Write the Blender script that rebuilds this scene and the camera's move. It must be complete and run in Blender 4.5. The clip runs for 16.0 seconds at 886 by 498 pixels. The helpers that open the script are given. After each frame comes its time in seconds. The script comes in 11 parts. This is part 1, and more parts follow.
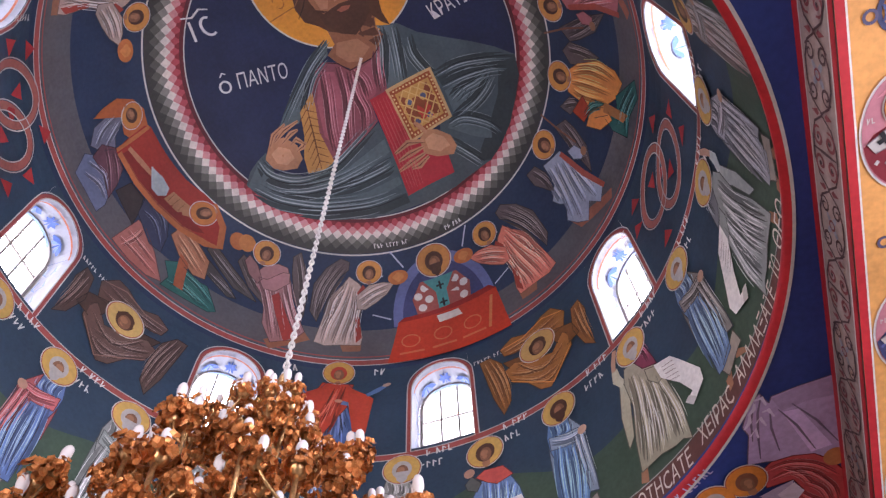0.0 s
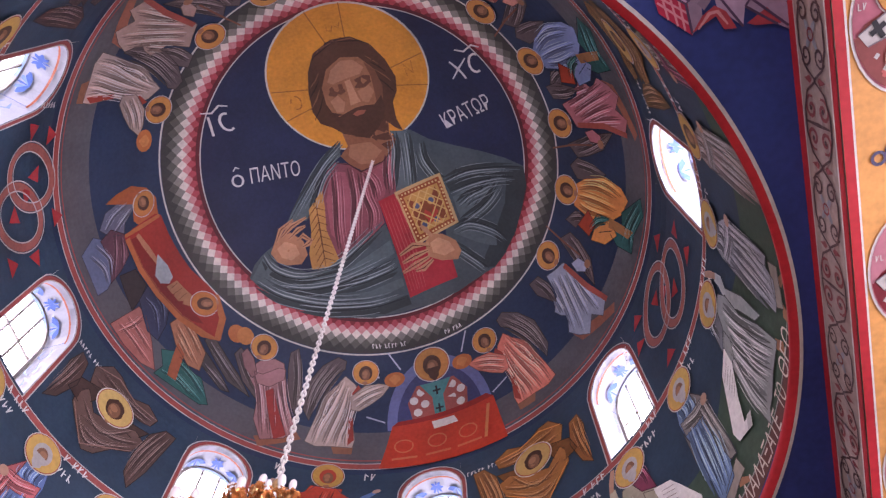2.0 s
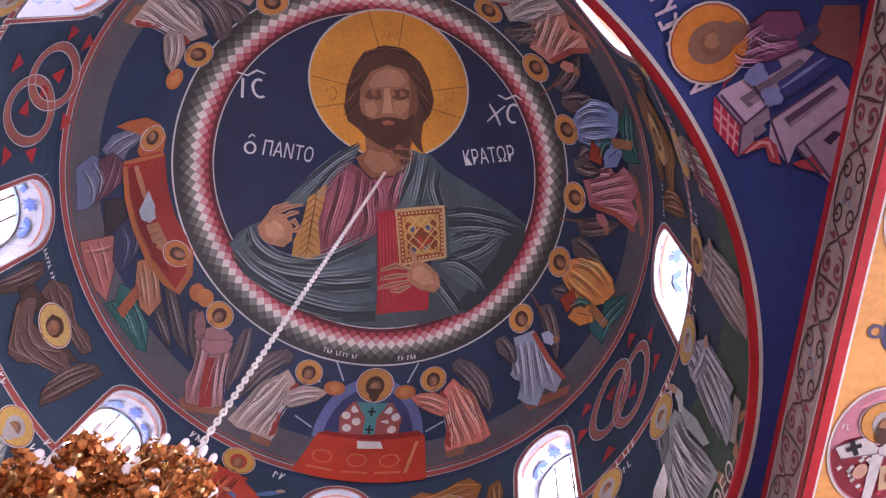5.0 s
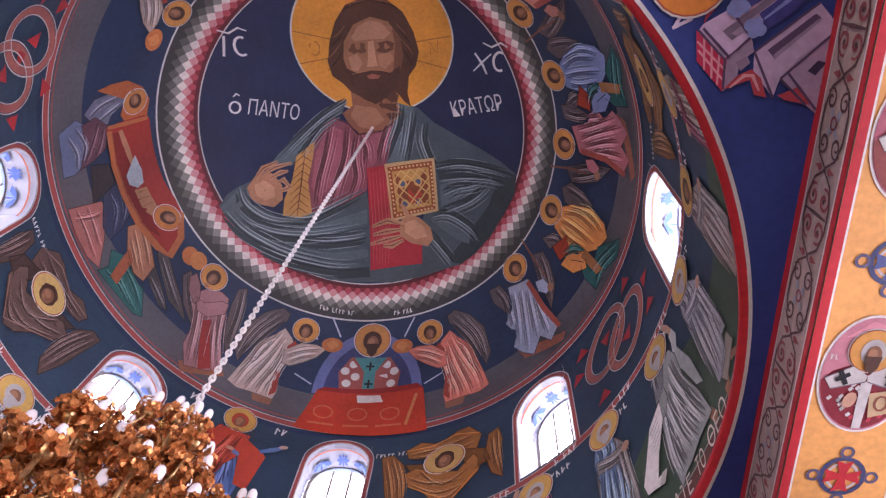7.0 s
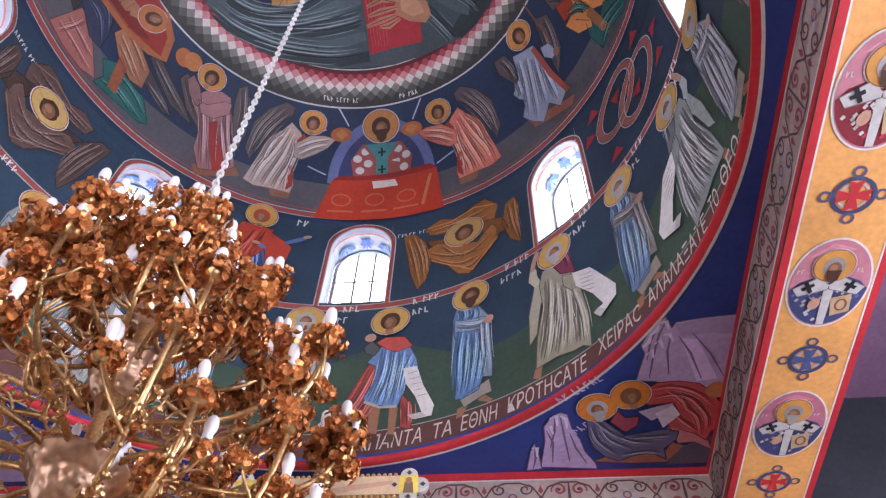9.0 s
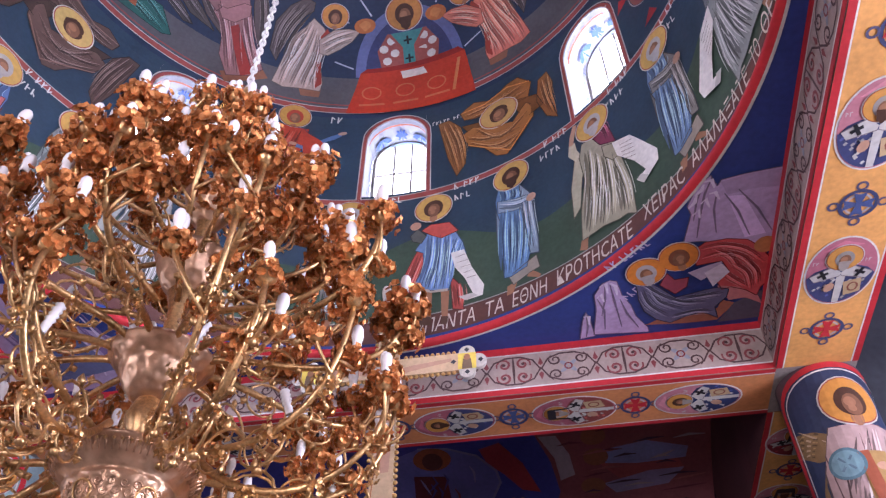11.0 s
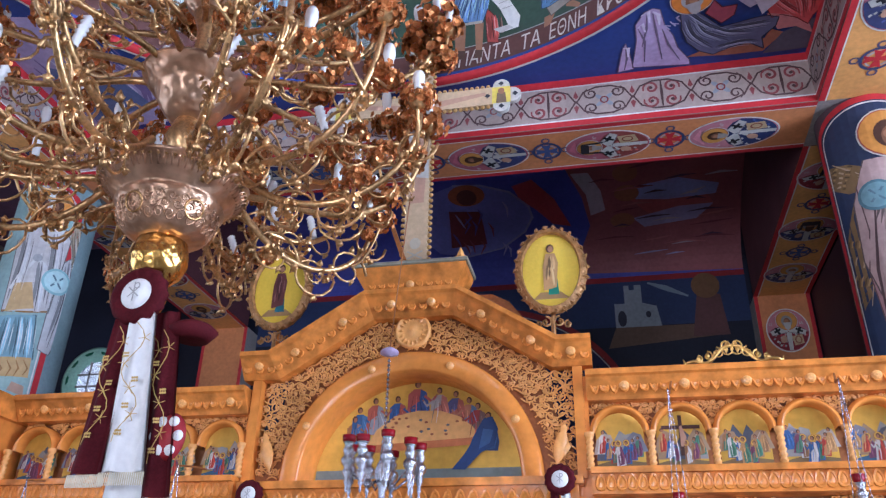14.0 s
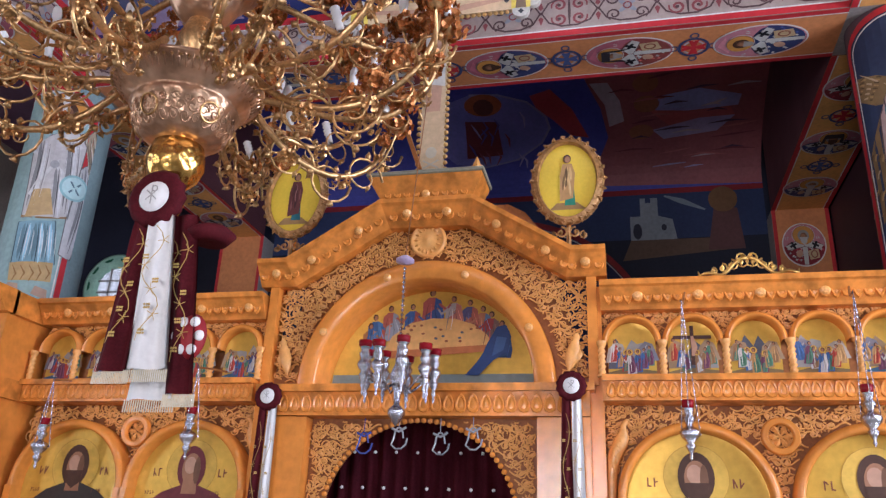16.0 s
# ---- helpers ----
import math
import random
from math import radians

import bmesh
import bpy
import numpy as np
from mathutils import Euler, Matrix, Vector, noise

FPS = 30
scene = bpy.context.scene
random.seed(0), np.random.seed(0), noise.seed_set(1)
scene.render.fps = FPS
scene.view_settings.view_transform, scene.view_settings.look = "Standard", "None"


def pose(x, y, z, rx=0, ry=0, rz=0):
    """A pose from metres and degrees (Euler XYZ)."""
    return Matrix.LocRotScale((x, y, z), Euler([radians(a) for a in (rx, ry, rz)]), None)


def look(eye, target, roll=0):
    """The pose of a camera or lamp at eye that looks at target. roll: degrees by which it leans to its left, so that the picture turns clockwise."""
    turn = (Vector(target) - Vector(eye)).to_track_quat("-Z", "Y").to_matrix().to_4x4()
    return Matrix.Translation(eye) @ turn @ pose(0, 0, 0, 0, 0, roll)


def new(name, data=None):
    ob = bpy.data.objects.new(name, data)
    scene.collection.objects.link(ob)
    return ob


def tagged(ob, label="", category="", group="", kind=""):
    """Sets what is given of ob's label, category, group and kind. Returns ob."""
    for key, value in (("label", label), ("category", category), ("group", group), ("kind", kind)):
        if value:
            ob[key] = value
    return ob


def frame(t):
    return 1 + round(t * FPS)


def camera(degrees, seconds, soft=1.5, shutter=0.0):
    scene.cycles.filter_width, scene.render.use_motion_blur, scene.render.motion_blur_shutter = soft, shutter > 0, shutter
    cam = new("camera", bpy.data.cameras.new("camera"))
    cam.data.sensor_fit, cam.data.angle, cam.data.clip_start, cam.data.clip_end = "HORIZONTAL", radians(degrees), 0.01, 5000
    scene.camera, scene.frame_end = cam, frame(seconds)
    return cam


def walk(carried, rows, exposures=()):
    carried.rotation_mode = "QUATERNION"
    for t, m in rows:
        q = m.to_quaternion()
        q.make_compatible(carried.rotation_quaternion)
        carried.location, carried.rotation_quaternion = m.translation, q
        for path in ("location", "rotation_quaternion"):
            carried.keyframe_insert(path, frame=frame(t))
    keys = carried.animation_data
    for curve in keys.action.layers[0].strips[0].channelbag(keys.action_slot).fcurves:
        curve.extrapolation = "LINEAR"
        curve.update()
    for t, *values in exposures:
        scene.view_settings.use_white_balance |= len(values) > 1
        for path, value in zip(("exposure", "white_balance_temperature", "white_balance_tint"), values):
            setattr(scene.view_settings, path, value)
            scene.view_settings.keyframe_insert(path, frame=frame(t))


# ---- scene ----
cam = camera(58.5, 16.0, soft=1.3)
PATH = [
    (0.0, pose(1.513, -2.234, 1.652, 151.71, 1.58, 17.92)),
    (0.5, pose(1.535, -2.279, 1.705, 154.28, 1.22, 18.06)),
    (1.0, pose(1.520, -2.302, 1.701, 156.29, 0.85, 17.03)),
    (1.5, pose(1.458, -2.262, 1.664, 158.11, 0.58, 15.59)),
    (2.0, pose(1.467, -2.297, 1.674, 158.88, 0.38, 14.78)),
    (2.5, pose(1.483, -2.338, 1.681, 159.85, -0.88, 11.56)),
    (3.0, pose(1.462, -2.348, 1.671, 161.18, -1.69, 8.40)),
    (5.5, pose(1.358, -2.272, 1.693, 162.03, -4.58, -4.21)),
    (6.0, pose(1.370, -2.271, 1.695, 161.14, -4.33, -3.70)),
    (6.5, pose(1.397, -2.271, 1.700, 160.52, -4.17, -3.02)),
    (7.0, pose(1.411, -2.240, 1.692, 158.68, -3.30, -1.26)),
    (7.5, pose(1.411, -2.203, 1.664, 154.46, -2.04, 1.10)),
    (8.0, pose(1.412, -2.163, 1.669, 150.11, -1.28, 2.85)),
    (8.5, pose(1.429, -2.122, 1.660, 146.33, -1.33, 3.36)),
    (11.0, pose(1.378, -2.065, 1.558, 135.66, 0.07, 9.83)),
    (11.5, pose(1.379, -2.049, 1.536, 132.82, -0.28, 10.69)),
    (12.0, pose(1.379, -2.033, 1.524, 129.08, -0.61, 11.18)),
    (12.5, pose(1.382, -2.032, 1.507, 126.43, -0.79, 11.28)),
    (13.0, pose(1.376, -2.019, 1.493, 122.30, -1.12, 11.34)),
    (13.5, pose(1.374, -2.018, 1.483, 119.80, -1.33, 11.68)),
    (14.0, pose(1.375, -2.015, 1.482, 117.43, -1.29, 11.90)),
    (14.5, pose(1.373, -2.013, 1.481, 115.98, -1.59, 12.33)),
    (15.0, pose(1.374, -2.013, 1.476, 114.14, -1.87, 12.53)),
    (15.5, pose(1.370, -2.007, 1.473, 112.39, -2.09, 12.53)),
    (16.0, pose(1.366, -2.002, 1.466, 111.09, -2.25, 12.63)),
]
walk(cam, PATH, exposures=((0.0, -0.03, 6350, 32), (3.0, -0.02, 6500, 45), (5.5, -0.04, 6450, 45), (7.0, -0.03, 6350, 41), (8.5, 0.05, 6050, 27), (11.0, 0.18, 5850, 33), (13.0, 0.20, 5400, 28), (14.5, 0.05, 5000, 13), (16.0, 0.03, 5700, 18)))

# ---- light ----
SUN_EL, SUN_AZ = 38.0, 205.0
world = bpy.data.worlds.new("sky")
scene.world = world
world.use_nodes = True
wn = world.node_tree
sky = wn.nodes.new("ShaderNodeTexSky")
sky.sky_type = "NISHITA"
sky.sun_disc = False
sky.sun_elevation, sky.sun_rotation = radians(SUN_EL), radians(SUN_AZ)
wn.nodes["Background"].inputs[1].default_value = 0.15
wn.links.new(sky.outputs[0], wn.nodes["Background"].inputs[0])
sun_data = bpy.data.lights.new("sun", "SUN")
sun_data.energy, sun_data.angle, sun_data.color = 3.0, radians(0.5), (1.0, 0.95, 0.88)
sun = new("sun", sun_data)
sun.matrix_world = look((0, 0, 0), (-math.sin(radians(SUN_AZ)) * math.cos(radians(SUN_EL)), -math.cos(radians(SUN_AZ)) * math.cos(radians(SUN_EL)), -math.sin(radians(SUN_EL))))


def window_light(name, eye, target, w, h, watts, color=(0.92, 0.96, 1.0)):
    data = bpy.data.lights.new(name, "AREA")
    data.shape, data.size, data.size_y, data.energy, data.color = "RECTANGLE", w, h, watts, color
    ob = new(name, data)
    ob.matrix_world = look(eye, target)
    return ob


DRUM_WATTS, SIDE_WATTS, DOOR_WATTS = 18, 250, 410

# ---- materials ----
MATS = {}


def paint(rgb, rough=0.62, metal=0.0, grain=0.16, scale=9.0, bump=0.08, spec=0.35):
    """Painted or plain surface: base colour with two scales of wear, and a fine relief."""
    key = (tuple(round(c, 3) for c in rgb), rough, metal, grain, scale, bump)
    if key in MATS:
        return MATS[key]
    m = bpy.data.materials.new("surface")
    m.use_nodes = True
    t = m.node_tree
    b = t.nodes["Principled BSDF"]
    co = t.nodes.new("ShaderNodeTexCoord")
    n1 = t.nodes.new("ShaderNodeTexNoise")
    n1.inputs["Scale"].default_value, n1.inputs["Detail"].default_value = scale * 0.35, 5
    n2 = t.nodes.new("ShaderNodeTexNoise")
    n2.inputs["Scale"].default_value, n2.inputs["Detail"].default_value = scale * 5, 6
    t.links.new(co.outputs["Object"], n1.inputs["Vector"])
    t.links.new(co.outputs["Object"], n2.inputs["Vector"])
    mix = t.nodes.new("ShaderNodeMath")
    mix.operation = "MULTIPLY_ADD"
    mix.inputs[1].default_value = 0.6
    t.links.new(n1.outputs["Fac"], mix.inputs[0])
    half = t.nodes.new("ShaderNodeMath")
    half.operation = "MULTIPLY"
    half.inputs[1].default_value = 0.4
    t.links.new(n2.outputs["Fac"], half.inputs[0])
    t.links.new(half.outputs[0], mix.inputs[2])
    ramp = t.nodes.new("ShaderNodeValToRGB")
    lo, hi = [max(0, c * (1 - 2.2 * grain)) for c in rgb], [min(1, c * (1 + 1.6 * grain) + 0.02 * grain) for c in rgb]
    ramp.color_ramp.elements[0].position, ramp.color_ramp.elements[1].position = 0.3, 0.7
    ramp.color_ramp.elements[0].color, ramp.color_ramp.elements[1].color = (*lo, 1), (*hi, 1)
    t.links.new(mix.outputs[0], ramp.inputs["Fac"])
    t.links.new(ramp.outputs["Color"], b.inputs["Base Color"])
    b.inputs["Roughness"].default_value, b.inputs["Metallic"].default_value = rough, metal
    b.inputs["Specular IOR Level"].default_value = spec
    if bump:
        bp = t.nodes.new("ShaderNodeBump")
        bp.inputs["Strength"].default_value, bp.inputs["Distance"].default_value = bump, 0.02
        t.links.new(n2.outputs["Fac"], bp.inputs["Height"])
        t.links.new(bp.outputs["Normal"], b.inputs["Normal"])
    MATS[key] = m
    return m


def fresco(r, g, b):
    return paint((r, g, b), rough=0.55, grain=0.13, scale=5.0, bump=0.04)


def embossed(rgb, rough, metal, scale, strength, dist):
    """Chased metal or carved surface: base colour with a swirling relief."""
    key = ("embossed", rgb, rough, metal, scale)
    if key in MATS:
        return MATS[key]
    m = bpy.data.materials.new("embossed")
    m.use_nodes = True
    t = m.node_tree
    b = t.nodes["Principled BSDF"]
    co = t.nodes.new("ShaderNodeTexCoord")
    v = t.nodes.new("ShaderNodeTexVoronoi")
    v.feature = "SMOOTH_F1"
    v.inputs["Scale"].default_value = scale
    n = t.nodes.new("ShaderNodeTexNoise")
    n.inputs["Scale"].default_value, n.inputs["Detail"].default_value = scale * 0.4, 4
    t.links.new(co.outputs["Object"], v.inputs["Vector"])
    t.links.new(co.outputs["Object"], n.inputs["Vector"])
    ramp = t.nodes.new("ShaderNodeValToRGB")
    ramp.color_ramp.elements[0].color = (*[c * 0.55 for c in rgb], 1)
    ramp.color_ramp.elements[1].color = (*[min(1, c * 1.15) for c in rgb], 1)
    ramp.color_ramp.elements[0].position, ramp.color_ramp.elements[1].position = 0.3, 0.65
    t.links.new(n.outputs["Fac"], ramp.inputs["Fac"])
    t.links.new(ramp.outputs["Color"], b.inputs["Base Color"])
    b.inputs["Roughness"].default_value, b.inputs["Metallic"].default_value = rough, metal
    bp = t.nodes.new("ShaderNodeBump")
    bp.inputs["Strength"].default_value, bp.inputs["Distance"].default_value = strength, dist
    t.links.new(v.outputs["Distance"], bp.inputs["Height"])
    t.links.new(bp.outputs["Normal"], b.inputs["Normal"])
    MATS[key] = m
    return m


# fresco palette
NAVY, NAVY2 = (0.013, 0.021, 0.062), (0.018, 0.038, 0.085)
TEAL = (0.023, 0.052, 0.088)
VIOLET = (0.026, 0.052, 0.225)
RED, DRED, BRICK = (0.52, 0.028, 0.035), (0.22, 0.022, 0.025), (0.36, 0.075, 0.06)
GOLD, OCHRE, ORANGE = (0.62, 0.34, 0.07), (0.50, 0.26, 0.05), (0.78, 0.38, 0.11)
WHITE, CREAM = (0.74, 0.72, 0.68), (0.62, 0.54, 0.44)
GREYB, GREEN = (0.10, 0.10, 0.11), (0.045, 0.085, 0.055)
SKIN, SKIN2, HAIR = (0.36, 0.17, 0.09), (0.52, 0.30, 0.20), (0.075, 0.032, 0.018)
MAUVE, PINK, LILAC = (0.24, 0.09, 0.13), (0.60, 0.16, 0.22), (0.42, 0.33, 0.52)
BLUE, SLATE, TEALG = (0.10, 0.19, 0.38), (0.075, 0.115, 0.125), (0.02, 0.16, 0.15)
BLACKP = (0.012, 0.012, 0.016)


# ---- builders ----
def raw(name, verts, faces, mats, parent=None, idx=None, smooth=False):
    me = bpy.data.meshes.new(name)
    me.from_pydata([tuple(v) for v in verts], [], faces)
    for m in mats if isinstance(mats, (list, tuple)) else [mats]:
        me.materials.append(m)
    if idx:
        me.polygons.foreach_set("material_index", idx)
    if smooth:
        me.polygons.foreach_set("use_smooth", [True] * len(me.polygons))
    me.update()
    ob = new(name, me)
    if parent is not None:
        ob.parent = parent
    return ob


def part(name, bm, material, parent, label=""):
    me = bpy.data.meshes.new(name)
    bm.to_mesh(me)
    bm.free()
    for m in material if isinstance(material, (list, tuple)) else [material]:
        me.materials.append(m)
    ob = new(name, me)
    if parent is not None:
        ob.parent = parent
    return tagged(ob, label)


def box_bm(x0, y0, z0, x1, y1, z1, bevel=0.0, bm=None):
    own = bm is None
    bm = bm or bmesh.new()
    r = bmesh.ops.create_cube(bm, size=1, matrix=Matrix.Translation(((x0 + x1) / 2, (y0 + y1) / 2, (z0 + z1) / 2)) @ Matrix.Diagonal((x1 - x0, y1 - y0, z1 - z0, 1)))
    if bevel:
        bmesh.ops.bevel(bm, geom=list({e for v in r["verts"] for e in v.link_edges}), offset=bevel, segments=1, affect="EDGES")
    return bm


def lathe(profile, n=32, sx=1.0, sy=1.0):
    """Mesh data of a turned form from (radius, height) pairs."""
    V, F = [], []
    for r, z in profile:
        for k in range(n):
            a = 2 * math.pi * k / n
            V.append((r * math.cos(a) * sx, r * math.sin(a) * sy, z))
    for i in range(len(profile) - 1):
        for k in range(n):
            F.append((i * n + k, i * n + (k + 1) % n, (i + 1) * n + (k + 1) % n, (i + 1) * n + k))
    return V, F


def tube(points, radii, n=6):
    """Mesh data of a bent tube through points."""
    V, F = [], []
    P = [Vector(p) for p in points]
    side = None
    for i, p in enumerate(P):
        d = (P[min(i + 1, len(P) - 1)] - P[max(i - 1, 0)]).normalized()
        if side is None:
            side = d.orthogonal().normalized()
        side = (side - d * side.dot(d)).normalized()
        up = d.cross(side)
        r = radii[i] if isinstance(radii, (list, tuple)) else radii
        for k in range(n):
            a = 2 * math.pi * k / n
            V.append(p + side * (math.cos(a) * r) + up * (math.sin(a) * r))
    for i in range(len(P) - 1):
        for k in range(n):
            F.append((i * n + k, i * n + (k + 1) % n, (i + 1) * n + (k + 1) % n, (i + 1) * n + k))
    F.append(tuple(range(n))[::-1])
    F.append(tuple((len(P) - 1) * n + k for k in range(n)))
    return V, F


class Shape:
    """Collects verts and faces of many pieces for one mesh."""

    def __init__(self):
        self.V, self.F, self.I = [], [], []

    def add(self, vf, m=None, mat=0):
        V, F = vf
        o = len(self.V)
        self.V += [(m @ Vector(v)) if m is not None else Vector(v) for v in V]
        self.F += [tuple(i + o for i in f) for f in F]
        self.I += [mat] * len(F)
        return self

    def box(self, x0, y0, z0, x1, y1, z1, mat=0):
        V = [(x, y, z) for z in (z0, z1) for y in (y0, y1) for x in (x0, x1)]
        return self.add((V, [(0, 2, 3, 1), (4, 5, 7, 6), (0, 1, 5, 4), (2, 6, 7, 3), (0, 4, 6, 2), (1, 3, 7, 5)]), None, mat)

    def done(self, name, mats, parent=None, label="", smooth=False):
        return tagged(raw(name, self.V, self.F, mats, parent, self.I, smooth), label)


# ---- painting on surfaces ----
DZ, DR, DB = 8.6, 3.0, 2.95


def on_dome(az, v, lift=0.0):
    """Point of the drum or dome: azimuth in radians from the east, v metres up the wall from the dome's springing."""
    if v <= 0:
        r, z, nr, nz = DR, DZ + v, -1.0, 0.0
    else:
        th = min(v / 2.975, 1.5707)
        r, z = DR * math.cos(th), DZ + DB * math.sin(th)
        nr, nz = -math.cos(th), -math.sin(th)
    r += nr * lift
    return Vector((r * math.sin(az), r * math.cos(az), z + nz * lift))


def dome_map(az0, v0, sx=1.0):
    a0 = radians(az0)

    def f(x, y, lift):
        v = v0 + y
        r = DR if v <= 0 else max(0.6, DR * math.cos(min(v / 2.975, 1.5)))
        return on_dome(a0 + sx * x / r, v, lift)
    return f


def top_map(x, y, lift):
    """Plan position under the crown of the dome; y grows towards the west so that figures stand with their foot to the east."""
    X, Y = x, -y
    q = min((X * X + Y * Y) / 9.0, 0.98)
    z = DZ + DB * math.sqrt(1 - q)
    n = Vector((-X / 9.0, -Y / 9.0, -(z - DZ) / (DB * DB))).normalized()
    return Vector((X, Y, z)) + n * lift


def flat_map(origin, ux, uy):
    o, a, b = Vector(origin), Vector(ux).normalized(), Vector(uy).normalized()
    n = a.cross(b)
    return lambda x, y, lift: o + a * x + b * y + n * lift


def clip(poly, axis, lo, hi):
    for sign, lim in ((1, lo), (-1, -hi)):
        out = []
        for i, p in enumerate(poly):
            q = poly[i - 1]
            a, b = sign * p[axis] - lim, sign * q[axis] - lim
            if (a < 0) != (b < 0):
                t = b / (b - a)
                out.append((q[0] + (p[0] - q[0]) * t, q[1] + (p[1] - q[1]) * t))
            if a >= 0:
                out.append(p)
        poly = out
        if len(poly) < 3:
            return []
    return poly


class Canvas:
    """Flat painted shapes laid on a surface: one mesh, one material slot a colour."""
    STEP = 0.0016

    def __init__(self, fmap, cell=0.16, base=0.004):
        self.map, self.cell, self.base = fmap, cell, base
        self.V, self.F, self.I, self.cols = [], [], [], []
        self.t = (0, 0, 1, 0, 1)

    def at(self, x=0, y=0, s=1.0, rot=0.0, flip=1):
        self.t = (x, y, s, radians(rot), flip)
        return self

    def _w(self, p):
        x, y, s, r, f = self.t
        px, py = p[0] * f * s, p[1] * s
        return (x + px * math.cos(r) - py * math.sin(r), y + px * math.sin(r) + py * math.cos(r))

    def slot(self, c):
        if c not in self.cols:
            self.cols.append(c)
        return self.cols.index(c)

    lim = None
    count = 0

    def emit(self, pts, col, layer):
        if self.lim:
            pts = clip(clip(list(pts), 0, self.lim[0], self.lim[1]), 1, self.lim[2], self.lim[3])
            if len(pts) < 3:
                return
        o = len(self.V)
        lift = self.base + (layer + 0.055 * (self.count % 15)) * self.STEP
        self.V += [self.map(x, y, lift) for x, y in pts]
        self.F.append(tuple(range(o, o + len(pts))))
        self.I.append(self.slot(col))

    def poly(self, pts, col, layer=0):
        self.count += 1
        pts = [self._w(p) for p in pts]
        xs, ys = [p[0] for p in pts], [p[1] for p in pts]
        c = self.cell
        nx, ny = max(1, math.ceil((max(xs) - min(xs)) / c)), max(1, math.ceil((max(ys) - min(ys)) / c))
        if nx * ny == 1:
            return self.emit(pts, col, layer)
        dx, dy = (max(xs) - min(xs)) / nx, (max(ys) - min(ys)) / ny
        for i in range(nx):
            colp = clip(pts, 0, min(xs) + i * dx, min(xs) + (i + 1) * dx) if nx > 1 else pts
            if not colp:
                continue
            for j in range(ny):
                q = clip(colp, 1, min(ys) + j * dy, min(ys) + (j + 1) * dy) if ny > 1 else colp
                if q:
                    self.emit(q, col, layer)

    def ell(self, cx, cy, rx, ry=None, col=GOLD, layer=0, rot=0.0, n=22):
        ry = rx if ry is None else ry
        c, s = math.cos(radians(rot)), math.sin(radians(rot))
        self.poly([(cx + rx * math.cos(a) * c - ry * math.sin(a) * s, cy + rx * math.cos(a) * s + ry * math.sin(a) * c) for a in [2 * math.pi * k / n for k in range(n)]], col, layer)

    def line(self, pts, w0, w1, col, layer=0):
        """A brush stroke, w0 wide in the middle and w1 at its ends."""
        self.count += 1
        n = len(pts)
        L, R = [], []
        for i, p in enumerate(pts):
            q0, q1 = pts[max(i - 1, 0)], pts[min(i + 1, n - 1)]
            dx, dy = q1[0] - q0[0], q1[1] - q0[1]
            d = math.hypot(dx, dy) or 1
            f = math.sin(math.pi * i / (n - 1)) if n > 1 else 1
            w = (w1 + (w0 - w1) * f) / 2
            L.append(self._w((p[0] - dy / d * w, p[1] + dx / d * w)))
            R.append(self._w((p[0] + dy / d * w, p[1] - dx / d * w)))
        for i in range(n - 1):
            self.emit([L[i], R[i], R[i + 1], L[i + 1]], col, layer)

    def loop(self, cx, cy, rx, ry, w, col, layer=0, n=28, rot=0.0, a0=0.0, a1=360.0):
        c, s = math.cos(radians(rot)), math.sin(radians(rot))
        P = []
        for k in range(n + 1):
            a = radians(a0 + (a1 - a0) * k / n)
            x, y = rx * math.cos(a), ry * math.sin(a)
            P.append((cx + x * c - y * s, cy + x * s + y * c))
        self.line(P, w, w, col, layer)

    def bars(self, x, y, words, h, col=WHITE, layer=1, rot=0.0):
        """Lettering too small to read: a row of short strokes."""
        c, s = math.cos(radians(rot)), math.sin(radians(rot))
        u = 0.0
        for wlen in words:
            for _ in range(wlen):
                g = [(u + 0.12 * h, -h / 2), (u + 0.12 * h, h / 2)]
                k = [(u + 0.12 * h, random.choice((-0.4, 0, 0.45)) * h), (u + 0.5 * h, random.choice((-0.45, 0.1, 0.45)) * h)]
                for q in (g, k):
                    self.line([(x + a * c - b * s, y + a * s + b * c) for a, b in q], 0.16 * h, 0.16 * h, col, layer)
                u += 0.72 * h
            u += 0.5 * h

    def done(self, name, parent=None, label=""):
        return tagged(raw(name, self.V, self.F, [fresco(*c) for c in self.cols], parent, self.I), label)


def shade(c, k):
    return tuple(round(min(1.0, v * k), 3) for v in c)


def folds(cv, axis, width, col, n, layer, rng, w=0.012, lean=0.0):
    """Light and dark drapery strokes along a garment. axis: (x, y) foot to shoulder, width(t) its half width."""
    (x0, y0), (x1, y1) = axis
    for k in range(n):
        t0 = rng.uniform(0, 0.6)
        t1 = min(1, t0 + rng.uniform(0.25, 0.55))
        u0 = rng.uniform(-0.9, 0.9)
        u1 = u0 * rng.uniform(0.4, 1.0) + lean
        P = []
        for i in range(5):
            f = i / 4
            t = t0 + (t1 - t0) * f
            P.append((x0 + (x1 - x0) * t + (u0 + (u1 - u0) * f) * width(t), y0 + (y1 - y0) * t))
        cv.line(P, w * rng.uniform(0.9, 2.4), w * 0.25, rng.choice((shade(col, 0.28), shade(col, 0.42), shade(col, 0.62), tuple(round(min(0.7, v * 1.5 + 0.03), 3) for v in col), tuple(round(min(0.75, v * 1.75 + 0.08), 3) for v in col))), layer)


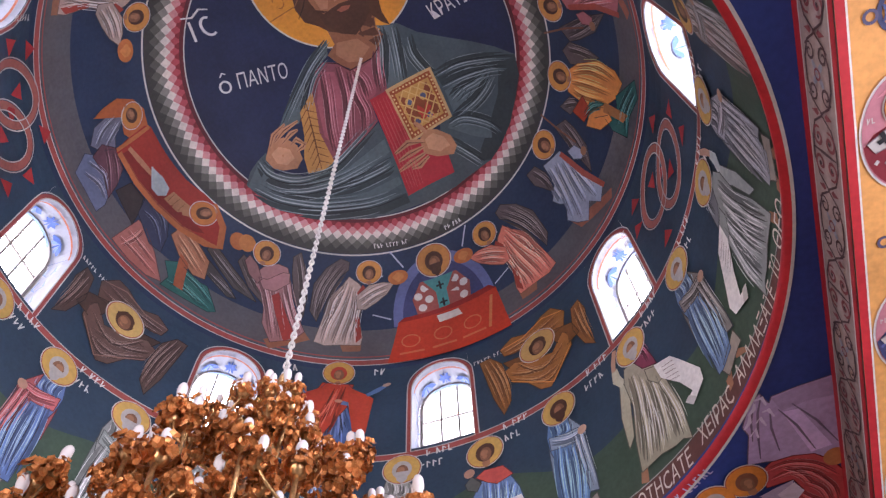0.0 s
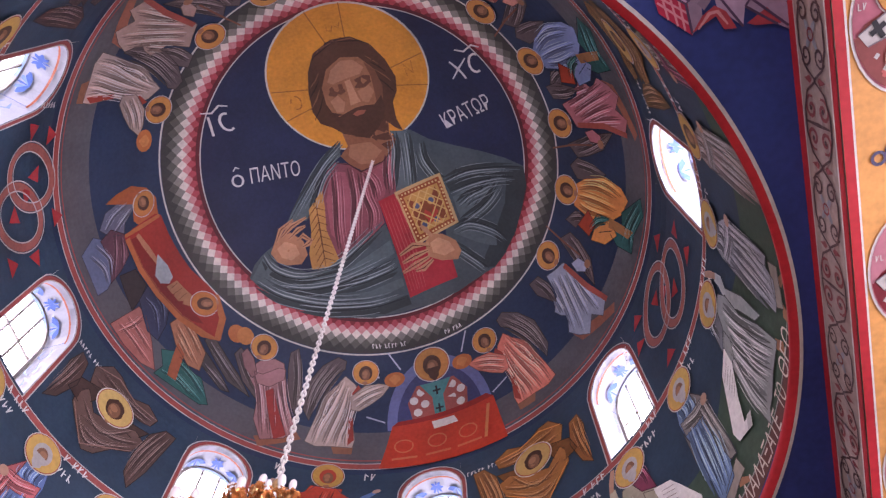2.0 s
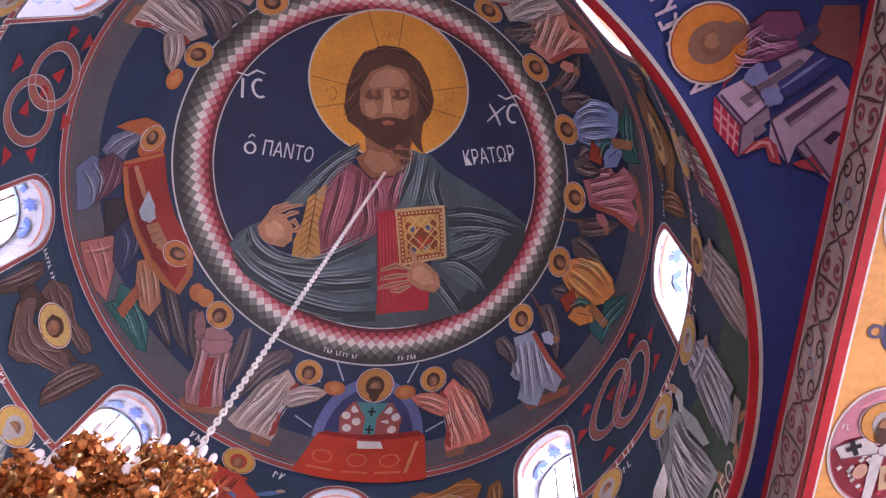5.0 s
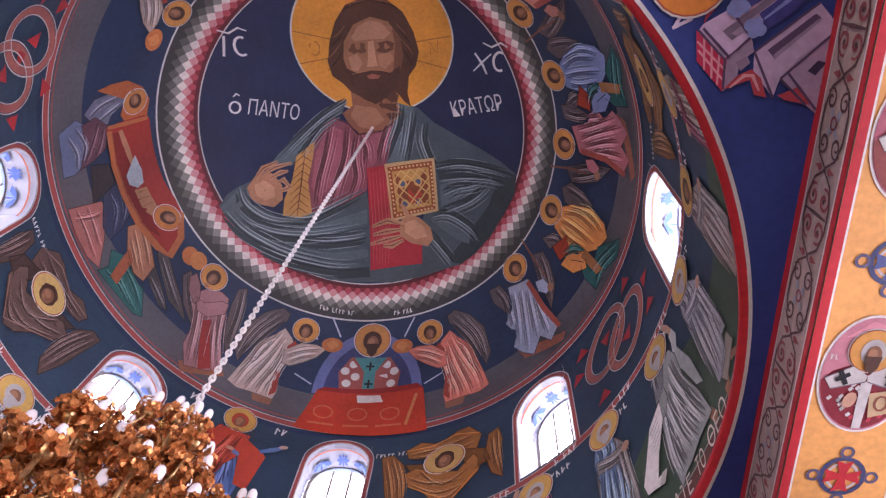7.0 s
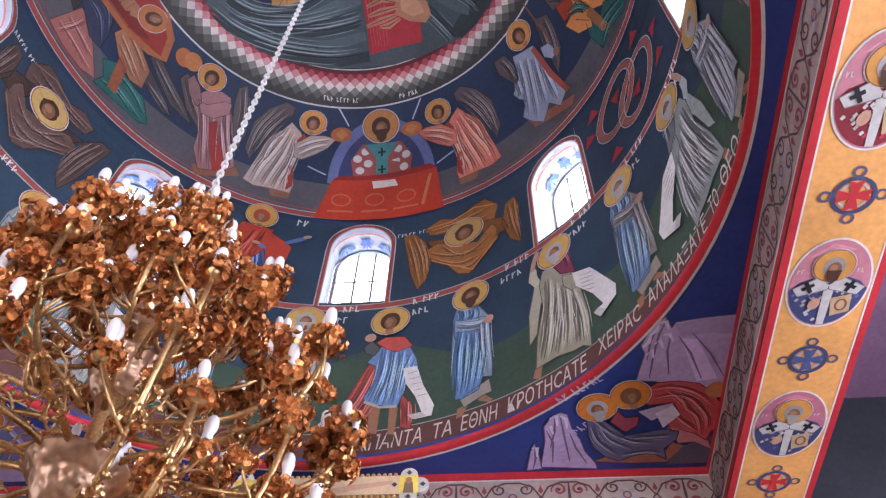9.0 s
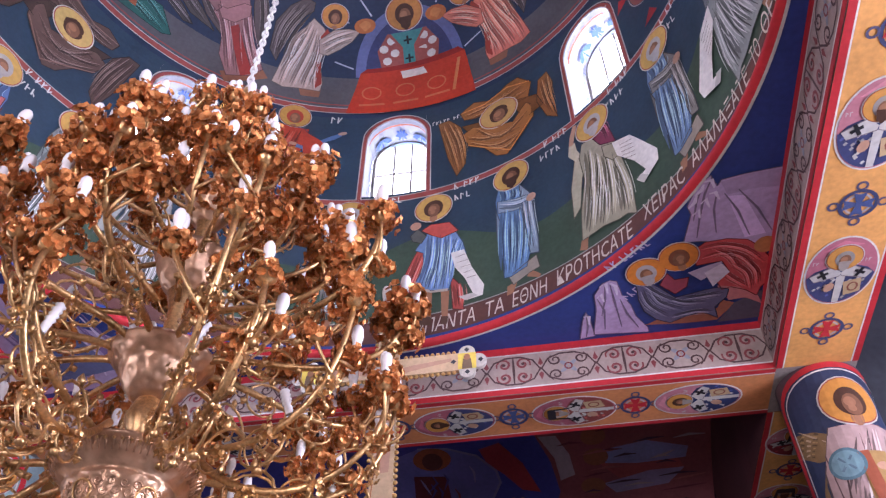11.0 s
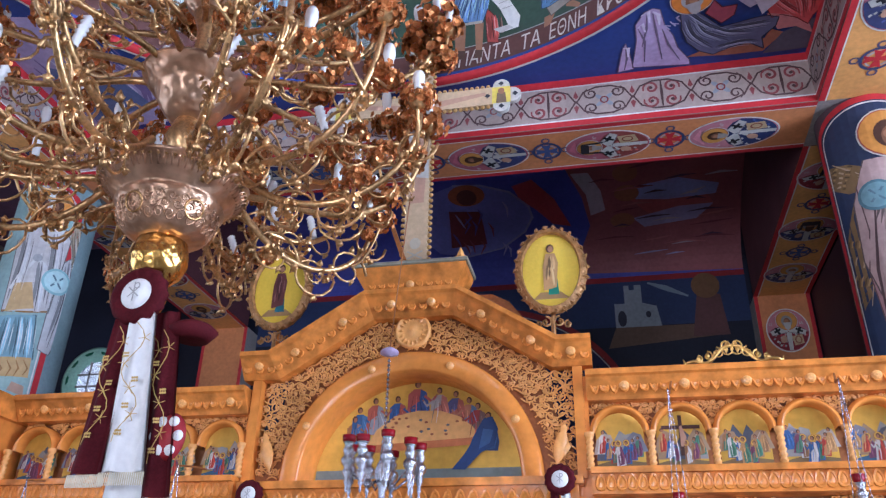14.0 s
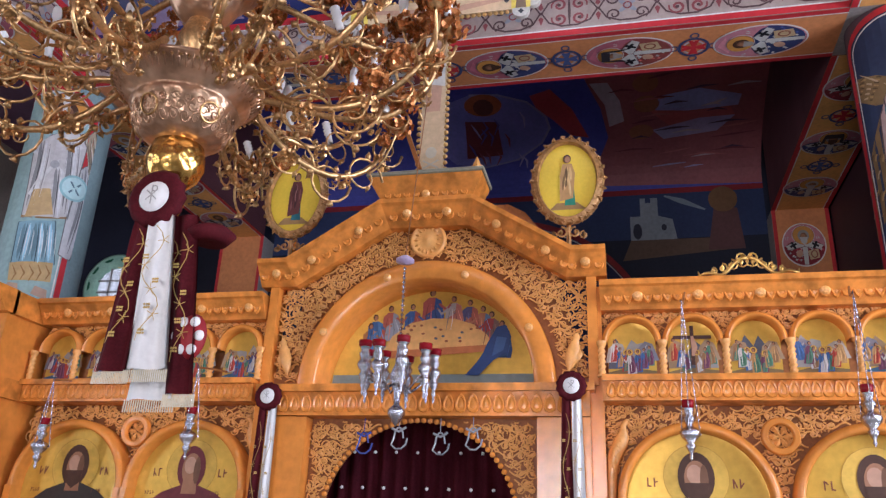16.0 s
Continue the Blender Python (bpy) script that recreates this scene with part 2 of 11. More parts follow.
def halo_head(cv, x, y, r, rng, hair=HAIR, beard=None, gold=GOLD, layer=3, tilt=0.0):
    cv.ell(x, y, r, r, shade(WHITE, 0.75), layer)
    cv.ell(x, y, r * 0.95, r * 0.95, BRICK, layer + 1)
    cv.ell(x, y, r * 0.91, r * 0.91, gold, layer + 2)
    cv.ell(x, y - r * 0.05, r * 0.50, r * 0.58, hair, layer + 3, rot=tilt)
    cv.ell(x + 0.02 * r, y - r * 0.18, r * 0.31, r * 0.44, shade(SKIN, 0.62), layer + 4, rot=tilt)
    cv.ell(x - 0.04 * r, y - r * 0.08, r * 0.19, r * 0.20, SKIN, layer + 5, rot=tilt)
    cv.ell(x - 0.03 * r, y - r * 0.34, r * 0.13, r * 0.13, SKIN, layer + 5, rot=tilt)
    if beard:
        cv.poly([(x - 0.32 * r, y - 0.2 * r), (x + 0.36 * r, y - 0.2 * r), (x + 0.26 * r, y - 0.75 * r), (x + 0.02 * r, y - 1.0 * r), (x - 0.24 * r, y - 0.75 * r)], beard, layer + 6)
    else:
        cv.ell(x, y - 0.72 * r, 0.2 * r, 0.3 * r, SKIN, layer + 2)


def saint(cv, h, robe, cloak, rng, hair=HAIR, beard=None, scroll=0, gold=GOLD, slim=1.0):
    """Standing robed figure of plain shapes; feet at 0, halo centred at h."""
    robe, cloak = shade(robe, 1.2), shade(cloak, 1.2)
    W = 0.15 * h * slim
    wid = lambda t: W * (1.05 - 0.35 * t + 0.18 * math.sin(t * 5))
    for s in (-1, 1):
        cv.poly([(s * 0.03 * h, 0.07 * h), (s * 0.08 * h, 0.07 * h), (s * 0.10 * h, -0.012 * h), (s * 0.03 * h, -0.015 * h)], SKIN, 1)
    body = [(-wid(0), 0.05 * h), (-wid(0.3) * 1.02, 0.3 * h), (-wid(0.55), 0.5 * h), (-W * 0.98, 0.74 * h), (-W * 0.5, 0.87 * h), (W * 0.5, 0.87 * h), (W * 0.98, 0.74 * h), (wid(0.55), 0.5 * h), (wid(0.3), 0.3 * h), (wid(0) * 0.95, 0.06 * h), (0.2 * W, 0.03 * h)]
    cv.poly(body, robe, 2)
    folds(cv, ((0, 0.06 * h), (0, 0.84 * h)), wid, robe, 34, 3, rng, 0.010 * h)
    for q in range(len(body)):
        cv.line([body[q - 1], body[q]], 0.007 * h, 0.006 * h, shade(robe, 0.3), 4)
    s = rng.choice((-1, 1))
    drape = [(-s * 0.75 * W, 0.86 * h), (s * 0.7 * W, 0.87 * h), (s * 1.12 * W, 0.66 * h), (s * 1.2 * W, 0.36 * h), (s * 0.95 * W, 0.14 * h), (s * 0.35 * W, 0.22 * h), (-s * 0.15 * W, 0.42 * h), (-s * 0.55 * W, 0.56 * h)]
    cv.poly(drape, cloak, 4)
    folds(cv, ((s * 0.45 * W, 0.2 * h), (s * 0.1 * W, 0.84 * h)), lambda t: W * (0.42 + 0.3 * t), cloak, 30, 5, rng, 0.010 * h, lean=-0.25 * s)
    for q in range(len(drape)):
        cv.line([drape[q - 1], drape[q]], 0.008 * h, 0.006 * h, shade(cloak, 0.25), 6)
    # forearms and hands
    cv.line([(-s * 0.9 * W, 0.72 * h), (-s * 1.0 * W, 0.58 * h), (-s * 0.3 * W, 0.62 * h)], 0.07 * h, 0.05 * h, shade(robe, 1.2), 6)
    cv.ell(-s * 0.15 * W, 0.64 * h, 0.035 * h, 0.022 * h, SKIN2, 7)
    if scroll:
        x = scroll * 1.0 * W
        cv.poly([(x, 0.56 * h), (x + scroll * 0.10 * h, 0.57 * h), (x + scroll * 0.17 * h, 0.40 * h), (x + scroll * 0.24 * h, 0.26 * h), (x + scroll * 0.20 * h, 0.19 * h), (x + scroll * 0.11 * h, 0.21 * h), (x + scroll * 0.08 * h, 0.34 * h)], WHITE, 7)
        for k in range(5):
            cv.line([(x + scroll * (0.035 + 0.012 * k) * h, (0.53 - 0.04 * k) * h), (x + scroll * (0.10 + 0.014 * k) * h, (0.535 - 0.04 * k) * h)], 0.006 * h, 0.006 * h, (0.35, 0.08, 0.06), 8)
        cv.ell(x + scroll * 0.165 * h, 0.215 * h, 0.035 * h, 0.02 * h, (0.5, 0.49, 0.47), 8)
    halo_head(cv, 0, h, 0.145 * h, rng, hair, beard, gold, 7)


def wing(cv, x, y, length, width, ang, col, rng, layer):
    c, s = math.cos(radians(ang)), math.sin(radians(ang))
    T = lambda u, v: (x + u * length * c - v * width * s, y + u * length * s + v * width * c)
    cv.poly([T(0, -0.2), T(0.1, 0.35), T(0.35, 0.5), T(0.75, 0.38), T(1, 0.02), T(0.85, -0.3), T(0.5, -0.42), T(0.2, -0.4)], col, layer)
    for k in range(9):
        v = -0.36 + 0.085 * k
        cv.line([T(0.12, v * 0.8), T(0.45, v * 1.05), T(0.7, v), T(0.95 - abs(v) * 0.5, v * 0.5)], 0.05 * width, 0.015 * width, shade(col, 1.8 if k % 2 else 0.5), layer + 1)


def angel(cv, h, robe, cloak, rng, flip=1, gold=GOLD, wings=(0.13, 0.085, 0.075)):
    """Robed figure of plain shapes with folded wings, bowing a little."""
    wing(cv, -0.08 * h, 0.74 * h, 0.72 * h, 0.26 * h, 244 if flip > 0 else 255, wings, rng, 0)
    wing(cv, 0.12 * h, 0.74 * h, 0.6 * h, 0.24 * h, 300, wings, rng, 0)
    wing(cv, -0.10 * h, 0.74 * h, 0.34 * h, 0.16 * h, 150, wings, rng, 0)
    for x, ln, a in ((-0.08, 0.68, 246), (0.12, 0.56, 300), (-0.10, 0.32, 150)):
        for k in range(5):
            t = radians(a - 14 + 7 * k)
            p = lambda f: (x * h + ln * h * f * math.cos(t), 0.74 * h + ln * h * f * math.sin(t))
            cv.line([p(0.25), p(0.6), p(0.96 - 0.05 * abs(k - 2))], 0.013, 0.005, tuple(round(min(0.6, v * 1.6 + 0.14), 3) for v in wings), 2)
    saint(cv, h, robe, cloak, rng, gold=gold, slim=1.35)
    cv.line([(-0.20 * h, 0.02 * h), (-0.19 * h, 0.30 * h), (-0.13 * h, 0.68 * h)], 0.02, 0.008, shade(robe, 0.25), 10)
    cv.line([(0.20 * h, 0.02 * h), (0.19 * h, 0.30 * h), (0.13 * h, 0.68 * h)], 0.02, 0.008, shade(robe, 0.25), 10)
    cv.line([(0.10 * h, 0.70 * h), (0.20 * h, 0.55 * h), (0.26 * h, 0.54 * h), (0.34 * h, 0.66 * h)], 0.11 * h, 0.06 * h, shade(robe, 1.25), 11)
    cv.line([(0.11 * h, 0.68 * h), (0.20 * h, 0.57 * h), (0.32 * h, 0.64 * h)], 0.02, 0.006, tuple(round(min(0.7, v * 1.9 + 0.1), 3) for v in robe), 12)
    cv.line([(0.12 * h, 0.62 * h), (0.21 * h, 0.51 * h), (0.30 * h, 0.57 * h)], 0.016, 0.006, shade(robe, 0.3), 12)
    cv.ell(0.36 * h, 0.69 * h, 0.035 * h, 0.045 * h, SKIN, 12, n=10)
    cv.line([(-0.04 * h, 0.72 * h), (-0.02 * h, 0.35 * h), (-0.05 * h, 0.02 * h)], 0.06 * h, 0.05 * h, (0.34, 0.09, 0.04), 10)


def smooth_line(pts, n=9):
    """Points along a soft curve through a few given ones."""
    out = []
    P = [pts[0]] + list(pts) + [pts[-1]]
    for k in range(1, len(P) - 2):
        a, b, c, d = P[k - 1:k + 3]
        for i in range(n // (len(pts) - 1) + 1):
            t = i / (n // (len(pts) - 1) + 1)
            out.append(tuple(0.5 * (2 * b[q] + (c[q] - a[q]) * t + (2 * a[q] - 5 * b[q] + 4 * c[q] - d[q]) * t * t + (3 * b[q] - a[q] - 3 * c[q] + d[q]) * t ** 3) for q in (0, 1)))
    return out + [pts[-1]]


def pleat(cv, pts, col, layer, w):
    """One fold of cloth: a dark line with a lit ridge, a thin bright edge and a second fine crease beside it."""
    P = smooth_line(pts)
    dx, dy = P[-1][0] - P[0][0], P[-1][1] - P[0][1]
    d = math.hypot(dx, dy) or 1
    nx, ny = -dy / d * w, dx / d * w
    at = lambda k, lo=0.0, hi=1.0: [(x + nx * k, y + ny * k) for x, y in P[int(lo * len(P)):max(int(lo * len(P)) + 3, int(hi * len(P)))]]
    a = abs(w)
    cv.line(at(1.9), 2.2 * a, 0.2 * a, shade(col, 1.3), layer)
    cv.line(at(-1.9, 0.05, 0.95), 3.0 * a, 0.3 * a, shade(col, 0.5), layer)
    cv.line(at(4.3, 0.15, 0.9), 0.4 * a, 0.1 * a, shade(col, 0.3), layer + 1)
    cv.line(at(5.2, 0.2, 0.85), 0.4 * a, 0.1 * a, tuple(round(min(0.7, v * 1.8 + 0.12), 3) for v in col), layer + 1)
    cv.line(at(-3.0, 0.25, 0.8), 0.4 * a, 0.1 * a, tuple(round(min(0.7, v * 1.8 + 0.12), 3) for v in col), layer + 1)
    cv.line(at(0), 0.75 * a, 0.2 * a, shade(col, 0.2), layer + 1)
    cv.line(at(1.3, 0.05, 0.85), 0.6 * a, 0.1 * a, tuple(round(min(0.78, v * 2.2 + 0.20), 3) for v in col), layer + 1)
    cv.line(at(2.9, 0.2, 0.95), 0.5 * a, 0.1 * a, tuple(round(min(0.75, v * 2.0 + 0.14), 3) for v in col), layer + 1)


def garment(cv, pts, col, layer):
    """A piece of cloth of one colour with a dark contour and a deeper inner side."""
    cv.poly(pts, shade(col, 0.9), layer)
    for k in range(len(pts)):
        cv.line([pts[k - 1], pts[k]], 0.010, 0.008, shade(col, 0.25), layer + 1)


def bowing_angel(cv, robe, wings, rng, gold):
    """Winged attendant bowing forward with a disc in covered hands."""
    garment(cv, [(-0.70, 0.48), (-0.67, 0.86), (-0.52, 1.11), (-0.34, 1.26), (-0.23, 1.22), (-0.24, 1.11), (-0.34, 1.02), (-0.48, 0.79), (-0.56, 0.54), (-0.61, 0.34)], wings, 0)
    pleat(cv, [(-0.61, 0.49), (-0.51, 0.85), (-0.29, 1.20)], wings, 2, 0.012)
    pleat(cv, [(-0.56, 0.47), (-0.44, 0.82), (-0.26, 1.13)], wings, 2, 0.012)
    pleat(cv, [(-0.63, 0.40), (-0.58, 0.79), (-0.39, 1.18)], wings, 2, 0.012)
    cv.poly([(-0.32, 0.07), (-0.05, 0.07), (-0.06, -0.06), (-0.27, -0.07)], (0.30, 0.13, 0.07), 2)
    garment(cv, [(-0.23, 1.02), (-0.32, 0.88), (-0.44, 0.74), (-0.51, 0.50), (-0.57, 0.26), (-0.62, 0.04), (-0.49, 0.00), (-0.29, 0.03), (-0.06, 0.03), (-0.04, 0.15), (-0.10, 0.45), (-0.06, 0.60), (-0.00, 0.75), (-0.10, 0.92)], robe, 3)
    pleat(cv, [(-0.25, 0.95), (-0.36, 0.61), (-0.48, 0.30), (-0.53, 0.03)], robe, 5, 0.014)
    pleat(cv, [(-0.19, 0.89), (-0.27, 0.53), (-0.35, 0.24), (-0.40, 0.03)], robe, 5, 0.014)
    pleat(cv, [(-0.15, 0.82), (-0.17, 0.48), (-0.24, 0.20), (-0.26, 0.04)], robe, 5, 0.014)
    pleat(cv, [(-0.09, 0.76), (-0.13, 0.54), (-0.16, 0.27), (-0.15, 0.05)], robe, 5, 0.014)
    pleat(cv, [(-0.30, 0.87), (-0.42, 0.67), (-0.47, 0.44), (-0.53, 0.23)], robe, 5, 0.014)
    cv.poly([(-0.13, 0.79), (-0.06, 0.91), (-0.02, 0.86), (-0.09, 0.70)], (0.36, 0.05, 0.03), 6)
    cv.poly([(-0.09, 0.45), (-0.05, 0.14), (-0.12, 0.06), (-0.14, 0.44)], (0.36, 0.05, 0.03), 6)
    garment(cv, [(-0.14, 0.74), (0.02, 0.90), (0.20, 0.93), (0.34, 0.90), (0.25, 0.76), (0.12, 0.65), (-0.02, 0.55), (-0.12, 0.56)], shade(robe, 0.9), 7)
    pleat(cv, [(-0.10, 0.68), (0.08, 0.81), (0.27, 0.88)], robe, 9, 0.012)
    pleat(cv, [(-0.06, 0.60), (0.10, 0.73), (0.26, 0.80)], robe, 9, 0.012)
    cv.ell(0.39, 0.97, 0.13, 0.1, (0.48, 0.15, 0.04), 8)
    cv.ell(0.39, 0.97, 0.09, 0.07, (0.56, 0.22, 0.06), 9)
    halo_head(cv, 0.02, 1.08, 0.17, rng, gold=gold, layer=9)


def standing_angel(cv, robe, wings, rng, gold):
    """Winged attendant standing with raised covered hands and two discs."""
    garment(cv, [(0.30, 1.15), (0.37, 1.24), (0.50, 1.03), (0.64, 0.66), (0.68, 0.35), (0.51, 0.57), (0.36, 0.94)], wings, 0)
    garment(cv, [(-0.30, 0.79), (-0.27, 0.91), (-0.15, 0.87), (-0.03, 0.70), (0.22, 0.48), (0.16, 0.40), (-0.07, 0.54)], wings, 0)
    pleat(cv, [(-0.25, 0.86), (-0.07, 0.66), (0.19, 0.46)], wings, 2, 0.012)
    pleat(cv, [(0.35, 1.19), (0.51, 0.86), (0.66, 0.39)], wings, 2, 0.012)
    cv.poly([(0.32, -0.09), (0.73, 0.18), (0.84, 0.06), (0.41, -0.21)], (0.30, 0.12, 0.06), 2)
    garment(cv, [(-0.05, 0.75), (0.01, 0.88), (0.16, 0.99), (0.29, 0.98), (0.42, 0.74), (0.51, 0.52), (0.75, 0.16), (0.65, 0.01), (0.40, -0.11), (0.24, 0.13), (0.17, 0.46), (0.00, 0.61)], robe, 3)
    pleat(cv, [(0.02, 0.74), (0.21, 0.42), (0.41, -0.05)], robe, 5, 0.014)
    pleat(cv, [(0.23, 0.64), (0.35, 0.35), (0.51, -0.04)], robe, 5, 0.014)
    pleat(cv, [(0.28, 0.88), (0.46, 0.53), (0.70, 0.13)], robe, 5, 0.014)
    pleat(cv, [(0.33, 0.63), (0.48, 0.36), (0.67, 0.04)], robe, 5, 0.014)
    cv.poly([(0.23, 0.54), (0.30, 0.62), (0.66, 0.06), (0.55, -0.05)], (0.34, 0.04, 0.03), 6)
    garment(cv, [(0.00, 0.72), (0.11, 0.73), (0.26, 0.90), (0.34, 0.91), (0.38, 0.78), (0.25, 0.61), (0.10, 0.59)], shade(robe, 1.1), 7)
    garment(cv, [(-0.23, 0.84), (-0.20, 0.94), (-0.07, 0.87), (0.05, 0.71), (0.02, 0.63), (-0.12, 0.70)], shade(robe, 0.8), 7)
    cv.ell(-0.40, 1.02, 0.11, 0.11, (0.48, 0.15, 0.04), 8)
    cv.ell(-0.29, 1.06, 0.11, 0.11, (0.54, 0.20, 0.05), 9)
    halo_head(cv, -0.02, 1.06, 0.175, rng, gold=gold, layer=9)


def staff_angel(cv, robe, wings, rng, gold):
    """Winged attendant standing with a staff and a red stole."""
    garment(cv, [(-0.36, 1.24), (-0.21, 1.21), (-0.19, 1.02), (-0.30, 0.75), (-0.35, 0.91), (-0.40, 1.06)], wings, 0)
    garment(cv, [(0.33, 1.18), (0.49, 1.05), (0.47, 0.88), (0.39, 0.62), (0.18, 0.39), (0.21, 0.65), (0.26, 0.93)], wings, 0)
    pleat(cv, [(-0.28, 1.19), (-0.27, 1.00), (-0.30, 0.81)], wings, 2, 0.012)
    pleat(cv, [(0.43, 1.05), (0.36, 0.81), (0.21, 0.47)], wings, 2, 0.012)
    pleat(cv, [(0.35, 1.08), (0.26, 0.78), (0.22, 0.55)], wings, 2, 0.012)
    garment(cv, [(-0.14, 1.10), (-0.01, 1.04), (0.13, 0.98), (0.14, 0.74), (0.12, 0.42), (0.16, 0.13), (0.01, 0.03), (-0.09, 0.21), (-0.25, 0.05), (-0.37, 0.19), (-0.44, 0.34), (-0.31, 0.51), (-0.37, 0.59), (-0.40, 0.70), (-0.22, 0.83)], robe, 3)
    pleat(cv, [(-0.12, 1.00), (-0.21, 0.74), (-0.38, 0.29)], robe, 5, 0.014)
    pleat(cv, [(-0.02, 0.95), (-0.14, 0.66), (-0.30, 0.17)], robe, 5, 0.014)
    pleat(cv, [(0.05, 0.87), (-0.05, 0.57), (-0.13, 0.25)], robe, 5, 0.014)
    pleat(cv, [(0.07, 0.75), (0.04, 0.47), (0.01, 0.14)], robe, 5, 0.014)
    pleat(cv, [(-0.28, 0.81), (-0.31, 0.68), (-0.33, 0.60)], robe, 5, 0.014)
    cv.line([(0.11, 0.95), (0.11, 0.50), (0.18, 0.10)], 0.07, 0.06, (0.40, 0.09, 0.06), 7)
    cv.line([(0.37, 1.41), (0.34, 1.09), (0.34, 0.79)], 0.025, 0.02, (0.22, 0.09, 0.05), 6)
    garment(cv, [(0.19, 0.86), (0.30, 0.80), (0.32, 0.63), (0.23, 0.61), (0.16, 0.73)], shade(robe, 1.1), 7)
    cv.ell(0.32, 0.63, 0.05, 0.05, SKIN, 9)
    cv.poly([(-0.42, 0.29), (0.22, -0.03), (0.14, -0.11), (-0.37, 0.09)], (0.34, 0.12, 0.07), 2)
    halo_head(cv, 0.08, 1.22, 0.18, rng, gold=gold, layer=9)


def mantled_angel(cv, robe, wings, rng, gold):
    """Winged attendant bending low in a robe and a mantle of a second colour."""
    under = (0.02, 0.15, 0.14)
    garment(cv, [(0.37, 1.18), (0.49, 1.06), (0.47, 0.81), (0.41, 0.60), (0.26, 0.86), (0.24, 1.07)], wings, 0)
    garment(cv, [(-0.28, 1.17), (-0.13, 1.05), (-0.17, 0.89), (-0.33, 0.99)], wings, 0)
    pleat(cv, [(0.41, 1.09), (0.41, 0.89), (0.39, 0.68)], wings, 2, 0.012)
    pleat(cv, [(-0.25, 1.11), (-0.20, 0.99), (-0.19, 0.92)], wings, 2, 0.012)
    garment(cv, [(0.13, 1.15), (0.27, 0.95), (0.38, 0.61), (0.34, 0.33), (0.24, 0.19), (0.05, 0.29), (-0.16, 0.56), (-0.15, 0.84), (-0.08, 1.08)], robe, 3)
    pleat(cv, [(0.15, 1.03), (0.23, 0.76), (0.21, 0.40)], robe, 5, 0.014)
    pleat(cv, [(0.05, 1.04), (0.07, 0.78), (0.07, 0.38)], robe, 5, 0.014)
    pleat(cv, [(0.23, 0.97), (0.31, 0.63), (0.25, 0.31)], robe, 5, 0.014)
    pleat(cv, [(-0.04, 1.00), (-0.07, 0.81), (-0.04, 0.48)], robe, 5, 0.014)
    garment(cv, [(-0.28, 0.96), (-0.07, 0.85), (-0.19, 0.69), (-0.35, 0.75)], (0.46, 0.06, 0.02), 6)
    garment(cv, [(-0.30, 0.80), (-0.07, 0.70), (-0.05, 0.45), (-0.15, 0.36), (-0.27, 0.64)], under, 5)
    garment(cv, [(0.08, 0.29), (0.35, -0.06), (0.18, -0.14), (-0.07, -0.00), (-0.27, -0.04), (-0.29, 0.26), (-0.21, 0.42), (-0.08, 0.24)], under, 5)
    pleat(cv, [(0.28, -0.01), (0.03, 0.15), (-0.21, 0.21)], under, 7, 0.012)
    pleat(cv, [(0.22, -0.07), (-0.03, 0.06), (-0.25, 0.02)], under, 7, 0.012)
    pleat(cv, [(-0.29, 0.76), (-0.15, 0.64), (-0.10, 0.46)], under, 7, 0.012)
    garment(cv, [(-0.22, 0.69), (-0.06, 0.47), (-0.19, 0.30), (-0.35, 0.46), (-0.38, 0.70)], robe, 6)
    cv.poly([(-0.04, 0.48), (-0.05, 0.02), (-0.15, 0.09), (-0.15, 0.47)], (0.36, 0.15, 0.05), 8)
    halo_head(cv, 0.07, 1.22, 0.18, rng, gold=gold, layer=9)


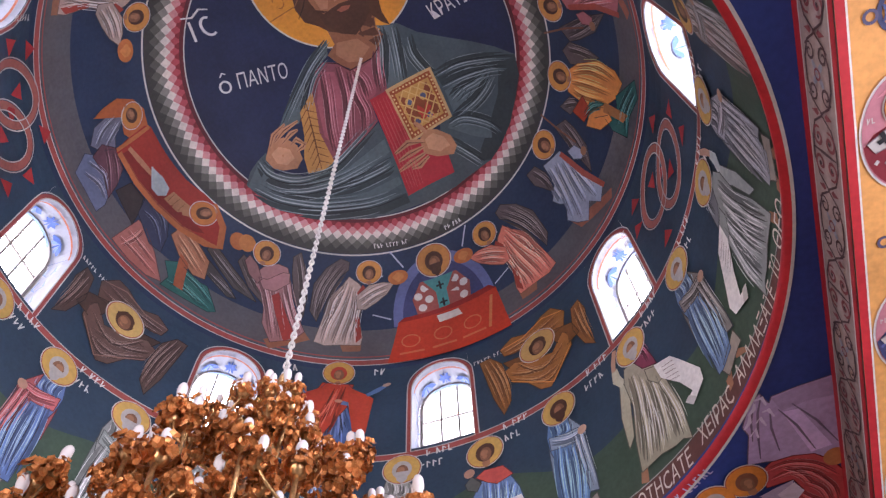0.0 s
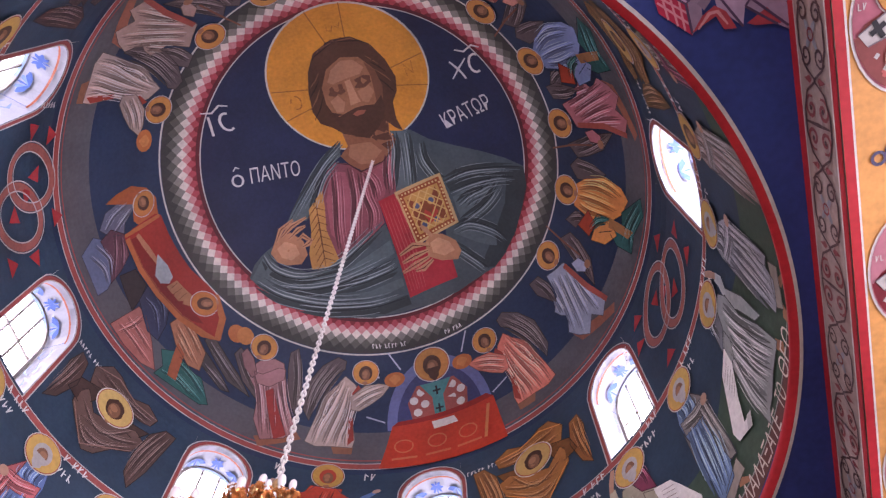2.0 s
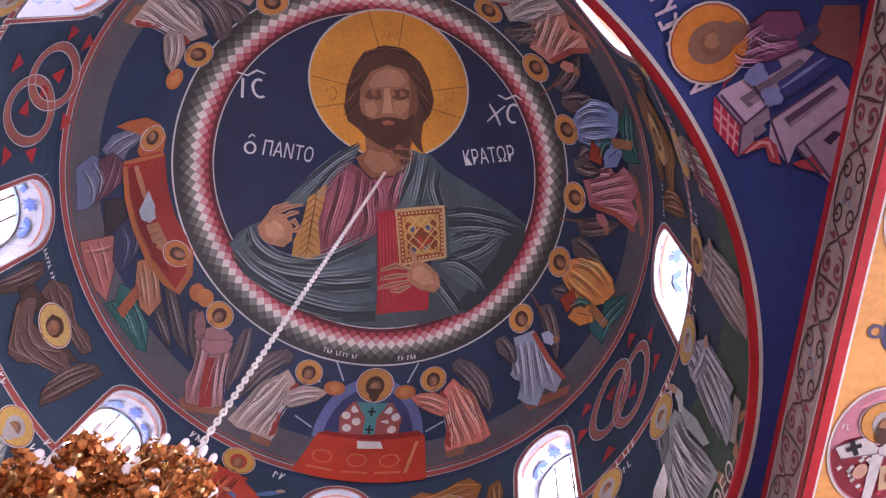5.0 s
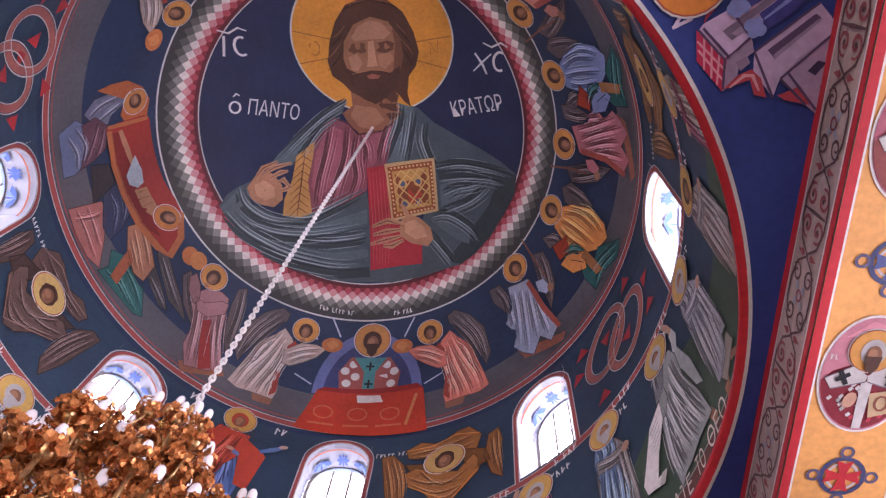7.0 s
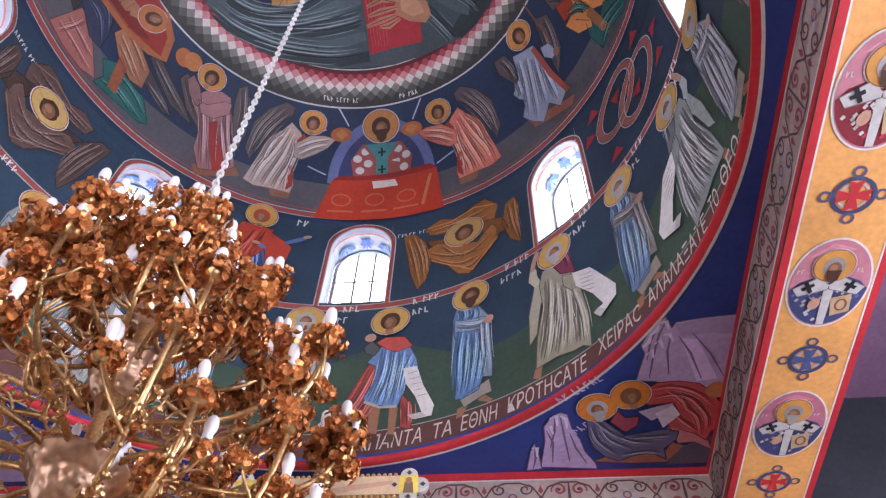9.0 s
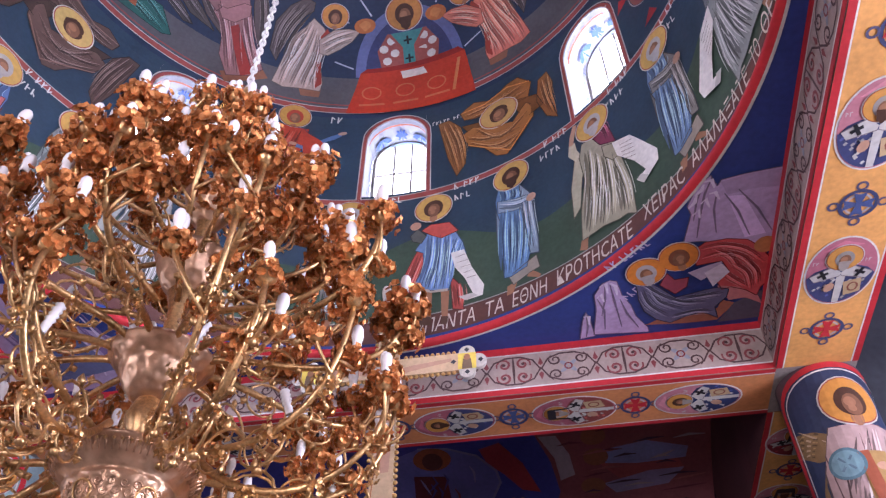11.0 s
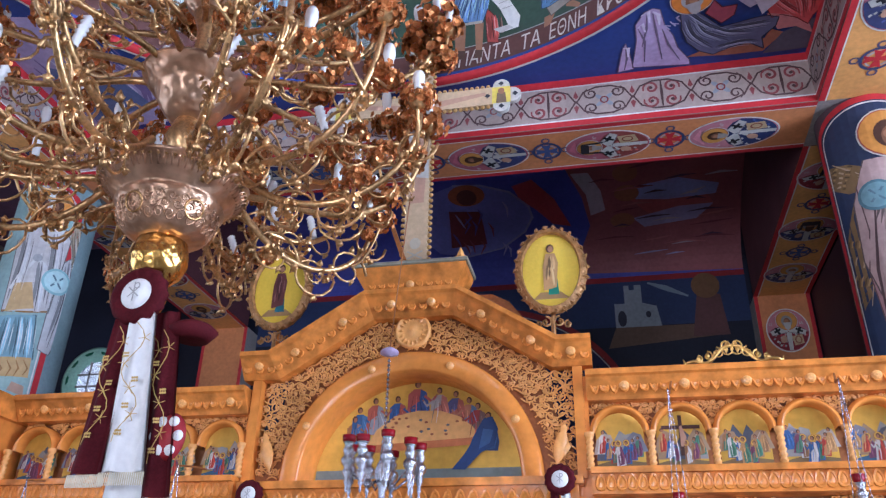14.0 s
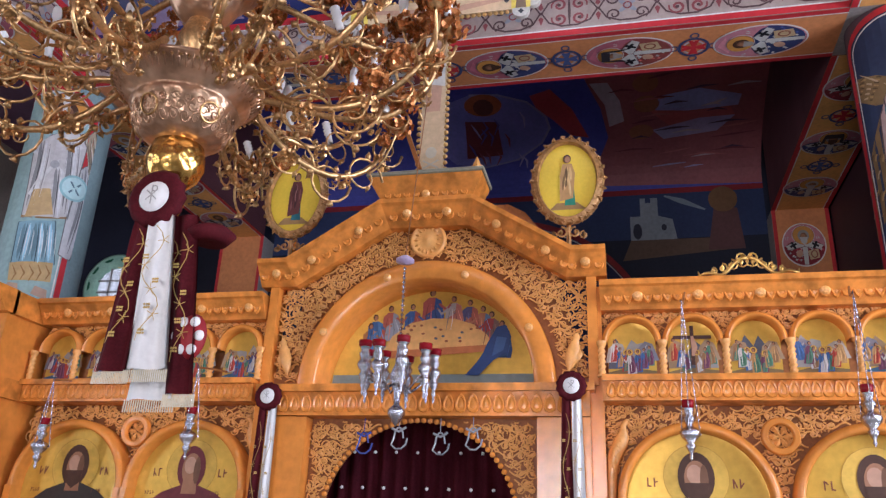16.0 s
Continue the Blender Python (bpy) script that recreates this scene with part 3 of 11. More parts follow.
def scroll_youth(cv, robe, cloak, rng, hair, beard):
    """Standing figure in a short tunic and long cloak with an open scroll."""
    garment(cv, [(-0.10, 0.94), (-0.04, 0.32), (-0.12, 0.13), (-0.27, 0.04), (-0.45, 0.12), (-0.35, 0.31), (-0.21, 0.68)], cloak, 1)
    garment(cv, [(0.15, 0.37), (0.24, 0.23), (0.27, -0.07), (0.17, -0.03)], cloak, 1)
    pleat(cv, [(-0.13, 0.71), (-0.24, 0.37), (-0.37, 0.12)], cloak, 3, 0.016)
    pleat(cv, [(-0.09, 0.55), (-0.16, 0.29), (-0.25, 0.08)], cloak, 3, 0.016)
    pleat(cv, [(0.21, 0.24), (0.22, 0.10), (0.23, -0.03)], cloak, 3, 0.016)
    cv.poly([(-0.12, 0.28), (-0.02, 0.25), (-0.03, -0.15), (-0.11, -0.12)], SKIN, 2)
    cv.poly([(0.06, 0.22), (0.14, 0.20), (0.12, -0.17), (0.07, -0.16)], SKIN, 2)
    cv.poly([(-0.12, -0.04), (-0.02, -0.07), (-0.03, -0.16), (-0.13, -0.13)], (0.10, 0.05, 0.03), 3)
    cv.poly([(0.06, -0.08), (0.13, -0.10), (0.12, -0.18), (0.06, -0.17)], (0.10, 0.05, 0.03), 3)
    garment(cv, [(-0.09, 0.96), (-0.00, 1.02), (0.20, 0.94), (0.28, 0.74), (0.31, 0.58), (0.20, 0.55), (0.17, 0.32), (0.13, 0.19), (-0.17, 0.28), (-0.18, 0.36), (-0.10, 0.54), (-0.11, 0.73), (-0.19, 0.78)], robe, 4)
    pleat(cv, [(-0.03, 0.94), (-0.05, 0.61), (-0.13, 0.29)], robe, 6, 0.016)
    pleat(cv, [(0.06, 0.91), (0.04, 0.58), (0.00, 0.24)], robe, 6, 0.016)
    pleat(cv, [(0.14, 0.88), (0.12, 0.55), (0.08, 0.22)], robe, 6, 0.016)
    pleat(cv, [(0.22, 0.81), (0.16, 0.61), (0.14, 0.33)], robe, 6, 0.016)
    pleat(cv, [(0.01, 0.52), (-0.03, 0.39), (-0.06, 0.26)], robe, 6, 0.016)
    cv.line([(-0.17, 0.30), (-0.02, 0.22), (0.13, 0.20)], 0.03, 0.03, shade(CREAM, 0.8), 7)
    garment(cv, [(-0.13, 1.03), (-0.04, 1.09), (0.15, 1.06), (0.24, 0.91), (0.07, 0.87), (-0.02, 0.93)], shade(cloak, 1.3), 7)
    garment(cv, [(-0.24, 0.99), (-0.17, 1.07), (-0.08, 0.95), (-0.13, 0.86), (-0.22, 0.91)], (0.12, 0.13, 0.12), 6)
    cv.ell(-0.19, 1.11, 0.055, 0.055, SKIN2, 8)
    cv.poly([(0.16, 0.64), (0.29, 0.64), (0.36, 0.39), (0.47, 0.13), (0.45, 0.02), (0.29, 0.02), (0.23, 0.08), (0.36, 0.08), (0.29, 0.28), (0.20, 0.44)], WHITE, 8)
    cv.poly([(0.23, 0.08), (0.36, 0.08), (0.41, 0.03), (0.29, 0.02)], shade(WHITE, 0.7), 9)
    cv.line([(0.21, 0.56), (0.30, 0.57)], 0.012, 0.0048, (0.22, 0.16, 0.13), 10)
    cv.line([(0.23, 0.49), (0.33, 0.49)], 0.012, 0.0048, (0.22, 0.16, 0.13), 10)
    cv.line([(0.26, 0.42), (0.35, 0.42)], 0.012, 0.0048, (0.22, 0.16, 0.13), 10)
    cv.line([(0.28, 0.34), (0.38, 0.35)], 0.012, 0.0048, (0.22, 0.16, 0.13), 10)
    cv.line([(0.31, 0.27), (0.40, 0.27)], 0.012, 0.0048, (0.22, 0.16, 0.13), 10)
    halo_head(cv, -0.01, 1.32, 0.2, rng, hair=hair, beard=beard, gold=(0.60, 0.37, 0.09), layer=9)


def robed_elder(cv, robe, cloak, rng, hair, beard):
    """Standing figure wrapped in a long robe."""
    cv.poly([(-0.14, 0.02), (-0.04, 0.04), (-0.09, -0.07), (-0.15, -0.08)], SKIN, 1)
    cv.poly([(0.08, 0.11), (0.18, 0.00), (0.16, -0.03), (0.05, 0.04)], SKIN, 1)
    garment(cv, [(-0.12, 0.12), (0.16, 0.23), (0.18, 0.08), (0.09, 0.07), (-0.08, 0.01)], shade(CREAM, 0.6), 2)
    garment(cv, [(-0.14, 1.31), (-0.07, 1.34), (0.07, 1.22), (0.18, 1.00), (0.19, 0.75), (0.20, 0.41), (0.19, 0.24), (0.10, 0.27), (0.06, 0.15), (-0.10, 0.11), (-0.16, 0.12), (-0.16, 0.32), (-0.18, 0.61), (-0.18, 0.91), (-0.19, 1.11)], robe, 3)
    garment(cv, [(0.07, 1.21), (0.18, 1.00), (0.19, 0.75), (0.20, 0.41), (0.19, 0.24), (0.11, 0.27), (0.08, 0.60), (0.08, 0.90)], cloak, 5)
    garment(cv, [(-0.17, 1.10), (-0.01, 1.04), (0.14, 1.01), (0.21, 0.90), (0.16, 0.85), (-0.02, 0.89), (-0.17, 0.94)], shade(cloak, 1.2), 5)
    pleat(cv, [(-0.10, 0.94), (-0.14, 0.59), (-0.15, 0.16)], robe, 7, 0.016)
    pleat(cv, [(-0.05, 0.87), (-0.07, 0.48), (-0.11, 0.15)], robe, 7, 0.016)
    pleat(cv, [(0.03, 0.86), (0.01, 0.50), (-0.05, 0.16)], robe, 7, 0.016)
    pleat(cv, [(0.08, 0.75), (0.06, 0.47), (0.01, 0.19)], robe, 7, 0.016)
    pleat(cv, [(-0.10, 1.24), (-0.08, 1.13), (-0.10, 1.06)], robe, 7, 0.016)
    pleat(cv, [(0.02, 1.16), (0.02, 1.08), (-0.01, 1.04)], robe, 7, 0.016)
    pleat(cv, [(0.14, 0.98), (0.13, 0.71), (0.15, 0.31)], cloak, 7, 0.014)
    pleat(cv, [(0.08, 0.94), (0.09, 0.67), (0.10, 0.45)], cloak, 7, 0.014)
    pleat(cv, [(-0.15, 1.03), (0.02, 0.94), (0.18, 0.93)], cloak, 7, 0.014)
    garment(cv, [(-0.19, 0.99), (-0.14, 0.74), (-0.14, 0.58), (-0.20, 0.62)], shade(cloak, 0.8), 4)
    cv.ell(0.18, 0.95, 0.05, 0.05, SKIN2, 8)
    halo_head(cv, -0.00, 1.38, 0.2, rng, hair=hair, beard=beard, gold=(0.60, 0.37, 0.09), layer=9)


def hooded_elder(cv, robe, cloak, rng, hair, beard):
    """Tall standing figure with a raised hand and a long curling scroll."""
    cv.poly([(-0.39, 0.13), (-0.33, 0.10), (-0.36, -0.03), (-0.43, 0.01)], SKIN, 1)
    garment(cv, [(-0.31, 1.12), (-0.22, 0.93), (-0.28, 0.78), (-0.35, 0.46), (-0.43, 0.38), (-0.41, 0.73)], shade(robe, 1.25), 2)
    cv.line([(-0.28, 1.05), (-0.33, 1.17), (-0.32, 1.29)], 0.1, 0.07, shade(robe, 1.3), 3)
    cv.line([(-0.33, 1.28), (-0.30, 1.39), (-0.25, 1.51)], 0.06, 0.05, SKIN2, 4)
    garment(cv, [(-0.22, 1.19), (-0.07, 1.18), (0.09, 0.97), (0.14, 0.69), (0.18, 0.31), (0.15, -0.04), (0.07, 0.03), (-0.02, 0.04), (-0.17, 0.09), (-0.33, 0.09), (-0.39, 0.09), (-0.35, 0.40), (-0.26, 0.74), (-0.27, 1.04)], robe, 3)
    pleat(cv, [(-0.17, 1.05), (-0.20, 0.70), (-0.33, 0.18)], robe, 5, 0.018)
    pleat(cv, [(-0.10, 0.91), (-0.13, 0.56), (-0.23, 0.16)], robe, 5, 0.018)
    pleat(cv, [(-0.01, 0.85), (-0.02, 0.49), (-0.07, 0.13)], robe, 5, 0.018)
    pleat(cv, [(0.06, 0.70), (0.10, 0.34), (0.09, 0.05)], robe, 5, 0.018)
    pleat(cv, [(-0.20, 0.63), (-0.24, 0.38), (-0.31, 0.13)], robe, 5, 0.018)
    pleat(cv, [(-0.09, 0.59), (-0.11, 0.33), (-0.17, 0.11)], robe, 5, 0.018)
    pleat(cv, [(0.07, 0.44), (0.07, 0.23), (0.05, 0.08)], robe, 5, 0.018)
    garment(cv, [(-0.11, 1.18), (0.05, 1.28), (0.10, 1.08), (0.13, 0.88), (-0.03, 0.99)], cloak, 6)
    pleat(cv, [(-0.06, 1.14), (0.04, 1.16), (0.06, 0.99)], cloak, 8, 0.012)
    garment(cv, [(-0.02, 0.96), (0.11, 0.87), (0.15, 0.70), (0.06, 0.69), (-0.02, 0.82)], robe, 6)
    cv.poly([(0.09, 0.89), (0.28, 0.79), (0.35, 0.66), (0.50, 0.36), (0.48, 0.25), (0.40, 0.22), (0.29, 0.17), (0.23, 0.26), (0.34, 0.28), (0.26, 0.47), (0.11, 0.70)], WHITE, 8)
    cv.poly([(0.23, 0.26), (0.29, 0.17), (0.35, 0.20), (0.29, 0.28)], shade(WHITE, 0.7), 9)
    cv.line([(0.16, 0.78), (0.29, 0.72)], 0.012, 0.0048, (0.22, 0.16, 0.13), 10)
    cv.line([(0.16, 0.74), (0.29, 0.67)], 0.012, 0.0048, (0.22, 0.16, 0.13), 10)
    cv.line([(0.16, 0.69), (0.29, 0.62)], 0.012, 0.0048, (0.22, 0.16, 0.13), 10)
    cv.line([(0.16, 0.64), (0.29, 0.57)], 0.012, 0.0048, (0.22, 0.16, 0.13), 10)
    cv.line([(0.17, 0.59), (0.29, 0.52)], 0.012, 0.0048, (0.22, 0.16, 0.13), 10)
    halo_head(cv, -0.06, 1.34, 0.2, rng, hair=hair, beard=beard, gold=(0.60, 0.37, 0.09), layer=9)


def seraph_wings(cv, col, rng):
    """Six folded wings round the middle of a figure."""
    garment(cv, [(-0.42, 0.41), (-0.25, 0.51), (-0.05, 0.42), (0.16, 0.54), (0.30, 0.55), (0.45, 0.34), (0.39, 0.12), (0.22, 0.13), (-0.05, 0.24), (-0.25, 0.23), (-0.38, 0.27)], col, 1)
    garment(cv, [(-0.41, 0.01), (-0.28, 0.08), (-0.05, -0.05), (0.18, -0.14), (0.35, 0.05), (0.44, -0.07), (0.42, -0.25), (0.28, -0.40), (0.08, -0.61), (-0.04, -0.55), (-0.17, -0.34), (-0.33, -0.22)], shade(col, 1.2), 1)
    garment(cv, [(-0.68, 0.35), (-0.55, 0.36), (-0.42, 0.17), (-0.37, -0.20), (-0.38, -0.47), (-0.48, -0.63), (-0.57, -0.32), (-0.63, 0.04)], shade(col, 0.85), 1)
    garment(cv, [(0.53, 0.28), (0.65, 0.32), (0.70, 0.08), (0.65, -0.24), (0.69, -0.52), (0.57, -0.39), (0.48, -0.06)], shade(col, 0.85), 1)
    garment(cv, [(0.18, 0.22), (0.49, 0.07), (0.55, -0.16), (0.35, -0.20), (0.25, -0.03)], shade(col, 0.6), 1)
    garment(cv, [(-0.41, 0.17), (-0.21, 0.13), (-0.15, -0.02), (-0.30, -0.05)], shade(col, 0.6), 1)
    pleat(cv, [(-0.37, 0.33), (-0.05, 0.34), (0.40, 0.38)], col, 3, 0.009)
    pleat(cv, [(-0.32, 0.26), (0.02, 0.24), (0.41, 0.24)], col, 3, 0.009)
    pleat(cv, [(-0.35, -0.06), (-0.11, -0.22), (0.28, -0.30)], col, 3, 0.009)
    pleat(cv, [(-0.32, -0.17), (-0.04, -0.39), (0.25, -0.38)], col, 3, 0.009)
    pleat(cv, [(-0.24, 0.03), (0.02, -0.28), (0.36, -0.11)], col, 3, 0.009)
    pleat(cv, [(-0.14, -0.34), (0.08, -0.50), (0.31, -0.32)], col, 3, 0.009)
    pleat(cv, [(-0.63, 0.29), (-0.54, -0.14), (-0.47, -0.57)], col, 3, 0.009)
    pleat(cv, [(-0.57, 0.32), (-0.46, -0.11), (-0.42, -0.53)], col, 3, 0.009)
    pleat(cv, [(-0.50, 0.25), (-0.42, -0.08), (-0.39, -0.42)], col, 3, 0.009)
    pleat(cv, [(0.57, 0.24), (0.59, -0.09), (0.64, -0.42)], col, 3, 0.009)
    pleat(cv, [(0.64, 0.26), (0.64, -0.03), (0.67, -0.45)], col, 3, 0.009)
    cv.line([(-0.40, 0.40), (-0.12, 0.40), (0.16, 0.49), (0.43, 0.37)], 0.02, 0.008, shade(col, 2.2), 4)
    cv.line([(-0.35, -0.19), (-0.10, -0.39), (0.12, -0.57), (0.40, -0.24)], 0.02, 0.008, shade(col, 2.2), 4)


def bier(cv, rng):
    """Red veil with a gold border laid over a reclining figure, borne by robed attendants."""
    garment(cv, [(-0.62, 0.12), (-0.72, 0.35), (-0.59, 0.54), (-0.39, 0.58), (-0.21, 0.40), (-0.15, 0.27), (-0.16, 0.11), (-0.41, 0.13)], (0.15, 0.19, 0.31), 1)
    garment(cv, [(-0.75, 0.46), (-0.89, 0.59), (-0.92, 0.79), (-0.92, 0.98), (-0.76, 0.96), (-0.68, 0.82), (-0.56, 0.76), (-0.63, 0.57)], (0.16, 0.17, 0.24), 2)
    pleat(cv, [(-0.71, 0.53), (-0.81, 0.70), (-0.86, 0.95)], (0.2, 0.22, 0.3), 4, 0.009)
    pleat(cv, [(-0.64, 0.65), (-0.72, 0.82), (-0.78, 0.95)], (0.2, 0.22, 0.3), 4, 0.009)
    pleat(cv, [(-0.56, 0.24), (-0.36, 0.34), (-0.18, 0.31)], (0.2, 0.22, 0.3), 4, 0.009)
    pleat(cv, [(-0.63, 0.35), (-0.42, 0.46), (-0.24, 0.39)], (0.2, 0.22, 0.3), 4, 0.009)
    garment(cv, [(-0.64, 0.43), (-0.69, 0.61), (-0.57, 0.76), (-0.33, 0.73), (-0.23, 0.55), (-0.18, 0.35), (-0.42, 0.47)], (0.15, 0.06, 0.08), 3)
    pleat(cv, [(-0.63, 0.65), (-0.43, 0.57), (-0.20, 0.41)], (0.17, 0.07, 0.09), 5, 0.008)
    pleat(cv, [(-0.55, 0.72), (-0.38, 0.66), (-0.25, 0.57)], (0.17, 0.07, 0.09), 5, 0.008)
    garment(cv, [(-0.19, 0.50), (-0.15, 0.73), (0.07, 0.76), (0.16, 0.59), (0.21, 0.41)], (0.045, 0.035, 0.035), 1)
    garment(cv, [(0.16, 0.57), (0.07, 0.81), (0.28, 0.82), (0.44, 0.84), (0.58, 0.65), (0.65, 0.43), (0.49, 0.41)], (0.04, 0.05, 0.10), 3)
    pleat(cv, [(0.17, 0.65), (0.37, 0.66), (0.61, 0.48)], (0.06, 0.08, 0.15), 5, 0.008)
    pleat(cv, [(0.14, 0.78), (0.37, 0.78), (0.53, 0.65)], (0.06, 0.08, 0.15), 5, 0.008)
    garment(cv, [(0.16, 0.06), (0.22, 0.52), (0.33, 0.53), (0.61, 0.37), (0.87, 0.12), (0.70, 0.05), (0.44, 0.04)], (0.44, 0.16, 0.13), 2)
    pleat(cv, [(0.21, 0.17), (0.47, 0.18), (0.79, 0.13)], (0.44, 0.16, 0.13), 4, 0.009)
    pleat(cv, [(0.23, 0.32), (0.45, 0.31), (0.71, 0.26)], (0.44, 0.16, 0.13), 4, 0.009)
    pleat(cv, [(0.29, 0.10), (0.34, 0.32), (0.34, 0.48)], (0.44, 0.16, 0.13), 4, 0.009)
    garment(cv, [(0.75, 0.39), (0.87, 0.50), (1.21, 0.44), (1.31, 0.45), (1.57, 0.19), (1.49, 0.13), (1.18, 0.12), (0.88, 0.08), (0.90, 0.24)], (0.02, 0.14, 0.125), 2)
    pleat(cv, [(0.93, 0.30), (1.23, 0.24), (1.49, 0.16)], (0.02, 0.15, 0.135), 4, 0.009)
    pleat(cv, [(0.91, 0.43), (1.22, 0.38), (1.50, 0.24)], (0.02, 0.15, 0.135), 4, 0.009)
    pleat(cv, [(0.91, 0.18), (1.15, 0.22), (1.42, 0.15)], (0.02, 0.15, 0.135), 4, 0.009)
    cv.poly([(1.00, 0.19), (0.82, 0.61), (0.97, 0.57), (1.12, 0.20)], (0.36, 0.10, 0.04), 5)
    garment(cv, [(0.59, 0.71), (0.60, 0.88), (0.80, 0.90), (1.13, 0.75), (1.23, 0.51), (1.09, 0.47), (0.82, 0.57)], (0.44, 0.19, 0.10), 4)
    pleat(cv, [(0.64, 0.77), (0.87, 0.69), (1.18, 0.54)], (0.44, 0.19, 0.10), 6, 0.008)
    pleat(cv, [(0.67, 0.86), (0.90, 0.79), (1.12, 0.68)], (0.44, 0.19, 0.10), 6, 0.008)
    pleat(cv, [(0.72, 0.68), (0.91, 0.61), (1.10, 0.53)], (0.44, 0.19, 0.10), 6, 0.008)
    garment(cv, [(1.00, 0.88), (1.00, 1.01), (1.33, 0.88), (1.61, 0.75), (1.88, 0.56), (1.55, 0.61), (1.27, 0.75)], (0.10, 0.085, 0.08), 1)
    garment(cv, [(1.17, 0.60), (1.12, 0.77), (1.46, 0.63), (1.66, 0.49), (1.56, 0.46)], (0.08, 0.07, 0.07), 1)
    pleat(cv, [(1.06, 0.90), (1.33, 0.79), (1.75, 0.60)], (0.12, 0.1, 0.1), 3, 0.01)
    pleat(cv, [(1.21, 0.62), (1.42, 0.56), (1.62, 0.48)], (0.12, 0.1, 0.1), 3, 0.01)
    cv.poly([(-0.98, 0.61), (-1.02, 0.77), (-1.03, 0.98), (-0.92, 1.18), (-0.76, 1.28), (-0.57, 1.26), (-0.53, 1.01), (-0.64, 0.93), (-0.82, 0.97)], (0.42, 0.11, 0.03), 5)
    cv.poly([(-0.54, 0.75), (-0.57, 0.90), (-0.59, 1.22), (-0.54, 1.29), (-0.13, 1.32), (0.21, 1.35), (0.48, 1.41), (0.66, 1.41), (0.91, 1.24), (1.09, 1.03), (1.05, 0.93), (0.83, 0.87), (0.57, 0.81), (0.22, 0.79), (-0.12, 0.76)], (0.32, 0.028, 0.015), 6)
    cv.poly([(-0.47, 0.82), (-0.46, 0.94), (-0.00, 1.00), (0.34, 1.03), (0.63, 1.05), (0.84, 1.02), (0.66, 0.89), (0.37, 0.85), (0.02, 0.82)], (0.20, 0.015, 0.01), 7)
    cv.line([(-0.50, 0.78), (-0.12, 0.79), (0.23, 0.82), (0.61, 0.86), (0.94, 0.92), (1.09, 0.99), (0.93, 1.24), (0.64, 1.40)], 0.09, 0.07, (0.42, 0.13, 0.04), 7)
    cv.line([(-0.49, 0.81), (-0.12, 0.82), (0.24, 0.85), (0.61, 0.89), (0.89, 0.96)], 0.015, 0.006, (0.24, 0.05, 0.02), 8)
    cv.line([(-0.54, 0.76), (-0.54, 1.01), (-0.55, 1.27)], 0.05, 0.04, (0.42, 0.13, 0.04), 7)
    cv.line([(-0.48, 0.92), (-0.27, 0.98), (-0.08, 1.02)], 0.07, 0.05, (0.40, 0.19, 0.10), 8)
    cv.poly([(-0.02, 0.96), (-0.16, 1.07), (0.02, 1.12), (0.17, 1.10), (0.21, 1.01), (0.15, 0.92), (0.04, 0.91)], (0.36, 0.44, 0.48), 9)
    cv.poly([(0.22, 0.96), (0.23, 1.12), (0.48, 1.16), (0.60, 1.07), (0.48, 0.98)], (0.36, 0.17, 0.08), 8)
    cv.line([(0.27, 0.98), (0.26, 1.10)], 0.016, 0.0064, (0.18, 0.07, 0.03), 9)
    cv.line([(0.34, 0.98), (0.34, 1.12)], 0.016, 0.0064, (0.18, 0.07, 0.03), 9)
    cv.line([(0.43, 1.00), (0.42, 1.13)], 0.016, 0.0064, (0.18, 0.07, 0.03), 9)
    halo_head(cv.at(0.65, 1.21, 1, 150), 0, 0, 0.17, rng, gold=(0.48, 0.17, 0.04), layer=9)
    halo_head(cv.at(-0.77, 1.10, 1, -70), 0, 0, 0.15, rng, gold=(0.50, 0.20, 0.05), layer=9)
    cv.at()


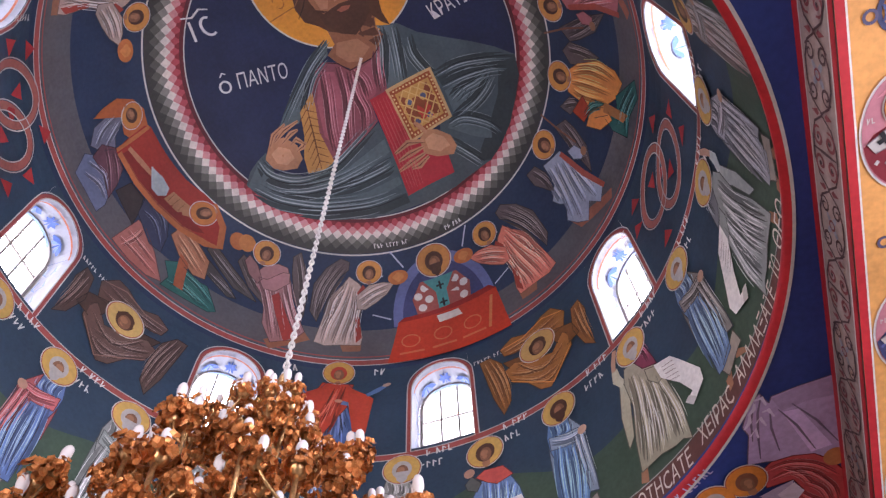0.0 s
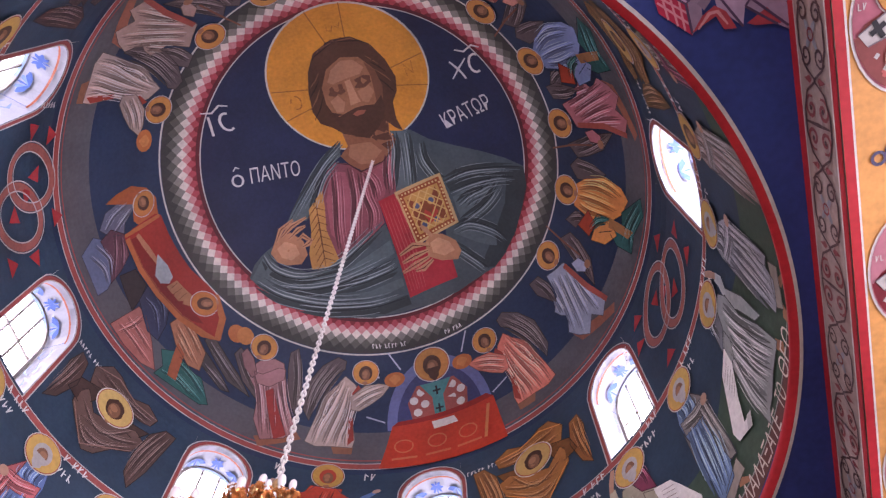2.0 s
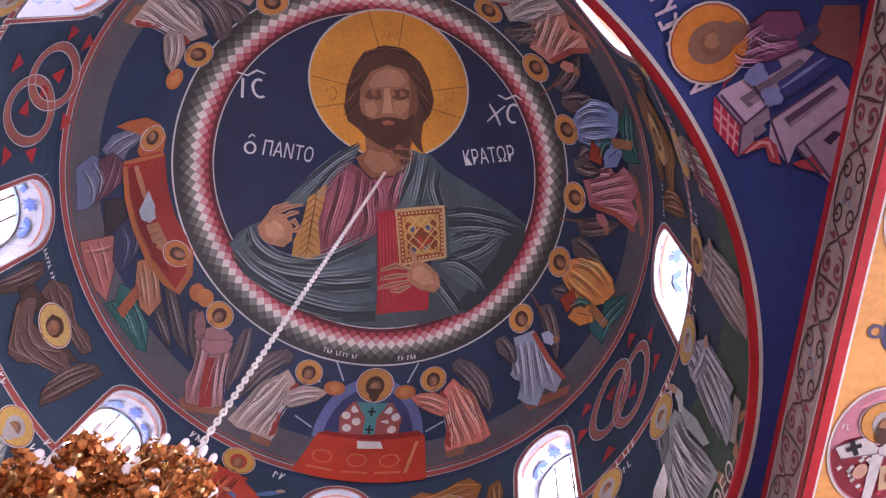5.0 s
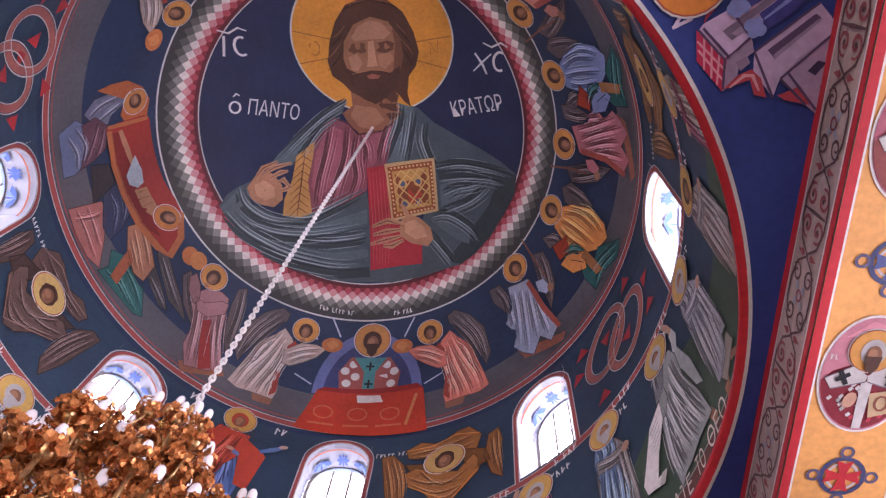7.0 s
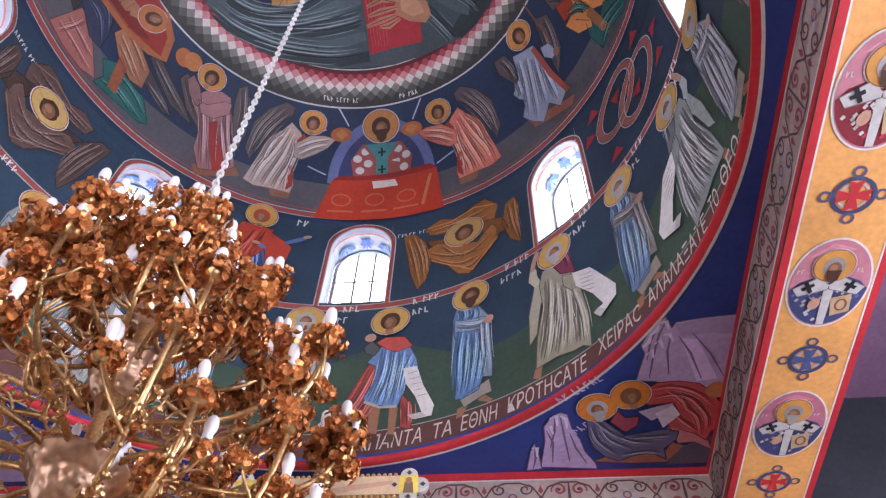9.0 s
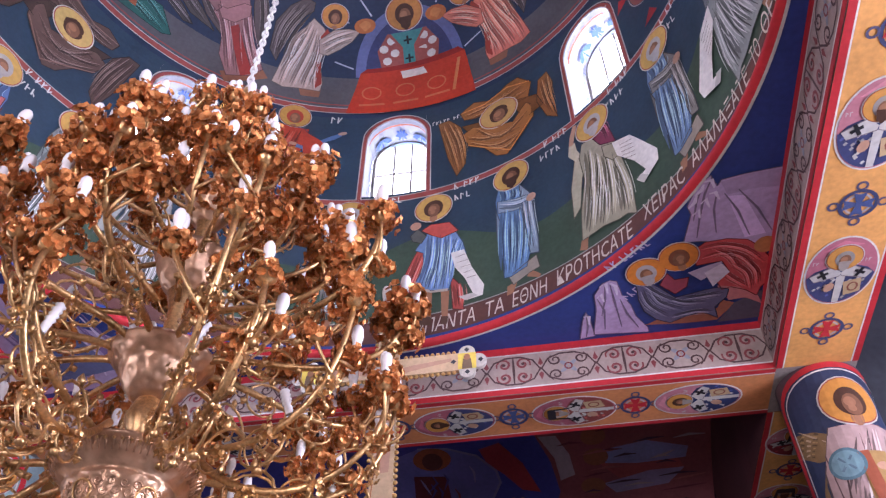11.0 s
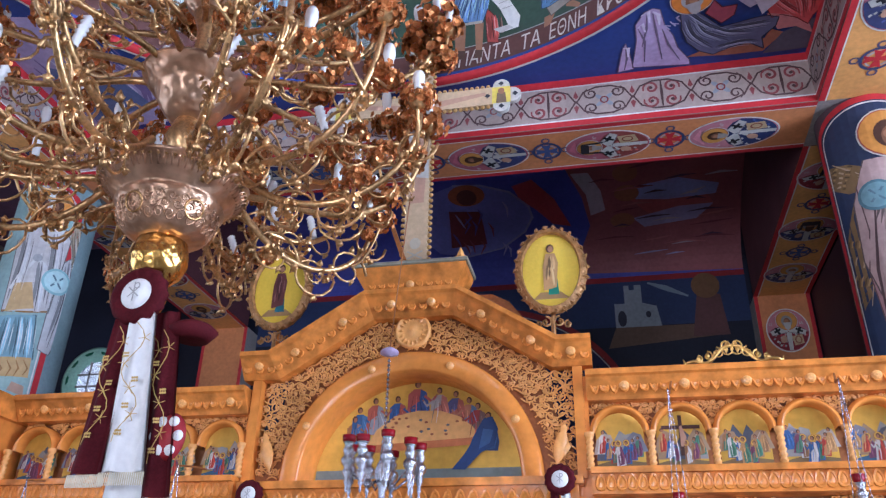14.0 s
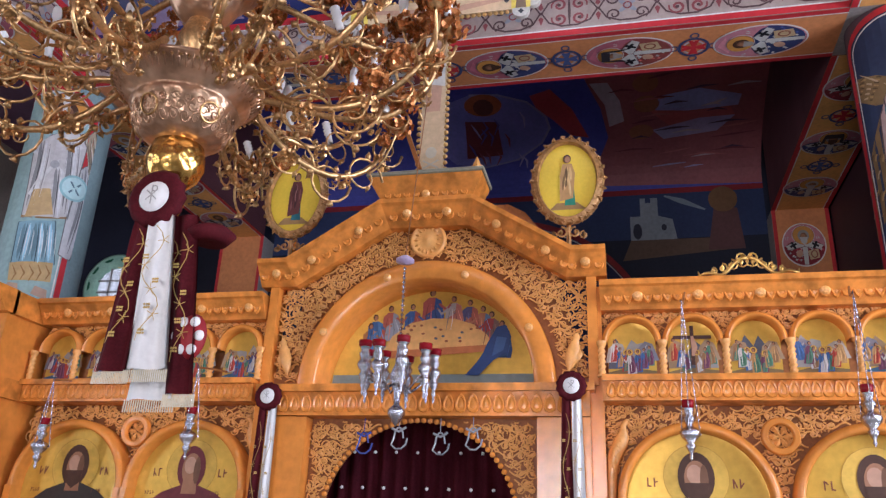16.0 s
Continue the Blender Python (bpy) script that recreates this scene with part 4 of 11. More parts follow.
def reclining_pair(cv, rng):
    """Two haloed figures resting before lilac rocks."""
    hill, dark, red = (0.56, 0.42, 0.68), (0.15, 0.14, 0.25), (0.68, 0.10, 0.10)
    garment(cv, [(1.62, 2.97), (1.65, 2.75), (1.68, 2.65), (1.71, 2.76), (1.74, 2.95)], hill, 1)
    garment(cv, [(1.73, 2.93), (1.76, 2.63), (1.75, 2.47), (1.81, 2.35), (1.87, 2.32), (1.92, 2.34), (1.96, 2.51), (2.02, 2.62), (2.06, 2.76), (2.15, 2.91), (2.16, 2.97)], hill, 1)
    garment(cv, [(2.39, 2.02), (2.43, 1.76), (2.40, 1.68), (2.44, 1.57), (2.49, 1.48), (2.54, 1.43), (2.59, 1.53), (2.61, 1.48), (2.78, 1.45), (3.00, 1.43), (3.03, 2.08), (2.89, 2.13), (2.65, 2.06), (2.51, 2.03)], hill, 1)
    cv.poly([(2.61, 1.50), (2.78, 1.46), (3.00, 1.45), (3.00, 1.60), (2.83, 1.59), (2.66, 1.62)], shade(hill, 0.75), 2)
    cv.poly([(2.66, 1.63), (2.77, 1.64), (2.95, 2.02), (2.81, 2.04)], shade(hill, 1.3), 2)
    cv.line([(2.55, 1.45), (2.51, 1.59), (2.49, 1.78), (2.48, 1.99)], 0.018, 0.0072, shade(hill, 0.35), 3)
    cv.line([(2.50, 1.50), (2.46, 1.64), (2.45, 1.82)], 0.018, 0.0072, shade(hill, 0.35), 3)
    cv.line([(2.59, 1.57), (2.58, 1.74), (2.61, 1.96)], 0.018, 0.0072, shade(hill, 0.35), 3)
    cv.line([(2.64, 1.60), (2.74, 1.77), (2.84, 2.02)], 0.018, 0.0072, shade(hill, 0.35), 3)
    cv.line([(2.73, 1.58), (2.87, 1.77), (2.99, 2.00)], 0.018, 0.0072, shade(hill, 0.35), 3)
    cv.line([(1.77, 2.51), (1.82, 2.65), (1.82, 2.88)], 0.018, 0.0072, shade(hill, 0.35), 3)
    cv.line([(1.87, 2.37), (1.90, 2.56), (1.95, 2.87)], 0.018, 0.0072, shade(hill, 0.35), 3)
    cv.line([(1.83, 2.38), (1.83, 2.52), (1.80, 2.71)], 0.018, 0.0072, shade(hill, 0.35), 3)
    cv.line([(1.94, 2.54), (1.99, 2.71), (2.08, 2.90)], 0.018, 0.0072, shade(hill, 0.35), 3)
    cv.line([(1.68, 2.69), (1.69, 2.82), (1.67, 2.95)], 0.018, 0.0072, shade(hill, 0.35), 3)
    cv.line([(2.41, 1.70), (2.45, 1.65), (2.46, 1.58)], 0.03, 0.012, (0.70, 0.62, 0.78), 4)
    cv.line([(2.45, 1.59), (2.49, 1.55), (2.50, 1.50)], 0.03, 0.012, (0.70, 0.62, 0.78), 4)
    cv.line([(2.50, 1.48), (2.55, 1.47), (2.57, 1.54)], 0.03, 0.012, (0.70, 0.62, 0.78), 4)
    cv.line([(2.54, 1.59), (2.58, 1.58), (2.61, 1.65)], 0.03, 0.012, (0.70, 0.62, 0.78), 4)
    cv.line([(2.49, 1.67), (2.52, 1.63), (2.55, 1.71)], 0.03, 0.012, (0.70, 0.62, 0.78), 4)
    cv.line([(2.44, 1.77), (2.48, 1.72), (2.49, 1.80)], 0.03, 0.012, (0.70, 0.62, 0.78), 4)
    cv.line([(1.79, 2.38), (1.84, 2.35), (1.85, 2.46)], 0.03, 0.012, (0.70, 0.62, 0.78), 4)
    cv.line([(1.87, 2.35), (1.91, 2.39), (1.92, 2.49)], 0.03, 0.012, (0.70, 0.62, 0.78), 4)
    cv.line([(1.77, 2.50), (1.80, 2.46), (1.82, 2.55)], 0.03, 0.012, (0.70, 0.62, 0.78), 4)
    cv.line([(1.66, 2.70), (1.70, 2.70), (1.70, 2.80)], 0.03, 0.012, (0.70, 0.62, 0.78), 4)
    cv.poly([(2.13, 2.88), (2.29, 2.80), (2.46, 2.82), (2.67, 2.77), (2.70, 2.68), (2.80, 2.73), (2.68, 2.91), (2.42, 2.91)], (0.34, 0.12, 0.07), 2)
    cv.poly([(2.68, 2.94), (2.79, 2.73), (3.00, 2.61), (3.07, 2.68), (3.06, 2.93), (2.72, 2.94)], (0.10, 0.09, 0.13), 2)
    garment(cv, [(2.45, 2.12), (2.54, 2.04), (2.69, 2.03), (2.83, 2.06), (2.93, 2.15), (3.01, 2.28), (3.00, 2.39), (3.04, 2.49), (2.97, 2.58), (2.95, 2.67), (2.86, 2.59), (2.75, 2.54), (2.69, 2.56), (2.64, 2.45), (2.73, 2.37), (2.67, 2.25), (2.57, 2.26), (2.49, 2.27)], red, 3)
    pleat(cv, [(2.51, 2.10), (2.66, 2.08), (2.83, 2.15), (2.97, 2.30)], red, 5, 0.008)
    pleat(cv, [(2.53, 2.19), (2.68, 2.16), (2.83, 2.24), (2.96, 2.45)], red, 5, 0.008)
    pleat(cv, [(2.75, 2.29), (2.86, 2.40), (2.91, 2.59)], red, 5, 0.008)
    pleat(cv, [(2.80, 2.22), (2.92, 2.38), (2.95, 2.54)], red, 5, 0.008)
    pleat(cv, [(2.70, 2.37), (2.77, 2.45), (2.88, 2.55)], red, 5, 0.008)
    pleat(cv, [(2.62, 2.12), (2.73, 2.21), (2.80, 2.35)], red, 5, 0.008)
    cv.poly([(2.65, 2.51), (2.81, 2.55), (2.96, 2.67), (3.00, 2.77), (2.87, 2.68), (2.75, 2.69)], (0.55, 0.20, 0.20), 4)
    garment(cv, [(2.06, 2.40), (2.08, 2.58), (2.12, 2.71), (2.21, 2.82), (2.32, 2.88), (2.44, 2.82), (2.56, 2.79), (2.68, 2.88), (2.65, 2.75), (2.73, 2.65), (2.74, 2.56), (2.65, 2.53), (2.57, 2.54), (2.45, 2.57), (2.35, 2.59), (2.24, 2.47), (2.16, 2.39)], dark, 4)
    pleat(cv, [(2.10, 2.47), (2.16, 2.64), (2.31, 2.80)], (0.16, 0.16, 0.24), 6, 0.008)
    pleat(cv, [(2.16, 2.45), (2.24, 2.62), (2.42, 2.74)], (0.16, 0.16, 0.24), 6, 0.008)
    pleat(cv, [(2.28, 2.57), (2.41, 2.65), (2.58, 2.67)], (0.16, 0.16, 0.24), 6, 0.008)
    pleat(cv, [(2.41, 2.61), (2.57, 2.60), (2.70, 2.59)], (0.16, 0.16, 0.24), 6, 0.008)
    pleat(cv, [(2.33, 2.81), (2.50, 2.77), (2.64, 2.79)], (0.16, 0.16, 0.24), 6, 0.008)
    pleat(cv, [(2.12, 2.41), (2.22, 2.52), (2.33, 2.62)], (0.16, 0.16, 0.24), 6, 0.008)
    garment(cv, [(2.23, 2.43), (2.28, 2.31), (2.34, 2.39), (2.44, 2.38), (2.43, 2.48), (2.35, 2.55)], (0.34, 0.06, 0.09), 5)
    cv.poly([(2.43, 2.33), (2.56, 2.28), (2.67, 2.25), (2.64, 2.36), (2.53, 2.43)], (0.48, 0.40, 0.55), 6)
    cv.poly([(2.55, 2.35), (2.67, 2.27), (2.73, 2.37), (2.62, 2.51)], (0.66, 0.58, 0.68), 7)
    cv.ell(2.96, 2.13, 0.08, 0.08, (0.55, 0.22, 0.08), 4)
    halo_head(cv.at(2.13, 2.27, 1, 165), 0, 0, 0.15, rng, hair=(0.42, 0.38, 0.38), beard=(0.40, 0.36, 0.36), gold=(0.66, 0.22, 0.03), layer=7)
    halo_head(cv.at(2.36, 2.15, 1, 165), 0, 0, 0.15, rng, hair=(0.22, 0.08, 0.04), gold=(0.66, 0.22, 0.03), layer=7)
    cv.at()


def writer_and_city(cv, rng):
    """Seated writer before a lilac building with red tiles and blue columns."""
    lil, deep = (0.42, 0.32, 0.46), (0.10, 0.06, 0.13)
    cv.poly([(2.43, -2.05), (2.49, -2.02), (2.42, -1.92), (2.41, -1.89), (2.42, -1.98)], (0.46, 0.05, 0.08), 1)
    cv.poly([(2.78, -2.14), (2.80, -2.31), (2.96, -2.32), (3.02, -2.00), (2.96, -2.07), (2.85, -2.10)], (0.26, 0.09, 0.09), 1)
    cv.poly([(2.39, -1.87), (2.41, -1.90), (2.52, -1.97), (2.63, -1.85), (2.53, -1.74)], shade(lil, 1.35), 2)
    cv.poly([(2.38, -1.87), (2.54, -1.74), (2.54, -1.59), (2.40, -1.73)], (0.52, 0.03, 0.08), 3)
    cv.line([(2.42, -1.84), (2.44, -1.69)], 0.01, 0.01, (0.70, 0.30, 0.36), 4)
    cv.line([(2.46, -1.80), (2.48, -1.65)], 0.01, 0.01, (0.70, 0.30, 0.36), 4)
    cv.line([(2.50, -1.77), (2.51, -1.62)], 0.01, 0.01, (0.70, 0.30, 0.36), 4)
    cv.line([(2.39, -1.82), (2.54, -1.69)], 0.01, 0.01, (0.70, 0.30, 0.36), 4)
    cv.line([(2.40, -1.78), (2.54, -1.64)], 0.01, 0.01, (0.70, 0.30, 0.36), 4)
    cv.poly([(2.53, -1.74), (2.64, -1.84), (2.66, -1.78), (2.60, -1.73), (2.60, -1.65), (2.54, -1.59)], shade(lil, 0.75), 2)
    cv.poly([(2.52, -1.97), (2.71, -2.13), (2.80, -2.10), (2.63, -1.85)], lil, 2)
    cv.poly([(2.50, -1.87), (2.74, -2.07), (2.79, -2.04), (2.55, -1.83)], shade(lil, 0.45), 3)
    cv.poly([(2.54, -1.86), (2.75, -2.04), (2.77, -2.03), (2.57, -1.85)], shade(lil, 0.8), 4)
    cv.poly([(2.66, -1.78), (2.92, -2.01), (3.03, -1.90), (2.87, -1.76), (2.80, -1.66), (2.78, -1.57), (2.67, -1.69)], shade(lil, 1.15), 3)
    cv.poly([(2.72, -1.79), (2.91, -1.96), (2.94, -1.94), (2.76, -1.75)], deep, 4)
    cv.poly([(2.75, -1.77), (2.93, -1.94), (2.94, -1.93), (2.76, -1.75)], shade(lil, 0.7), 5)
    cv.poly([(2.80, -1.66), (2.87, -1.76), (3.03, -1.90), (3.02, -1.72), (3.02, -1.48), (2.94, -1.54)], shade(lil, 0.9), 3)
    cv.poly([(2.92, -1.70), (2.96, -1.75), (3.00, -1.74), (2.96, -1.68)], (0.04, 0.03, 0.07), 4)
    cv.poly([(2.99, -1.63), (3.01, -1.66), (3.03, -1.62), (3.01, -1.60)], (0.04, 0.03, 0.07), 4)
    cv.poly([(2.58, -1.73), (2.63, -1.76), (2.65, -1.73), (2.61, -1.69)], shade(lil, 0.6), 4)
    cv.line([(2.39, -1.87), (2.53, -1.74), (2.64, -1.85)], 0.012, 0.012, deep, 5)
    cv.line([(2.53, -1.74), (2.54, -1.60)], 0.012, 0.012, deep, 5)
    cv.line([(2.52, -1.97), (2.63, -1.85)], 0.012, 0.012, deep, 5)
    cv.line([(2.66, -1.78), (2.78, -1.57)], 0.012, 0.012, deep, 5)
    cv.line([(2.80, -1.66), (2.94, -1.54)], 0.012, 0.012, deep, 5)
    cv.line([(2.66, -1.78), (2.92, -2.01)], 0.012, 0.012, deep, 5)
    cv.line([(2.80, -1.66), (3.03, -1.90)], 0.012, 0.012, deep, 5)
    cv.line([(2.83, -1.69), (2.99, -1.52)], 0.012, 0.012, deep, 5)
    cv.line([(2.41, -1.88), (2.55, -1.75)], 0.012, 0.012, deep, 5)
    cv.poly([(2.54, -1.60), (2.60, -1.67), (2.66, -1.70), (2.71, -1.66), (2.75, -1.57), (2.69, -1.58), (2.66, -1.65), (2.61, -1.63)], (0.46, 0.06, 0.08), 5)
    cv.poly([(2.80, -1.58), (2.90, -1.63), (2.96, -1.54), (2.84, -1.56)], (0.46, 0.06, 0.08), 4)
    cv.line([(2.57, -1.61), (2.63, -1.67), (2.67, -1.67), (2.71, -1.60)], 0.02, 0.008, (0.66, 0.30, 0.32), 6)
    cv.line([(2.86, -2.08), (2.78, -2.00), (2.68, -1.92)], 0.09, 0.085, (0.045, 0.05, 0.22), 6)
    cv.line([(2.85, -2.08), (2.77, -2.01), (2.68, -1.93)], 0.02, 0.008, (0.20, 0.26, 0.55), 7)
    cv.line([(2.65, -2.05), (2.60, -2.02), (2.57, -1.99)], 0.075, 0.07, (0.045, 0.05, 0.22), 5)
    cv.ell(2.54, -1.99, 0.028, 0.028, (0.22, 0.27, 0.55), 8)
    cv.ell(2.56, -2.01, 0.028, 0.028, (0.22, 0.27, 0.55), 8)
    cv.ell(2.55, -1.96, 0.028, 0.028, (0.22, 0.27, 0.55), 8)
    cv.ell(2.58, -1.98, 0.028, 0.028, (0.22, 0.27, 0.55), 8)
    cv.ell(2.53, -1.97, 0.028, 0.028, (0.22, 0.27, 0.55), 8)
    cv.ell(2.62, -1.90, 0.028, 0.028, (0.22, 0.27, 0.55), 8)
    cv.ell(2.65, -1.91, 0.028, 0.028, (0.22, 0.27, 0.55), 8)
    cv.ell(2.64, -1.87, 0.028, 0.028, (0.22, 0.27, 0.55), 8)
    cv.ell(2.67, -1.88, 0.028, 0.028, (0.22, 0.27, 0.55), 8)
    cv.ell(2.64, -1.89, 0.028, 0.028, (0.22, 0.27, 0.55), 8)
    garment(cv, [(2.41, -2.09), (2.46, -2.18), (2.55, -2.27), (2.69, -2.28), (2.77, -2.15), (2.70, -2.10), (2.61, -2.05), (2.51, -2.03), (2.45, -2.06)], (0.26, 0.08, 0.20), 6)
    pleat(cv, [(2.47, -2.08), (2.57, -2.13), (2.71, -2.16)], (0.34, 0.14, 0.28), 8, 0.009)
    pleat(cv, [(2.44, -2.08), (2.48, -2.06), (2.58, -2.07)], (0.34, 0.14, 0.28), 8, 0.009)
    pleat(cv, [(2.51, -2.17), (2.58, -2.14), (2.68, -2.13)], (0.34, 0.14, 0.28), 8, 0.009)
    pleat(cv, [(2.44, -2.12), (2.48, -2.17), (2.54, -2.22)], (0.34, 0.14, 0.28), 8, 0.009)
    cv.poly([(2.70, -2.17), (2.77, -2.23), (2.81, -2.19), (2.76, -2.13), (2.73, -2.11)], (0.05, 0.06, 0.16), 8)
    halo_head(cv.at(2.32, -2.11, 1, 60), 0, 0, 0.19, rng, hair=(0.26, 0.12, 0.08), beard=(0.24, 0.12, 0.09), gold=(0.66, 0.22, 0.03), layer=7)
    cv.at()


def tube_mesh_text(body, size):
    """Flat mesh of a line of lettering in the built-in font: verts in x, y and faces."""
    cu = bpy.data.curves.new("lettering", "FONT")
    cu.body, cu.size, cu.align_x, cu.resolution_u = body, size, "LEFT", 2
    ob = new("lettering", cu)
    dg = bpy.context.evaluated_depsgraph_get()
    me = bpy.data.meshes.new_from_object(ob.evaluated_get(dg))
    V, F = [tuple(v.co) for v in me.vertices], [tuple(p.vertices) for p in me.polygons]
    bpy.data.objects.remove(ob)
    bpy.data.meshes.remove(me)
    bpy.data.curves.remove(cu)
    return V, F


def lettering(name, body, size, fmap, col, parent, lift=0.012, slant=0.0, squeeze=1.0):
    V, F = tube_mesh_text(body, size)
    return raw(name, [fmap(v[0] * squeeze + slant * v[1], v[1], lift) for v in V], F, fresco(*col), parent)

# ---- structure: floor, drum and dome ----
BEAM_LO, SPAN_Z, HS = 5.12, 5.57, 3.0
raw("floor", [(-12, -12, 0), (12, -12, 0), (12, 9, 0), (-12, 9, 0)], [(0, 1, 2, 3)], paint((0.27, 0.24, 0.205), 0.35, scale=2.0))
tagged(bpy.data.objects["floor"], "pale marble church floor", "floor", kind="structure")

WIN_AZ = [45 * k for k in range(8)]
WIN_HALF, SILL, SPRING, WALL = 0.335, 7.70, 8.62, 0.34   # opening half width, sill and springing heights, wall thickness


def build_dome():
    """Drum with eight real openings, closed by a dome: inner and outer shell and reveals in one mesh."""
    dome = tagged(new("dome"), "dark blue frescoed drum and dome with eight windows", "dome", kind="structure")
    NS = 192
    # columns: angles incl. the window edges and arch steps
    half = WIN_HALF / DR
    angs = set(round(2 * math.pi * k / NS, 5) for k in range(NS))
    arch = [math.pi * k / 12 for k in range(13)]
    for w in WIN_AZ:
        a = radians(w)
        for th in arch:
            angs.add(round((a + half * math.cos(th)) % (2 * math.pi), 5))
    angs = sorted(angs)
    clean = [angs[0]]
    for a in angs[1:]:
        if a - clean[-1] > 0.0012:
            clean.append(a)
    angs = clean
    n = len(angs)

    def off(a):
        d = (a + math.pi / 8) % (math.pi / 4) - math.pi / 8
        return d

    def in_win(a):
        return abs(off(a)) <= half + 1e-4

    def arch_top(a):
        q = min(1.0, abs(off(a)) / half)
        return SPRING + 0.36 * math.sqrt(max(0.0, 1 - q * q))
    V, F, I = [], [], []

    def vert(p):
        V.append(p)
        return len(V) - 1
    rows = [SPAN_Z, 6.3, 7.0, SILL]
    grid = {}
    for k, a in enumerate(angs):
        for j, z in enumerate(rows):
            grid[k, j] = vert((DR * math.sin(a), DR * math.cos(a), z))
    for k in range(n):
        k2 = (k + 1) % n
        for j in range(3):
            F.append((grid[k, j], grid[k2, j], grid[k2, j + 1], grid[k, j + 1]))
            I.append(2)
    # upper wall from sill or arch to v = 0.55, then the dome
    VT = [0.45 + 0.12 * i for i in range(0, 34)]
    VT = [v for v in VT if v < 4.6] + [4.6]
    up = {}
    for k, a in enumerate(angs):
        for j, v in enumerate(VT):
            up[k, j] = vert(on_dome(a, v))
    apex = vert(on_dome(0, 4.673))
    for k in range(n):
        k2 = (k + 1) % n
        for j in range(len(VT) - 1):
            F.append((up[k, j], up[k2, j], up[k2, j + 1], up[k, j + 1]))
            I.append(0)
        F.append((up[k, len(VT) - 1], up[k2, len(VT) - 1], apex))
        I.append(0)
    steps = [SILL, 8.0, 8.3, SPRING - 0.02]

    def wall_pt(a, z, d=0.0):
        if z <= DZ:
            r = DR
        else:
            r = DR * math.sqrt(1 - ((z - DZ) / DB) ** 2)
        r = max(r, 2.9) + d
        return (r * math.sin(a), r * math.cos(a), z)
    for k in range(n):
        k2 = (k + 1) % n
        a, b = angs[k], angs[k2]
        mid = (a + (b if k2 else b + 2 * math.pi)) / 2
        if abs(off(mid)) < half:
            za, zb = (arch_top(x) if in_win(x) else SPRING for x in (a, b))
            p = [vert(wall_pt(a, za)), vert(wall_pt(b, zb))]
            m0, m1 = vert(on_dome(a, 0.42)), vert(on_dome(b, 0.42))
            F += [(p[0], p[1], m1, m0), (m0, m1, up[k2, 0], up[k, 0])]
            I += [2, 2]
            # reveals: soffit of the arch and sill
            q = [vert(wall_pt(a, za, WALL)), vert(wall_pt(b, zb, WALL))]
            F.append((p[0], q[0], q[1], p[1]))
            I.append(1)
            s = [vert(wall_pt(a, SILL)), vert(wall_pt(b, SILL)), vert(wall_pt(b, SILL, WALL)), vert(wall_pt(a, SILL, WALL))]
            F.append(tuple(s))
            I.append(1)
        else:
            zs = [SILL, 8.0, 8.3, DZ] + [on_dome(0, v).z for v in (0.15, 0.3)]
            prev = (grid[k, 3], grid[k2, 3])
            for z in zs[1:]:
                r = DR if z <= DZ else DR * math.sqrt(1 - ((z - DZ) / DB) ** 2)
                cur = (vert((r * math.sin(a), r * math.cos(a), z)), vert((r * math.sin(b), r * math.cos(b), z)))
                F.append((prev[0], prev[1], cur[1], cur[0]))
                I.append(2)
                prev = cur
            F.append((prev[0], prev[1], up[k2, 0], up[k, 0]))
            I.append(2)
    for w in WIN_AZ:
        for s in (-1, 1):
            a = radians(w) + s * half
            q = [wall_pt(a, SILL), wall_pt(a, SPRING), wall_pt(a, SPRING, WALL), wall_pt(a, SILL, WALL)]
            F.append(tuple(vert(p) for p in q))
            I.append(1)
    shell = raw("dome_shell", V, F, [fresco(*NAVY2), paint((0.34, 0.36, 0.40), 0.7, grain=0.05), fresco(*TEAL)], dome, I)
    # outer shell, closing the wall behind
    OV, OF = [], []
    prof = [(DR + WALL + 0.03, SPAN_Z), (DR + WALL + 0.03, SILL - 0.02)]
    V2, F2 = lathe(prof, 96)
    top = [(math.hypot(*on_dome(0, v).xy) + WALL + 0.03, on_dome(0, v).z + 0.12) for v in [0.55 + 0.25 * i for i in range(17)]] + [(0.01, 12.1)]
    sh = Shape().add((V2, F2)).add(lathe(top, 96))
    # piers between the openings, outside
    for w in WIN_AZ:
        a0, a1 = radians(w) + half, radians(w + 45) - half
        ro, rows2 = DR + WALL + 0.03, []
        Vp = []
        for i in range(9):
            a = a0 + (a1 - a0) * i / 8
            Vp += [(ro * math.sin(a), ro * math.cos(a), SILL - 0.02), (ro * math.sin(a), ro * math.cos(a), 9.3)]
        sh.add((Vp, [(2 * i, 2 * i + 2, 2 * i + 3, 2 * i + 1) for i in range(8)]))
    sh.done("outer_wall", paint((0.7, 0.68, 0.62), 0.8), dome)
    return dome


dome = build_dome()


clear_glass = bpy.data.materials.new("clear_glass")
clear_glass.use_nodes = True
cg = clear_glass.node_tree.nodes["Principled BSDF"]
cg.inputs["Base Color"].default_value = (0.97, 0.99, 1.0, 1)
cg.inputs["Transmission Weight"].default_value, cg.inputs["Roughness"].default_value, cg.inputs["IOR"].default_value = 1.0, 0.0, 1.05


